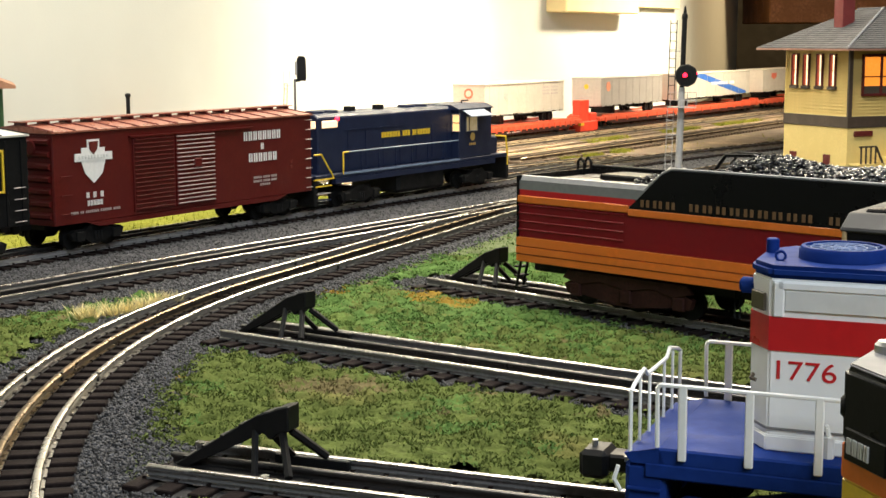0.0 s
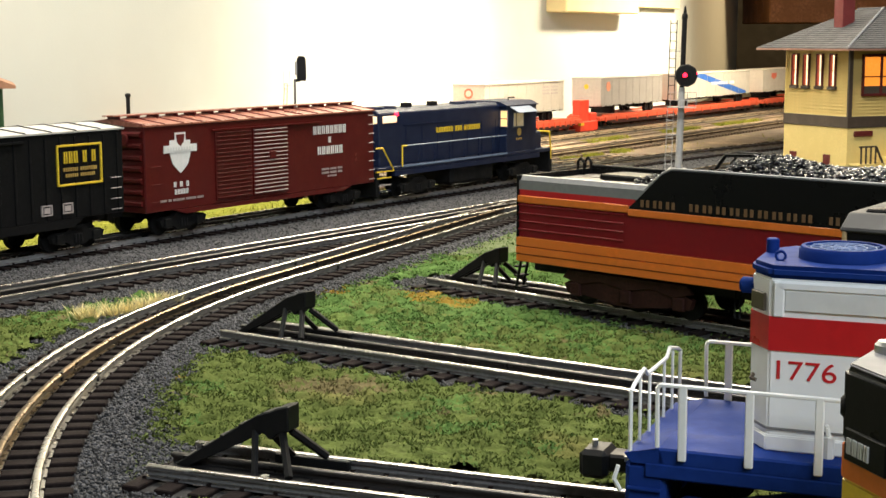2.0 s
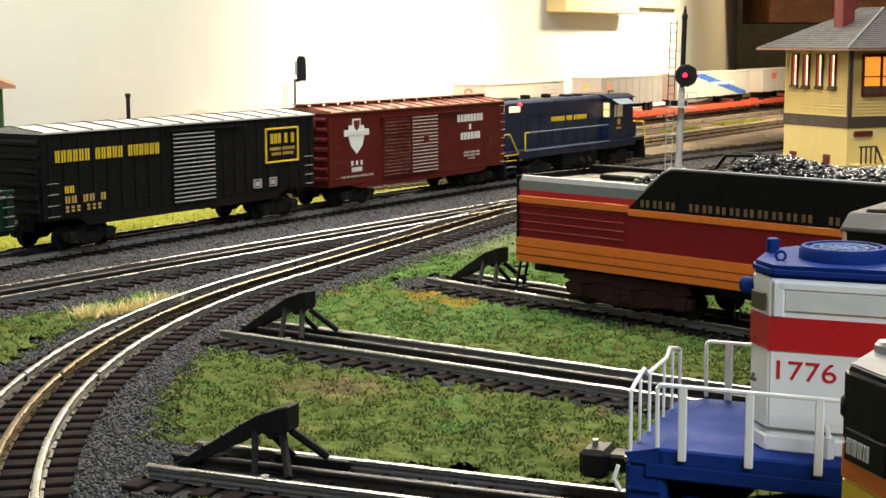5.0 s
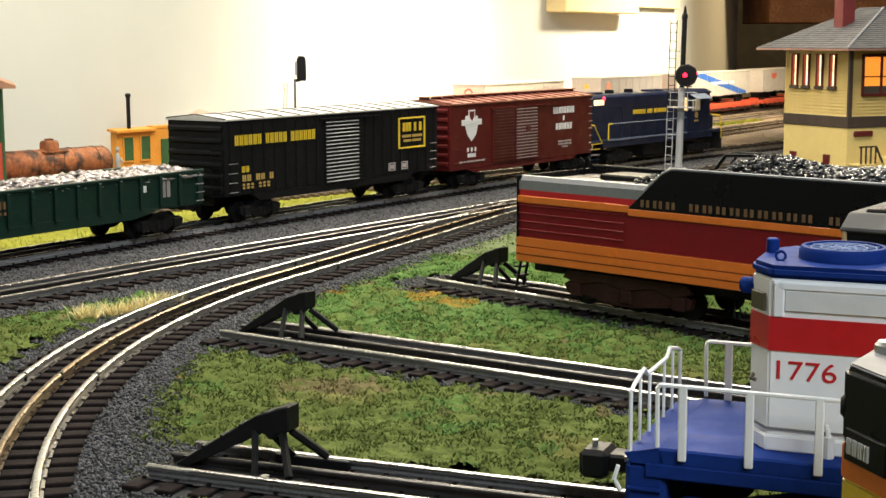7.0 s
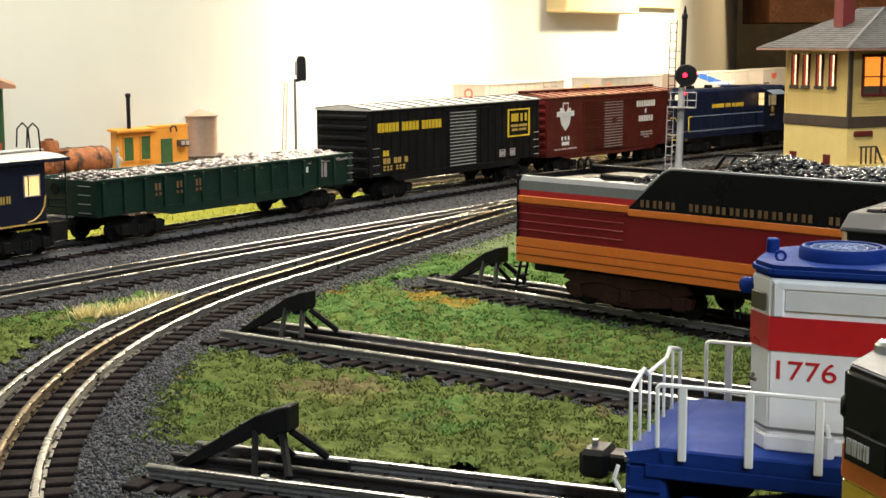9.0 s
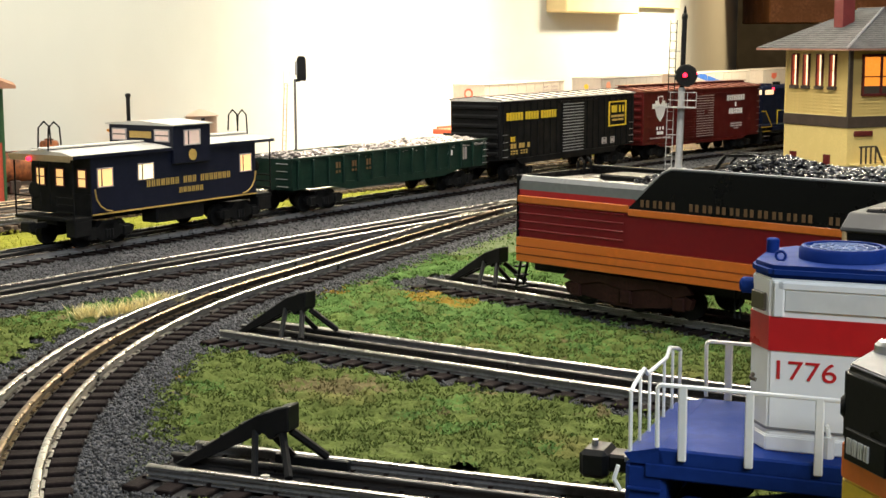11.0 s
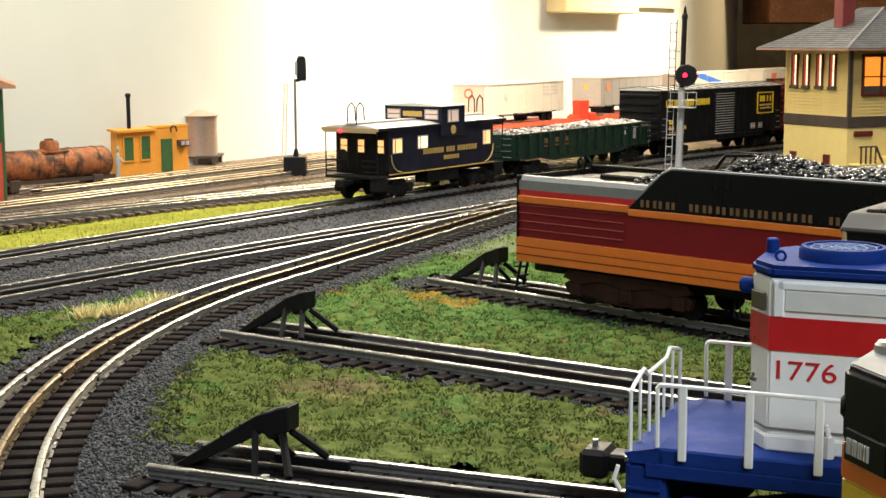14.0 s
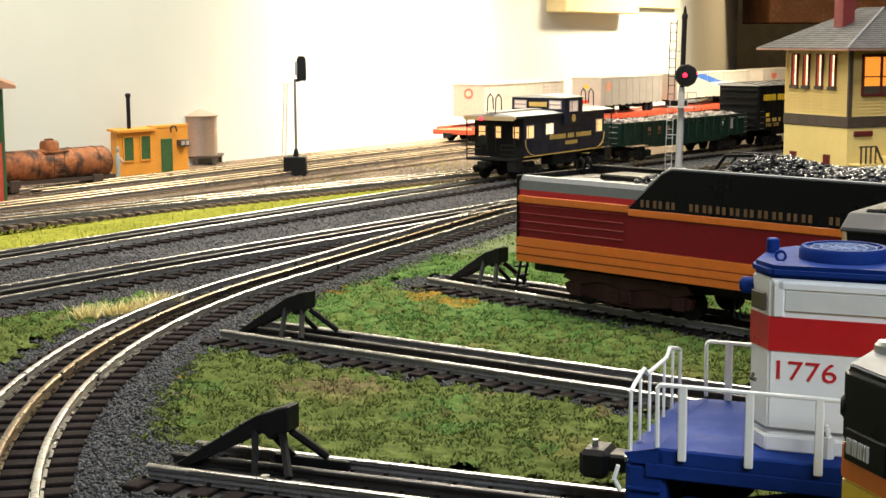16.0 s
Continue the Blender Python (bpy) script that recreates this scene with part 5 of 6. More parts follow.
# ---- signals ----
def mast_signal():
    t = thing("signal_mast", pose(0.2575, 1.600, -0.0085, 0, 1.3, 0), "grey lattice-laddered signal mast with a lit red lamp", "signal")
    m = t
    part("base", box(-0.010, 0.010, -0.010, 0.010, 0, 0.012, 0.001), SIGNAL_GREY, m)
    part("lower_mast", rod((0, 0, 0.010), (0, 0, 0.100), 0.0040, None, 14, 0.0036), SIGNAL_GREY, m, "grey tubular mast", True)
    part("upper_mast", rod((0, 0, 0.100), (0, 0, 0.173), 0.0028, None, 12), BLACK, m, "black upper mast", True)
    part("finial", lathe([(0.0028, 0.173), (0.0034, 0.175), (0.0030, 0.178), (0.0016, 0.180), (0.0018, 0.182), (0.0004, 0.1875)], 12), BLACK, m)
    part("platform", box(-0.0140, 0.0140, -0.0120, 0.0060, 0.0780, 0.0790), SIGNAL_GREY, m)
    rail = bmesh.new()
    for z in (0.0865, 0.0950):
        wire([(-0.0140, 0.0060, z), (-0.0140, -0.0120, z), (0.0140, -0.0120, z), (0.0140, 0.0060, z)], 0.0004, rail)
    for x in (-0.0140, -0.0045, 0.0045, 0.0140):
        rod((x, -0.0120, 0.0785), (x, -0.0120, 0.0950), 0.0004, rail)
    part("platform_railing", rail, SIGNAL_GREY, m)
    for z0, z1, mat in ((0.004, 0.080, SIGNAL_GREY), (0.080, 0.172, BLACK)):
        bm = bmesh.new()
        for x in (-0.0150, -0.0082):
            rod((x, -0.001, z0), (x, -0.001, z1), 0.0005, bm, 5)
        n = int((z1 - z0) / 0.0095)
        for i in range(n + 1):
            z = z0 + 0.003 + i * 0.0095
            if z < z1:
                rod((-0.0150, -0.001, z), (-0.0082, -0.001, z), 0.0004, bm, 5)
        part("ladder", bm, mat, m)
    for z in (0.048, 0.138):
        part("ladder_bracket", box(-0.0150, 0, -0.001, 0.001, z, z + 0.0010), SIGNAL_GREY, m)
    head = part("signal_head", lathe([(0.0112, -0.002), (0.0118, 0.0), (0.0112, 0.0016), (0.0001, 0.0018)], 28, m=pose(0.0030, -0.0080, 0.1130, 90, 0, -12)), BLACK, m, "round black signal target", True)
    part("signal_housing", lathe([(0.0060, -0.004), (0.0066, 0.004), (0.0060, 0.006)], 16, m=pose(0.0032, -0.0040, 0.1130, 90, 0, -12)), BLACK, m)
    part("backplate_teeth", lathe([(0.0122, -0.001), (0.0126, 0.0), (0.0122, 0.001)], 9, m=pose(0.0030, -0.0070, 0.1130, 90, 0, -12)), BLACK, m)
    lens = part("red_lens", lathe([(0.0026, 0), (0.0026, 0.0012), (0.0016, 0.0022), (0.0001, 0.0026)], 14, m=pose(0.0010, -0.0100, 0.1135, 90, 0, -12)), LIT_RED, m, "glowing red lens", True)
    part("side_lens", lathe([(0.0013, 0), (0.0014, 0.0012), (0.0007, 0.0022)], 10, m=pose(0.0132, -0.0095, 0.1155, 90, 0, 20)), LIT_RED, m)
    hood = bmesh.new()
    for i in range(9):
        a = math.pi * i / 8
        rod((0.0010 + 0.0034 * math.cos(a), -0.0100, 0.1135 + 0.0034 * math.sin(a)), (0.0010 + 0.0034 * math.cos(a), -0.0145, 0.1133 + 0.0034 * math.sin(a)), 0.0007, hood, 4)
    part("visor", hood, BLACK, m)
    return t


mast_signal()


def far_signal():
    t = thing("signal_mast", pose(-0.1628, 1.6279, -0.0065) @ Matrix.Scale(0.9866, 4), "dark signal head on a slim grey mast with ladder", "signal")
    part("base", box(-0.0135, 0.0115, -0.010, 0.012, -0.0021, 0.0225, 0.0008), BLACK, t, "black relay-box base")
    part("mast_foot", lathe([(0.0034, 0.0225), (0.0030, 0.027), (0.0018, 0.031)], 12), BLACK, t)
    part("mast", rod((0, 0, 0.026), (0, 0, 0.108), 0.0014, None, 10), shader("dark_grey_mast", (0.12, 0.12, 0.12), 0.4), t)
    part("signal_head", prism([(-0.0046, 0.107), (-0.0052, 0.112), (-0.0050, 0.131), (-0.0030, 0.1345), (0.0030, 0.1345), (0.0050, 0.131), (0.0052, 0.112), (0.0046, 0.107)], -0.003, 0.003, bevel=0.0008), BLACK, t).matrix_basis = pose(0.0075, 0, 0, 0, 0, 12)
    part("head_bracket", box(-0.001, 0.006, -0.001, 0.001, 0.106, 0.109), BLACK, t)
    part("head_back", box(0.0005, 0.0035, -0.003, 0.004, 0.113, 0.129, 0.0008), SIGNAL_GREY, t)
    bm = bmesh.new()
    for x in (0, 0.0042):
        rod((-0.0165 + x, -0.004, -0.0021), (-0.0118 + x * 0.8, 0, 0.104), 0.00050, bm, 5)
    for i in range(19):
        k = i / 18
        rod((-0.0165 + 0.0047 * k, -0.004 * (1 - k), 0.104 * k), (-0.0123 + 0.0038 * k, -0.004 * (1 - k), 0.104 * k), 0.0003, bm, 5)
    part("ladder", bm, TAN, t)
    cage = bmesh.new()
    for x in (-0.0125, -0.0055):
        rod((x, 0, 0.101), (x, 0, 0.118), 0.00035, cage, 5)
    rod((-0.0125, 0, 0.1015), (0, 0, 0.1015), 0.0006, cage, 5)
    part("ladder_cage", cage, PANEL, t)
    return t


far_signal()


# ---- signal tower ----
def tower():
    t = thing("signal_tower", pose(0.4612, 1.6735, GROUND, 0, 0, 25), "yellow two-storey signal tower with lit windows and grey hip roof", "building")
    W, D, E = 0.170, 0.114, 0.1425
    part("lower_wall", box(0, W, 0, D, 0, 0.0505), SIDING_LOW, t, "pale yellow lower wall")
    part("belt_course", box(-0.0012, W, -0.0012, D + 0.001, 0.0505, 0.0635, 0.0005), TRIM_BROWN, t, "dark brown belt course")
    part("upper_wall", box(0.0012, W - 0.001, 0.0012, D - 0.001, 0.0635, E), SIDING, t, "yellow clapboard upper wall")
    # clapboards, each lapped over the one below
    face_l = face_r = None
    for i in range(21):
        z = 0.0637 + 0.00375 * i
        a = part("clapboard", prism([(0.0013, z + 0.0037), (-0.0004, z), (0.0013, z)], 0.0016, D - 0.001), SIDING, t) if face_l is None else None
        if a:
            face_l = a.data
            face_r = part("clapboard", prism([(0.0013, z + 0.0037), (-0.0004, z), (0.0013, z)], 0.0016, W - 0.001, axis="x"), SIDING, t).data
        else:
            for d in (face_l, face_r):
                ob = new("clapboard", d)
                ob.parent = t
                ob.location.z = 0.00375 * i
    part("corner_board", box(-0.0010, 0.0045, -0.0016, 0.0016, 0.0635, E, 0.0003), TRIM_BROWN, t)
    part("corner_board", box(-0.0008, 0.0014, D - 0.003, D, 0.0635, E, 0.0003), SIDING, t)
    # narrow windows on the end
    for k, y in enumerate((0.022, 0.045, 0.069, 0.090)):
        w = None
        for b in ((y, y + 0.0014, 0.097, 0.134), (y + 0.0096, y + 0.011, 0.097, 0.134), (y, y + 0.011, 0.133, 0.1345), (y + 0.001, y + 0.0100, 0.1150, 0.1158)):
            bar = part("frame_bar" if w else "window", box(-0.0026, 0.001, b[0], b[1], b[2], b[3], 0.0002), SASH_RED, w or t)
            w = w or bar
        part("lit_pane", box(-0.0010, 0.0008, y + 0.001, y + 0.0058, 0.098, 0.133), LIT_PALE, w)
        part("curtain", box(-0.0014, 0.0008, y + 0.0058, y + 0.0100, 0.098, 0.133), shader("red_curtain", (0.25, 0.03, 0.015), 0.6, glow=(0.6, 0.08, 0.03), strength=0.4) if k == 0 else bpy.data.materials["red_curtain"], w)
        part("sill", box(-0.0042, 0.001, y - 0.001, y + 0.012, 0.0935, 0.0972, 0.0005), TRIM_BROWN, w)
    # wide windows on the long side
    for x in (0.018, 0.078):
        w = None
        for b in ((x, x + 0.054, 0.131, 0.134), (x, x + 0.054, 0.0865, 0.0895), (x, x + 0.002, 0.0865, 0.134), (x + 0.0255, x + 0.0285, 0.0865, 0.134), (x + 0.052, x + 0.054, 0.0865, 0.134), (x, x + 0.054, 0.108, 0.1092)):
            bar = part("frame_bar" if w else "window", box(b[0], b[1], -0.0030, 0.001, b[2], b[3], 0.0003), SASH_RED, w or t)
            w = w or bar
        part("lit_pane", box(x + 0.002, x + 0.052, -0.0012, 0.0008, 0.0980, 0.131), shader("amber_pane", (0.7, 0.3, 0.05), 0.3, glow=(1.0, 0.30, 0.03), strength=0.95) if x < 0.05 else bpy.data.materials["amber_pane"], w)
        part("lower_pane", box(x + 0.002, x + 0.052, -0.0012, 0.0008, 0.0895, 0.0980), PANE, w)
    # foundation openings and name board
    for y in (0.028, 0.089):
        part("vent", box(-0.0018, 0.001, y, y + 0.0115, 0.001, 0.0185, 0.0004), SASH_RED, t)
    part("name_board", box(0.008, 0.036, -0.0026, 0, 0.0405, 0.0470, 0.0012), SASH_RED, t, "dark red name board")
    # stair
    st = bmesh.new()
    for i in range(5):
        box(0.028 + 0.009 * i, 0.042 + 0.009 * i, -0.018, -0.002, 0.006 * i, 0.006 * i + 0.0055, 0.0004, st)
    box(0.003, 0.028, -0.018, -0.0005, 0.008, 0.0105, 0.0004, st)
    part("stair", st, SIDING_LOW, t, "yellow wooden stair")
    ra = bmesh.new()
    for x in (0.006, 0.013, 0.020, 0.027):
        box(x, x + 0.0015, -0.0175, -0.016, 0.0105, 0.030, 0, ra)
    rod((0.004, -0.0168, 0.030), (0.028, -0.0168, 0.030), 0.0010, ra)
    rod((0.028, -0.0168, 0.030), (0.040, -0.0168, 0.008), 0.0014, ra)
    for x in (0.050, 0.058, 0.066):
        rod((x, -0.0168, 0.020), (x, -0.0168, 0.044), 0.0010, ra)
    rod((0.045, -0.0168, 0.030), (0.080, -0.0168, 0.056), 0.0014, ra)
    part("stair_railing", ra, TRIM_BROWN, t)
    # roof of shingle courses
    o = 0.025
    zb, zt = E - 0.0015, E + 0.0445
    lo = [(-o, -o), (W + o, -o), (W + o, D + o), (-o, D + o)]
    r0, r1 = (0.085, 0.044), (0.085, 0.086)
    rf = bmesh.new()
    v = [rf.verts.new((*p, zb)) for p in lo] + [rf.verts.new((*r0, zt)), rf.verts.new((*r1, zt))]
    u = [rf.verts.new((*p, zb - 0.0020)) for p in lo]
    for f in ((v[0], v[1], v[4]), (v[1], v[2], v[5], v[4]), (v[2], v[3], v[5]), (v[3], v[0], v[4], v[5])):
        rf.faces.new(f)
    for i in range(4):
        rf.faces.new((u[i], u[(i + 1) % 4], v[(i + 1) % 4], v[i]))
    rf.faces.new(u[::-1])
    roof = part("roof", rf, SLATE, t, "grey shingled hip roof")
    part("eave_board", box(-o, W + o, -o - 0.0004, -o + 0.001, zb - 0.0024, zb - 0.0004), shader("pinkish_eave", (0.35, 0.18, 0.13), 0.6), roof)
    part("eave_board", box(-o - 0.0004, -o + 0.001, -o, D + o, zb - 0.0024, zb - 0.0004), bpy.data.materials["pinkish_eave"], roof)
    sh = bmesh.new()
    a, b, c = Vector((*lo[0], zb)), Vector((*lo[1], zb)), Vector((*r0, zt))
    for quad, n in (((Vector((*lo[0], zb)), Vector((*lo[1], zb)), Vector((*r0, zt)), Vector((*r0, zt))), 20), ((Vector((*lo[3], zb)), Vector((*lo[0], zb)), Vector((*r0, zt)), Vector((*r1, zt))), 20)):
        p0, p1, p2, p3 = quad
        nrm = (p1 - p0).cross(p2 - p1).normalized() if (p2 - p1).length else Vector((0, 0, 1))
        for i in range(n):
            k0, k1 = i / n, (i + 1) / n
            l0, m0 = p0.lerp(p3, k0), p1.lerp(p2, k0)
            l1, m1 = p0.lerp(p3, k1), p1.lerp(p2, k1)
            width = (m0 - l0).length
            cols = max(1, int(width / 0.0052))
            for j in range(cols):
                q0, q1 = (j + 0.05) / cols, (j + 0.95) / cols
                t0, t1 = l0.lerp(m0, q0) + nrm * 0.0009, l0.lerp(m0, q1) + nrm * 0.0009
                s0, s1 = l1.lerp(m1, q0) + nrm * 0.0002, l1.lerp(m1, q1) + nrm * 0.0002
                g0, g1 = l0.lerp(m0, q0), l0.lerp(m0, q1)
                vs = [sh.verts.new(x) for x in (t0, t1, s1, s0, g0, g1)]
                sh.faces.new(vs[:4])
                sh.faces.new((vs[0], vs[4], vs[5], vs[1]))
    tagged(part("shingles", sh, SLATE, roof), "small grey shingles", kind="stuff")
    hip = bmesh.new()
    for i in range(26):
        p, q = a.lerp(c, i / 26), a.lerp(c, (i + 1) / 26)
        rod(p + Vector((0, 0, 0.0012)), q + Vector((0, 0, 0.0006)), 0.0017, hip, 6, 0.0013)
    part("hip_caps", hip, shader("pale_hip", (0.34, 0.34, 0.35), 0.5), roof, "pale ridge tiles along the hip")
    part("ridge_cap", box(0.083, 0.087, 0.042, 0.088, zt - 0.001, zt + 0.0014, 0.0005), SLATE, roof)
    ch = bmesh.new()
    box(0.030, 0.048, 0.050, 0.066, zb + 0.018, zb + 0.0800, 0.0006, ch)
    part("chimney", ch, BRICK_RED, roof, "dark red chimney")
    return t


tower()
# ---- rail joiners ----
def joiner(line_point, heading, label="black gap with joiner in the curved rails"):
    t = thing("rail_joint", Matrix.Translation((*line_point, 0)) @ Matrix.Rotation(heading, 4, "Z"), label, "rail joint", "rail joints")
    for o in (-GAUGE / 2, 0, GAUGE / 2):
        part("joiner", box(-0.0009, 0.0009, o - 0.0014, o + 0.0014, -0.0043, 0.0002, 0.0003), BLACK, t)


spots_ = walk_line(curve_line, 0.001)
for want in (Vector((-0.1686, 0.627)), Vector((-0.0800, 0.9500))):
    p_, a_ = min(spots_, key=lambda q: (q[0] - want).length)
    joiner(p_, a_)


# ---- shed, tanks and far things ----
def shed():
    t = thing("shed", pose(-0.3594, 1.6197, GROUND, 0, 0, 55) @ Matrix.Diagonal((1.19, 1, 1, 1)), "orange lean-to shed with green windows and tall stack", "shed")
    L = 0.092
    part("wall", box(0, L, 0, 0.010, 0, 0.0530), SHED_ORANGE, t)
    part("parapet", box(0.045, L + 0.0005, -0.0006, 0.010, 0.0530, 0.0565, 0.0004), SHED_ORANGE, t)
    part("roof", prism([(-0.005, 0.0512), (-0.005, 0.0540), (0.012, 0.0555), (0.012, 0.0530)], -0.003, 0.047, axis="x"), SHED_ORANGE, t, "orange sloping roof")
    for x in (0.0065, 0.0280):
        fr = bmesh.new()
        for b in ((x, x + 0.014, 0.0180, 0.0195), (x, x + 0.014, 0.0455, 0.0470), (x, x + 0.0012, 0.018, 0.047), (x + 0.0128, x + 0.014, 0.018, 0.047)):
            box(b[0], b[1], -0.0016, 0.001, b[2], b[3], 0, fr)
        w = part("window", fr, SHED_ORANGE, t)
        part("shutter", box(x + 0.0012, x + 0.0128, -0.0008, 0.0006, 0.0195, 0.0455), SHED_GREEN, w, "green window")
    part("door", box(0.0555, 0.0700, -0.0014, 0.001, 0.003, 0.0410, 0.0004), SHED_GREEN, t, "green door")
    part("light_bracket", wire([(0.0680 + 0.0040 * math.cos(q), -0.006, 0.0505 + 0.0050 * math.sin(q)) for q in (3.6, 2.9, 2.2, 1.57, 0.9, 0.2, -0.4)], 0.0009), TRIM_BROWN, t)
    part("bracket_arm", rod((0.068, -0.0060, 0.0555), (0.068, 0.001, 0.0520), 0.0008), TRIM_BROWN, t)
    part("notice_box", box(0.0765, L - 0.002, -0.0060, 0.001, 0.0310, 0.0385, 0.0006), TRIM_BROWN, t)
    for x in (0.078, 0.084):
        part("notice", box(x, x + 0.0045, -0.0064, -0.0058, 0.0325, 0.0370), OFFWHITE, t)
    part("stack", rod((0.0200, 0.006, 0.050), (0.0200, 0.006, 0.0920), 0.0020, None, 12), BLACK, t, "black stovepipe")
    part("stack_cap", lathe([(0.0020, 0.0895), (0.0030, 0.0905), (0.0030, 0.0925), (0.0018, 0.0940)], 12, m=pose(0.020, 0.006, 0)), BLACK, t)
    return t


shed()


def silo():
    t = thing("water_tank", pose(-0.3020, 1.790, GROUND) @ Matrix.Diagonal((1.2, 1.2, 1.1, 1)), "silver cylindrical tank with conical roof on a dark stand", "tank")
    part("tank", lathe([(0.0225, 0.0125), (0.0225, 0.0560)], 32), ALU, t, "silver tank", True)
    part("conical_roof", lathe([(0.0245, 0.0555), (0.0245, 0.0565), (0.0030, 0.0650), (0.0028, 0.0665), (0.0004, 0.0672)], 32), ALU, t)
    part("stand_top", box(-0.024, 0.026, -0.022, 0.022, 0.0105, 0.0130, 0.0004), TRIM_BROWN, t)
    d = None
    for x in (-0.020, 0.004, 0.022):
        for y in (-0.020, 0.020):
            if d is None:
                ob = part("leg", box(-0.0018, 0.0018, -0.0018, 0.0018, 0, 0.0106), TRIM_BROWN, t)
                d = ob.data
            else:
                ob = new("leg", d)
                ob.parent = t
            ob.location.x, ob.location.y = x, y
    return t


silo()


def tank_car():
    t = thing("tank_car", pose(-0.3965, 1.4785, 0, 0, 0, 47.5), "rusty orange tank car body with dome on a siding", "tank car")
    R, z, h = 0.0165, 0.0195, 0.066
    prof = [(0.0001, -h - 0.004), (0.009, -h - 0.003), (0.0145, -h), (R, -h + 0.004), (R, h - 0.004), (0.0145, h), (0.009, h + 0.003), (0.0001, h + 0.004)]
    part("tank", lathe(prof, 36, m=pose(0, 0, z, 0, 90)), RUST, t, "rust-streaked tank", True)
    dome = part("dome", lathe([(0.0095, z + R - 0.003), (0.0095, z + R + 0.0055), (0.0080, z + R + 0.0080), (0.0045, z + R + 0.0085), (0.0045, z + R + 0.0100), (0.0001, z + R + 0.0105)], 24), RUST, t, "", True)
    part("dome_walk", box(-0.014, 0.014, -0.0130, 0.0130, z + R - 0.0035, z + R - 0.0020), RUST, t)
    for x in (-0.050, -0.022, 0.022, 0.050):
        part("band", lathe([(R + 0.0004, -0.0006), (R + 0.0004, 0.0006)], 36, m=pose(x, 0, z, 0, 90)), RUST, t)
    ladder(t, 0.0, -R - 0.0012, 0.006, 0.032, TRIM_BROWN, 6, 0.0060)
    part("underframe", box(-0.070, 0.070, -0.012, 0.012, 0.0025, 0.0065), TRIM_BROWN, t)
    for x in (-0.048, 0.048):
        part("saddle", box(x - 0.006, x + 0.006, -0.014, 0.014, -0.0046, 0.0080, 0.001), TRIM_BROWN, t)
    return t


tank_car()


def green_house():
    t = thing("trackside_building", pose(-0.4105, 1.372, GROUND, 0, 0, 107.5), "red and green trackside building with overhanging roof", "building")
    part("lower_wall", box(0, 0.11, 0, 0.07, 0, 0.058), shader("red_boards", (0.50, 0.07, 0.03), 0.6), t, "red lower wall")
    part("upper_wall", box(0.0006, 0.11, 0.0006, 0.07, 0.058, 0.110), SHED_GREEN, t, "green upper wall")
    part("corner_post", box(-0.0012, 0.0014, -0.0012, 0.0014, 0, 0.110, 0.0003), SHED_GREEN, t)
    part("roof", prism([(-0.013, 0.1085), (-0.013, 0.1110), (0.035, 0.1300), (0.083, 0.1110), (0.083, 0.1085)], -0.010, 0.12, axis="x"), shader("tan_roof", (0.40, 0.20, 0.11), 0.6), t)
    return t


green_house()


def figure():
    bm = lathe([(0.0028, 0.0), (0.0022, 0.012), (0.0030, 0.020), (0.0024, 0.029), (0.0010, 0.0315), (0.0021, 0.034), (0.0020, 0.0365), (0.0008, 0.0385)], 12)
    rod((0.002, 0, 0.026), (0.0065, -0.002, 0.021), 0.0011, bm, 6)
    ob = part("figurine", bm, GREYFIG, None, "", True)
    ob.matrix_basis = pose(-0.3540, 1.596, GROUND)
    return tagged(ob, "plain grey model figurine beside the orange shed", "figurine")


figure()

# ---- flatcars and trailers along the wall ----
F4 = (0.0, 2.06, 57.5)


def flatcar(u0, u1):
    t = thing("flatcar", on(F4), "orange-red trailer flatcar parked on the siding", "flatcar", "parked flatcars")
    part("bed", box(u0, u1, -0.031, 0.031, 0.0105, 0.0175, 0.0006), FLAT_RED, t)
    part("side_sill", prism([(u0 + 0.01, 0.0105), (u0 + 0.06, 0.0050), (u1 - 0.06, 0.0050), (u1 - 0.01, 0.0105)], -0.0312, -0.0285), RUSTY, t)
    part("curb_rail", box(u0 + 0.01, u1 - 0.01, -0.0305, -0.0285, 0.0175, 0.0205), FLAT_RED, t)
    part("curb_rail", box(u0 + 0.01, u1 - 0.01, 0.0285, 0.0305, 0.0175, 0.0205), FLAT_RED, t)
    n = 18
    d = None
    for i in range(n):
        x = u0 + 0.02 + (u1 - u0 - 0.04) * i / (n - 1)
        if d is None:
            ob = part("stake_pocket", box(-0.0016, 0.0016, -0.0322, -0.0308, 0.0085, 0.0165), FLAT_RED, t)
            d = ob.data
        else:
            ob = new("stake_pocket", d)
            ob.parent = t
        ob.location.x = x
    part("end_plate", box(u1 - 0.006, u1, -0.028, -0.010, 0.0175, 0.0230), FLAT_RED, t)
    bars((3, 6), u0 + 0.30 * (u1 - u0), u0 + 0.42 * (u1 - u0), 0.0070, 0.0090, -0.0316, OFFWHITE, t)
    for x in (u0 + 0.045, u1 - 0.045):
        bogie(t, x, top=0.0110, wide=0.0265)
    coupler(t, u0 + 0.004, -1, 0.0100)
    coupler(t, u1 - 0.004, 1, 0.0100)
    return t


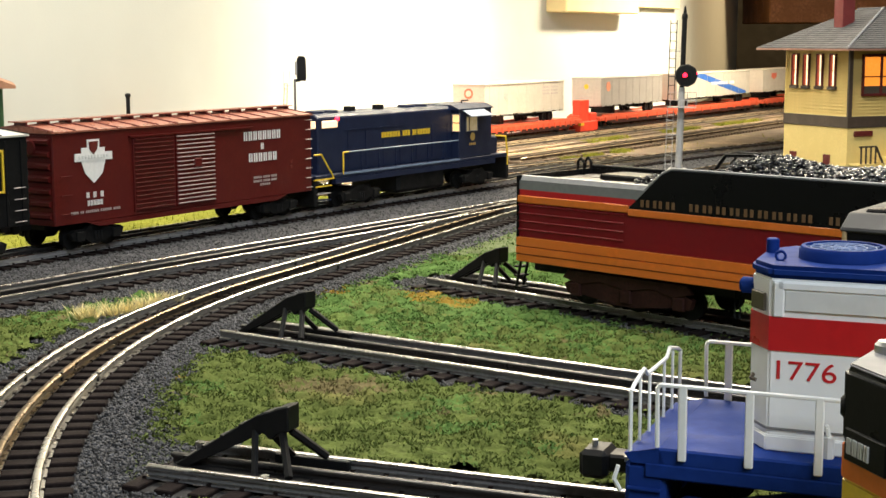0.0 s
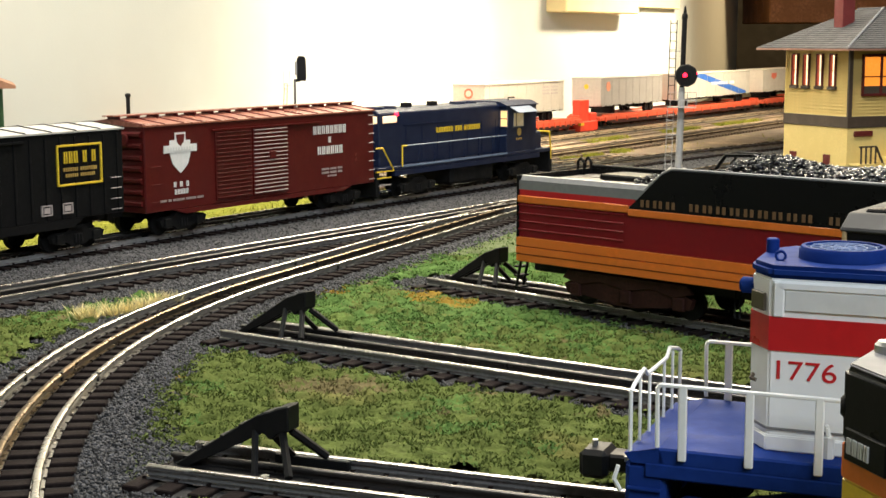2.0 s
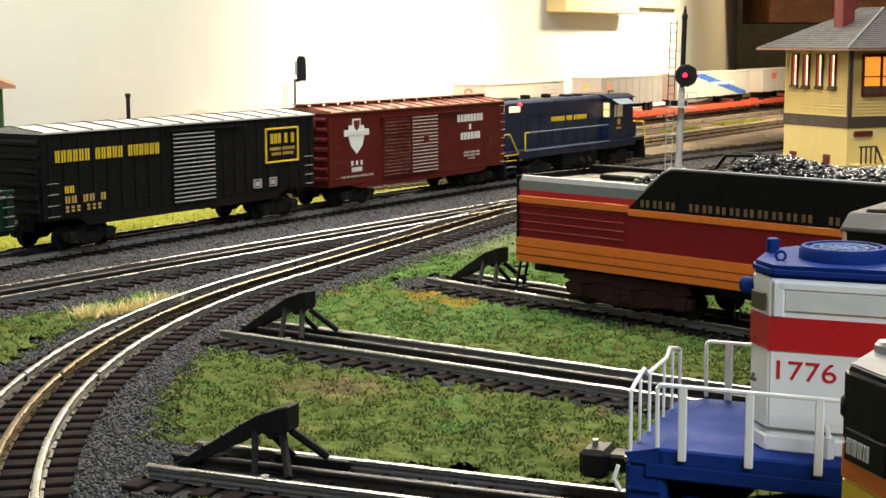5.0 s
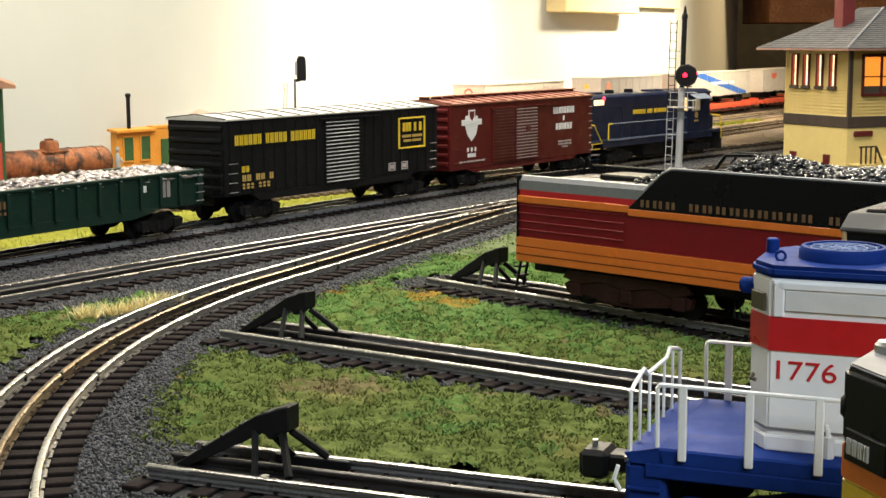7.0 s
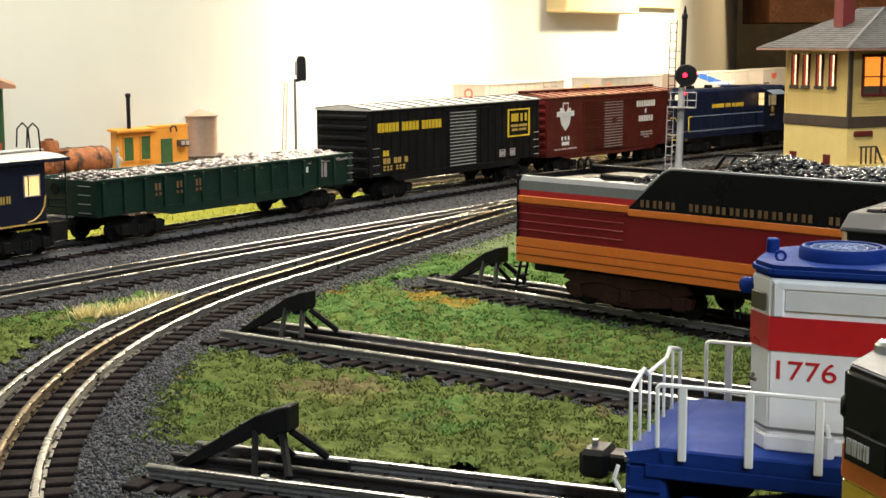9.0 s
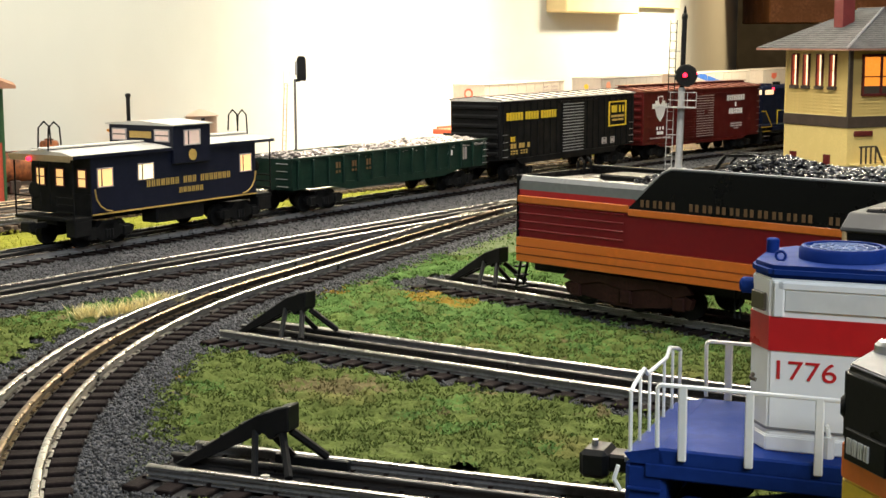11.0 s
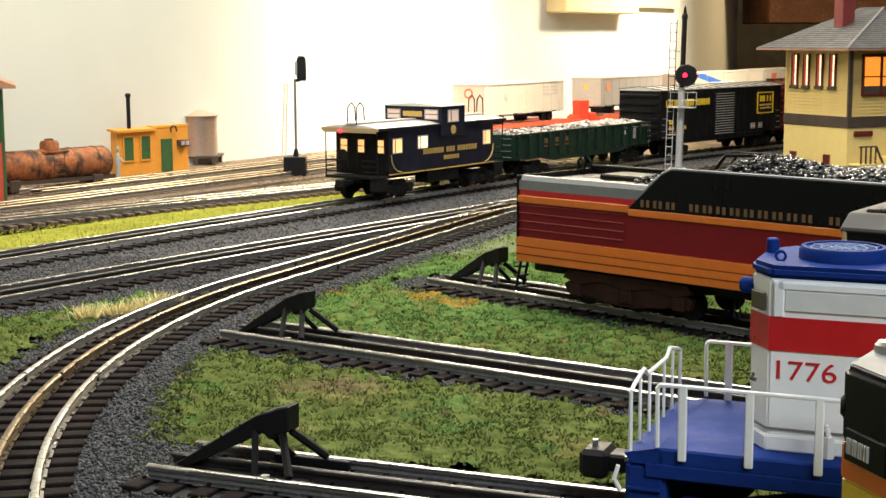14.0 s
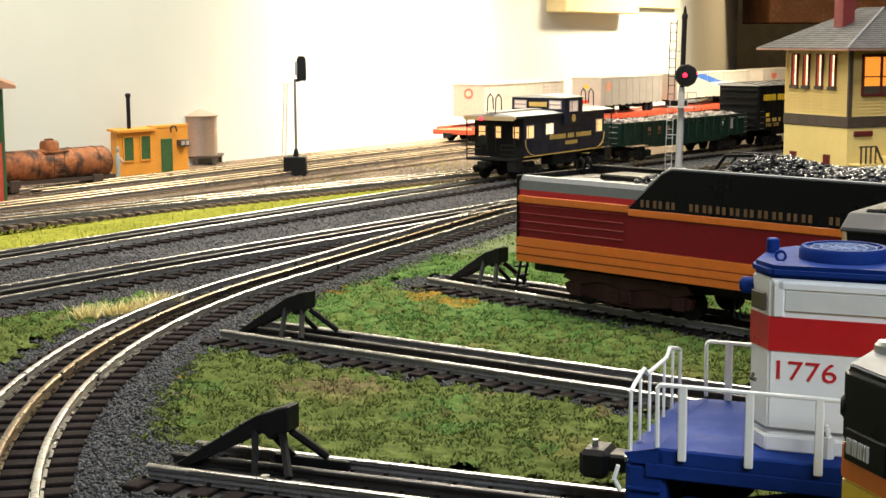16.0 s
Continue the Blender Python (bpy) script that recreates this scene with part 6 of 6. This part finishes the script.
flatcar(0.022, 0.366)
flatcar(0.432, 1.165)
flatcar(1.185, 1.75)
hitch = thing("trailer_hitch", on(F4, 0.401, 0, 0), "bright red raised trailer hitch between flatcars", "hitch")
part("post", box(-0.028, 0.004, -0.024, -0.010, 0.004, 0.0465, 0.001), shader("signal_red", (0.75, 0.05, 0.02), 0.5), hitch)
part("post", box(0.010, 0.031, -0.024, -0.012, 0.004, 0.0250, 0.001), bpy.data.materials["signal_red"], hitch)
part("base", box(-0.030, 0.034, -0.026, 0.026, -0.004, 0.0120, 0.001), bpy.data.materials["signal_red"], hitch)
part("yellow_pad", box(-0.034, -0.022, -0.029, -0.024, 0.0060, 0.0100), YELLOW, hitch)


def trailer(u0, u1, mat, decal, front):
    t = thing("semi_trailer", on(F4), "white semi-trailer loaded on a flatcar", "trailer", "trailers on flatcars")
    body = part("body", box(u0, u1, -0.027, 0.027, 0.0335, 0.0800, 0.0008), mat, t)
    part("top_rail", box(u0 - 0.0005, u1 + 0.0005, -0.0276, 0.0276, 0.0780, 0.0806, 0.0004), mat, body)
    part("lower_rail", box(u0, u1, -0.0276, -0.0262, 0.0335, 0.0352), STEEL, body)
    for i in range(9):
        x = u0 + (u1 - u0) * (i + 0.5) / 9
        part("panel_seam", box(x - 0.0005, x + 0.0005, -0.0274, -0.0262, 0.0355, 0.0778), mat, body)
    part("landing_gear", box(u0 + 0.055, u0 + 0.066, -0.020, 0.020, 0.0205, 0.0340, 0.0006), BLACK, t)
    w = wheel_mesh()
    part("wheel", w, BLACK, t).matrix_basis = pose(u1 - 0.060, -0.0220, 0.0268, 90)
    d = t.children[-1].data
    for x, y in ((u1 - 0.040, -0.0220), (u1 - 0.060, 0.0220), (u1 - 0.040, 0.0220)):
        ob = new("wheel", d)
        ob.parent = t
        ob.matrix_basis = pose(x, y, 0.0268, 90)
    part("bogie_frame", box(u1 - 0.075, u1 - 0.025, -0.016, 0.016, 0.0265, 0.0338), BLACK, t)
    part("chassis", box(u0 + 0.01, u1 - 0.01, -0.006, 0.006, 0.0300, 0.0338), BLACK, t)
    if decal == "ring":
        part("end_emblem", lathe([(0.0045, 0.0004), (0.0075, 0.0006), (0.0075, 0.0001), (0.0045, 0.0001)], 20, m=pose(u0 - 0.0001, 0, 0.0665, 0, -90)), PINK, body)
        part("emblem_center", lathe([(0.0046, 0.0001), (0.0046, 0.0009), (0.0001, 0.0010)], 20, m=pose(u0 - 0.0001, 0, 0.0665, 0, -90)), TRAILER, body)
        part("side_emblem", lathe([(0.0040, 0.0004), (0.0055, 0.0006), (0.0055, 0.0001), (0.0040, 0.0001)], 20, m=pose(u0 + 0.060, -0.0271, 0.0620, 90)), TRAILER_SILVER, body)
        for k, z in enumerate((0.0700, 0.0650, 0.0600)):
            bars((5, 5), u1 - 0.070, u1 - 0.020, z, z + 0.0026, -0.0272, OFFWHITE, body)
    elif decal == "disc":
        part("side_emblem", lathe([(0.0001, 0.0004), (0.0080, 0.0006), (0.0080, 0.0001)], 20, m=pose(u0 + 0.026, -0.0271, 0.0660, 90)), shader("pale_orange", (0.70, 0.28, 0.16), 0.5), body)
        part("end_emblem", lathe([(0.0001, 0.0004), (0.0042, 0.0006), (0.0042, 0.0001)], 16, m=pose(u0 - 0.0001, 0, 0.0660, 0, -90)), YELLOW, body)
    elif decal == "slash":
        part("blue_slash", prism([(u0 + 0.055, 0.0790), (u0 + 0.120, 0.0790), (u1 - 0.020, 0.0400), (u1 - 0.020, 0.0360), (u1 - 0.060, 0.0360)], -0.0273, -0.0265), SKY_BLUE, body, "blue diagonal stripe")
        bars((7, 2), u0 + 0.160, u0 + 0.280, 0.0560, 0.0620, -0.0277, WHITE, body)
    else:
        part("side_emblem", prism([(u0 + 0.050, 0.0720), (u0 + 0.080, 0.0720), (u0 + 0.080, 0.0640), (u0 + 0.065, 0.0590), (u0 + 0.050, 0.0640)], -0.0274, -0.0265), PINK, body)
        part("side_emblem", box(u0 + 0.170, u0 + 0.182, -0.0274, -0.0265, 0.0540, 0.0700), RED, body)
    return t


trailer(0.0701, 0.3116, TRAILER, "ring", 0)
trailer(0.4420, 0.6850, TRAILER_SILVER, "disc", 0)
trailer(0.7500, 1.1150, TRAILER, "slash", 0)
trailer(1.1900, 1.4400, TRAILER, "mark", 0)

def switch_motor(x, y, turn):
    t = thing("switch_motor", pose(x, y, -0.0062, 0, 0, turn), "small black switch motor beside the track", "switch motor", "switch motors")
    part("housing", box(-0.014, 0.014, -0.007, 0.007, 0, 0.0060, 0.0015), BLACK, t)
    part("cover", box(-0.009, 0.005, -0.005, 0.005, 0.0055, 0.0095, 0.0015), BLACK, t)
    part("linkage", rod((0, 0.006, 0.003), (0, 0.016, 0.003), 0.0010), STEEL, t)


switch_motor(0.2080, 1.6400, 52)

# ---- room trim ----
so = bmesh.new()
box(0.33, 0.62, -0.040, 0.0, 0.189, 0.40, 0.002, so)
box(0.60, 0.872, -0.012, 0.0, 0.203, 0.40, 0.001, so)
so = part("soffit", so, CREAM)
so.matrix_basis = wm
tagged(so, "cream boxed soffit over the backdrop wall", "soffit", kind="structure")
be = part("wooden_beam", box(0.97, 4.0, 4.4, 4.8, 0.19, 0.36, 0.003), WOOD)
tagged(be, "brown wooden beam in the dark end of the room", "beam", kind="structure")
be2 = part("wooden_shelf", box(0.9, 4.0, 4.2, 5.2, 0.36, 0.42, 0.003), WOOD)
tagged(be2, "brown wooden shelf above the beam", "shelf", kind="structure")

# ---- ballast, grass and loose scenery ----
rng = np.random.default_rng(11)


def value_noise(p, cell, seed):
    """Smooth random heights in 0..1 over the plan, one random value for each cell corner."""
    r = np.random.default_rng(seed).random((512, 512))
    u = p / cell
    k = np.floor(u).astype(int)
    f = u - k
    f = f * f * (3 - 2 * f)
    a, b = r[k[:, 0] % 512, k[:, 1] % 512], r[(k[:, 0] + 1) % 512, k[:, 1] % 512]
    c, d = r[k[:, 0] % 512, (k[:, 1] + 1) % 512], r[(k[:, 0] + 1) % 512, (k[:, 1] + 1) % 512]
    return (a * (1 - f[:, 0]) + b * f[:, 0]) * (1 - f[:, 1]) + (c * (1 - f[:, 0]) + d * f[:, 0]) * f[:, 1]


def turf_height(p):
    """Uneven height of the foam turf: broad swells, clumps and crumbs."""
    return GROUND + 0.0004 + 0.0012 * value_noise(p, 0.022, 1) + 0.0032 * value_noise(p, 0.0064, 2) ** 1.5 + 0.0012 * value_noise(p, 0.0026, 3)


def turf_kind(p, seed):
    """Tone of the turf: 0 olive, 1 bright green, 2 ochre, 3 worn brown."""
    r = np.random.default_rng(seed)
    rag = 0.55 * value_noise(p, 0.004, 7) + 0.45 * r.random(len(p))
    out = np.zeros(len(p), int)
    tone = value_noise(p, 0.035, 4) + 0.6 * value_noise(p, 0.010, 5) + 0.3 * (r.random(len(p)) - 0.5)
    out[(p[:, 1] > 0.60 + 0.26 * rag + 0.5 * np.clip(-0.08 - p[:, 0], 0, 1)) & (tone > 0.45)] = 1
    out[(p[:, 1] <= 0.72) & (tone > 1.30)] = 1
    out[np.hypot((p[:, 0] + 0.046) * 0.6, p[:, 1] - 0.622) < 0.024 * rag] = 3
    out[(value_noise(p, 0.016, 6) > 0.90) & (rag > 0.5)] = 3
    for x, y, w in ((-0.010, 0.850, 0.022), (0.008, 0.832, 0.020), (-0.068, 0.865, 0.020), (-0.120, 0.645, 0.007), (-0.022, 0.870, 0.009)):
        out[np.hypot(p[:, 0] - x, (p[:, 1] - y) * 0.8) < w * rag] = 2
    return out


LINES = {"main": main_line, "middle": middle_line, "curve": curve_line, "second": straight(-0.2, 1.3766, 47.0, -0.55, 0.62),
         "third": straight(0.0, 1.91, 57.3, -1.0, 2.4), "fourth": straight(0.0, 2.06, 57.5, -0.75, 2.4),
         "a": straight(*A, -0.112, 0.42), "b": straight(*B, -0.190, 0.42), "c": straight(*C, -0.140, 0.42), "near": straight(*NEAR, -0.06, 0.30)}


def signed(points, line):
    """Distance of each point from the line, positive on its left."""
    l = np.array([(p.x, p.y) for p in line])
    best = np.full(len(points), 9.0)
    sign = np.ones(len(points))
    for a, b in zip(l[:-1], l[1:]):
        ab = b - a
        k = np.clip(((points - a) @ ab) / (ab @ ab), 0, 1)
        d = points - a - k[:, None] * ab
        r = np.hypot(d[:, 0], d[:, 1])
        near = r < best
        best = np.where(near, r, best)
        sign = np.where(near, np.where(ab[0] * d[:, 1] - ab[1] * d[:, 0] > 0, 1, -1), sign)
    return best * sign


def coarse(line, n=40):
    step = max(1, len(line) // n)
    return line[:-1:step] + [line[-1]]


def zones(p):
    """Which ground cover lies at each point: 0 none, 1 ballast, 2 grass, 3 yellow-green strip, 4 dirt."""
    s = {k: signed(p, coarse(v)) for k, v in LINES.items()}
    out = np.full(len(p), 2)
    wob = 0.007 * (np.random.default_rng(5).random(len(p)) - 0.5) + 0.004 * np.sin(p[:, 0] * 190) * np.sin(p[:, 1] * 230 + 1) + 0.003 * np.sin(p[:, 0] * 410 + p[:, 1] * 300)
    out[(s["main"] < 0) & (s["middle"] > -0.050 + wob)] = 1
    out[np.abs(s["curve"]) < 0.039 + wob * 1.3] = 1
    mixed = 0.020 * np.random.default_rng(6).random(len(p))
    out[(s["curve"] < 0) & (s["curve"] > -0.036 - mixed - 0.10 * np.clip(0.62 - p[:, 1], 0, 0.3) + wob)] = 1
    for k in "abc":
        out[np.abs(s[k]) < 0.031 + wob] = 1
    out[np.abs(s["near"]) < 0.045] = 1
    out[(np.abs(s["curve"]) < 0.11) & (s["curve"] > 0) & (s["middle"] > -0.115) & (p[:, 1] > 0.86)] = 1
    back = s["main"] > 0
    out[back & (s["main"] < 0.030 + wob)] = 1
    out[back & (s["main"] >= 0.030 + wob)] = 3
    out[back & (s["second"] > -0.030 + wob)] = 4
    return out, s


def scatter(x0, x1, y0, y1, n):
    return np.c_[rng.uniform(x0, x1, n), rng.uniform(y0, y1, n)]


def visible(p, margin=0.03):
    return (np.abs(p[:, 0]) < p[:, 1] * 0.302 + margin)


p = np.vstack([scatter(-0.30, 0.34, 0.36, 0.80, 260000), scatter(-0.30, 0.34, 0.80, 1.02, 80000), scatter(-0.36, 0.40, 1.0, 1.45, 70000), scatter(0.0, 0.75, 1.45, 2.6, 60000)])
p = p[visible(p)]
z, s = zones(p)

tied = np.zeros(len(p), bool)
for k in ("main", "middle", "curve"):
    tied |= np.abs(s[k]) < 0.0265
for k, w_, u0 in (("a", A, -0.106), ("b", B, -0.184), ("c", C, -0.134)):
    along_ = (p[:, 0] - w_[0]) * math.cos(radians(w_[2])) + (p[:, 1] - w_[1]) * math.sin(radians(w_[2]))
    tied |= (np.abs(s[k]) < 0.0265) & (along_ > u0)
bal = p[(z == 1) & ~tied]
bal = bal[rng.random(len(bal)) < 0.95]
at = np.c_[bal, GROUND + 0.0012 + 0.0012 * rng.random(len(bal))]
st = lumps("ballast", at, 0.00068, STONE, None, 21, 0.8, 0.55)
tagged(st, "loose dark grey ballast stones along the tracks", "gravel", kind="stuff")

g = p[(z == 2)]
at = np.c_[g, turf_height(g) + 0.0001]
tones = turf_kind(g, 12)
TONES = (TURF, TURF_BRIGHT, TURF_OCHRE, TURF_BROWN)
nx, ny = 760, 780
gx, gy = np.meshgrid(np.linspace(-0.30, 0.34, nx), np.linspace(0.36, 1.02, ny))
gp_ = np.c_[gx.ravel(), gy.ravel()]
seen_ = np.flatnonzero(visible(gp_))
gz = np.zeros(nx * ny, int)
gz[seen_] = zones(gp_[seen_])[0]
grass = (gz == 2).reshape(ny, nx)
idx = np.arange(nx * ny).reshape(ny, nx)
quad = np.stack([idx[:-1, :-1], idx[:-1, 1:], idx[1:, 1:], idx[1:, :-1]], -1)
keep = grass[:-1, :-1] & grass[:-1, 1:] & grass[1:, 1:] & grass[1:, :-1]
used, back_ = np.unique(quad[keep].ravel(), return_inverse=True)
rough_ = turf_height(gp_[used]) + rng.normal(0, 0.00024, len(used))
jig_ = gp_[used] + rng.normal(0, 0.00018, (len(used), 2))
tb = bulk("turf_mat", np.c_[jig_, rough_], back_, 4, TURF)
for extra in TONES[1:]:
    tb.data.materials.append(extra)
tb.data.polygons.foreach_set("material_index", turf_kind(gp_[used], 13)[back_.reshape(-1, 4)[:, 0]].astype(np.int32))
tagged(tb, "olive green foam turf mat between the spurs", "grass", kind="stuff")
def blades(name, at, height, width, lean, mat, seed, label, category="grass"):
    r = np.random.default_rng(seed)
    n = len(at)
    a = r.uniform(0, 2 * np.pi, n)
    h = height * r.uniform(0.6, 1.25, n)
    l = lean * r.uniform(0.2, 1.0, n) * h
    b = r.uniform(0, 2 * np.pi, n)
    w = np.c_[np.cos(a), np.sin(a), 0 * a] * width
    top = at + np.c_[np.cos(b) * l, np.sin(b) * l, h]
    v = np.stack([at - w, at + w, top], 1).reshape(-1, 3)
    ob = bulk(name, v, np.arange(3 * n), 3, mat)
    return tagged(ob, label, category, kind="stuff")


thick = value_noise(g, 0.0050, 9) + 0.5 * rng.random(len(g)) > 0.74
for k, lab in enumerate(("olive green ground-foam turf between the spurs", "bright green ground-foam turf behind the spurs", "ochre patches of dry ground foam", "brown worn patches in the ground foam")):
    mask = (tones == k) & thick
    blades("turf", at[mask] - (0, 0, 0.0003), 0.0014, 0.00055, 1.2, TONES[k], 31 + k, lab)


y3 = np.vstack([scatter(-0.46, 0.30, 0.95, 1.95, 130000)])
y3 = y3[visible(y3, 0.02)]
zz, ss = zones(y3)
m3 = zz == 3
m3 &= ss["main"] < 0.16
q = y3[m3]
ys = lumps("grass_strip_base", np.c_[q, np.full(len(q), GROUND + 0.0007)][::2], 0.0010, TURF_YELLOW, None, 43, 0.7)
tagged(ys, "yellow-green turf under the static grass", "grass", kind="stuff")
q = q[::7]
blades("grass_strip", np.c_[q, np.full(len(q), GROUND)], 0.0042, 0.0004, 0.45, TURF_YELLOW, 41, "yellow-green static grass strip beside the main track")
m4 = (zz == 4)
far_p = y3[m4]
pick = rng.random(len(far_p)) < 0.30
up_ = ((far_p[:, 0]) * -math.sin(radians(WD)) + (far_p[:, 1] - 2.2506) * math.cos(radians(WD)) > -0.225) * 0.0022
lm = lumps("dirt", np.c_[far_p[pick], GROUND + 0.0006 + up_[pick]], 0.0010, DIRT, None, 51, 0.6)
tagged(lm, "brown crumbly dirt between the far sidings", "dirt", kind="stuff")
weed = scatter(-0.40, 0.75, 1.25, 3.0, 26000)
weed = weed[visible(weed, 0.02)]
sec = signed(weed, LINES["second"])
thd = signed(weed, coarse(LINES["third"]))
ok = (sec > 0.032) & (thd < -0.03) & (np.sin(weed[:, 0] * 23 + weed[:, 1] * 15) > 0.1) & (rng.random(len(weed)) < np.where(weed[:, 0] > 0.15, 0.35, 1.0)) & (np.abs(signed(weed, coarse(LINES["main"]))) > 0.035)
w = weed[ok]
blades("weeds", np.c_[w, np.full(len(w), GROUND)], 0.0040, 0.0005, 0.5, TURF_YELLOW, 61, "sparse yellow-green weeds between the sidings")
# two yellow-green weed beds along the far sidings
for k, (xa, ya, xb, yb, wd, n) in enumerate(((0.205, 2.165, 0.600, 2.770, 0.012, 5200), (0.150, 1.850, 0.265, 2.030, 0.012, 2600))):
    f = rng.random(n)
    f = f[np.sin(f * 17 + 1.1 * k) + 0.5 * np.sin(f * 47) > -0.25]
    e = rng.normal(0, wd * 0.5, len(f))
    w = np.c_[xa + (xb - xa) * f - 0.83 * e, ya + (yb - ya) * f + 0.55 * e, np.full(len(f), GROUND)]
    blades("weeds", w, 0.0050, 0.0007, 0.6, TURF_YELLOW, 63 + k, "yellow-green weed bed along a far siding")
# dry tufts by the curve
tuft = []
for k in range(7):
    f = k / 6
    c = np.array([-0.196 + 0.040 * f + rng.normal(0, 0.002), 0.782 + 0.046 * f + rng.normal(0, 0.003)])
    tuft.append(np.c_[rng.normal(c[0], 0.0016, 130), rng.normal(c[1], 0.0016, 130), np.full(130, GROUND)])
blades("dry_grass_tufts", np.vstack(tuft), 0.0092, 0.00050, 1.15, STRAW, 71, "straw-coloured dry grass tufts beside the curve")


def sheet(name, line, half, z, mat, label, kind="structure", left=None):
    prof = [(-half, z), (-half + 0.004, z + 0.0016), ((left or half) - 0.004, z + 0.0016), ((left or half), z), ((left or half), z - 0.002), (-half, z - 0.002)]
    return tagged(sweep(name, line, 0, prof, mat), label, "ballast", kind=kind)


sheet("ballast_bed", main_line, 0.105, GROUND, BALLAST, "grey ballast bed under the main tracks", left=0.034)
sheet("ballast_bed", middle_line, 0.050, GROUND - 0.0002, BALLAST, "grey ballast bed under the inner track")
sheet("ballast_bed", curve_line, 0.046, GROUND - 0.0004, BALLAST, "grey ballast bed under the curve")
for w_ in (A, B, C):
    sheet("ballast_bed", straight(*w_, -0.114 if w_ is A else (-0.192 if w_ is B else -0.142), 0.42), 0.030, GROUND - 0.0005, BALLAST, "grey ballast bed under a spur")
strip = [way(-1.0 + 1.35 * i / 90)[0] for i in range(91)]
tagged(sweep("grass_strip_mat", strip, 0, [(0.033, GROUND - 0.001), (0.033, GROUND + 0.0007), (0.118, GROUND + 0.0012), (0.118, GROUND - 0.001)], TURF_YELLOW), "yellow-green turf mat beside the main track", "grass", kind="structure")
for ln in (main_line, middle_line, curve_line, straight(*A, -0.110, 0.42), straight(*B, -0.188, 0.42), straight(*C, -0.138, 0.42)):
    tagged(sweep("roadbed", ln, 0, [(-0.029, GROUND), (-0.027, GROUND + 0.0022), (0.027, GROUND + 0.0022), (0.029, GROUND)], ROADBED), "dark roadbed strip under the ties", "roadbed", kind="structure")
gp = box(-0.40, 0.45, 0.25, 1.30, GROUND - 0.004, GROUND + 0.0003)
tagged(part("turf_base", gp, shader("turf_base_green", (0.085, 0.115, 0.03), 0.95, 0, 0.4, 60, 1.0, 900)), "green turf base under the foam", "grass", kind="structure")
dp = box(-1.2, 1.9, -0.44, -0.095, GROUND - 0.004, GROUND + 0.0003)
db = part("dirt_base", dp, DIRT)
db.matrix_basis = wm
tagged(db, "brown dirt under the far sidings", "dirt", kind="structure")
db2 = part("dirt_base", box(-1.2, 3.0, -0.225, 0.0, GROUND - 0.004, -0.0058), DIRT)
db2.matrix_basis = wm
tagged(db2, "brown dirt along the wall", "dirt", kind="structure")

MASTER = [(0, -0.3575), (0.5, -0.3495), (1, -0.3272), (1.5, -0.2994), (2, -0.2698), (2.5, -0.2391), (3, -0.2066), (3.5, -0.1710), (4, -0.1347),
          (4.5, -0.0935), (5, -0.0500), (5.5, -0.0045), (6, 0.0421), (6.5, 0.0890), (7, 0.1345), (7.5, 0.1796), (8, 0.2255), (8.5, 0.2731), (9, 0.3237),
          (9.5, 0.3760), (10, 0.4298), (10.5, 0.4850), (11, 0.5418), (11.5, 0.6003), (12, 0.6590), (12.5, 0.7190), (13, 0.7795), (13.5, 0.8397), (14, 0.8999), (14.5, 0.9598), (15, 1.0188), (15.5, 1.0767), (16, 1.1351)]


def motions():
    for car, lead in CARS:
        rows = []
        for t, s in MASTER:
            p, a = way(s + lead, HW)
            rows.append((t, pose(p.x, p.y, 0, 0, 0, math.degrees(a))))
        walk(car, rows)
        turns = []
        for i in range(241):
            t = i / 15
            turns.append((t, float(np.interp(t, [r[0] for r in MASTER], [r[1] for r in MASTER])) / 0.0082))
        for wheel, a, s in ROLLING[car.name]:
            walk(wheel, [(t, pose(a, s * 0.0168, 0.0082) @ Matrix.Rotation(q, 4, "Y") @ pose(0, 0, 0, 90 * s)) for t, q in turns])


motions()
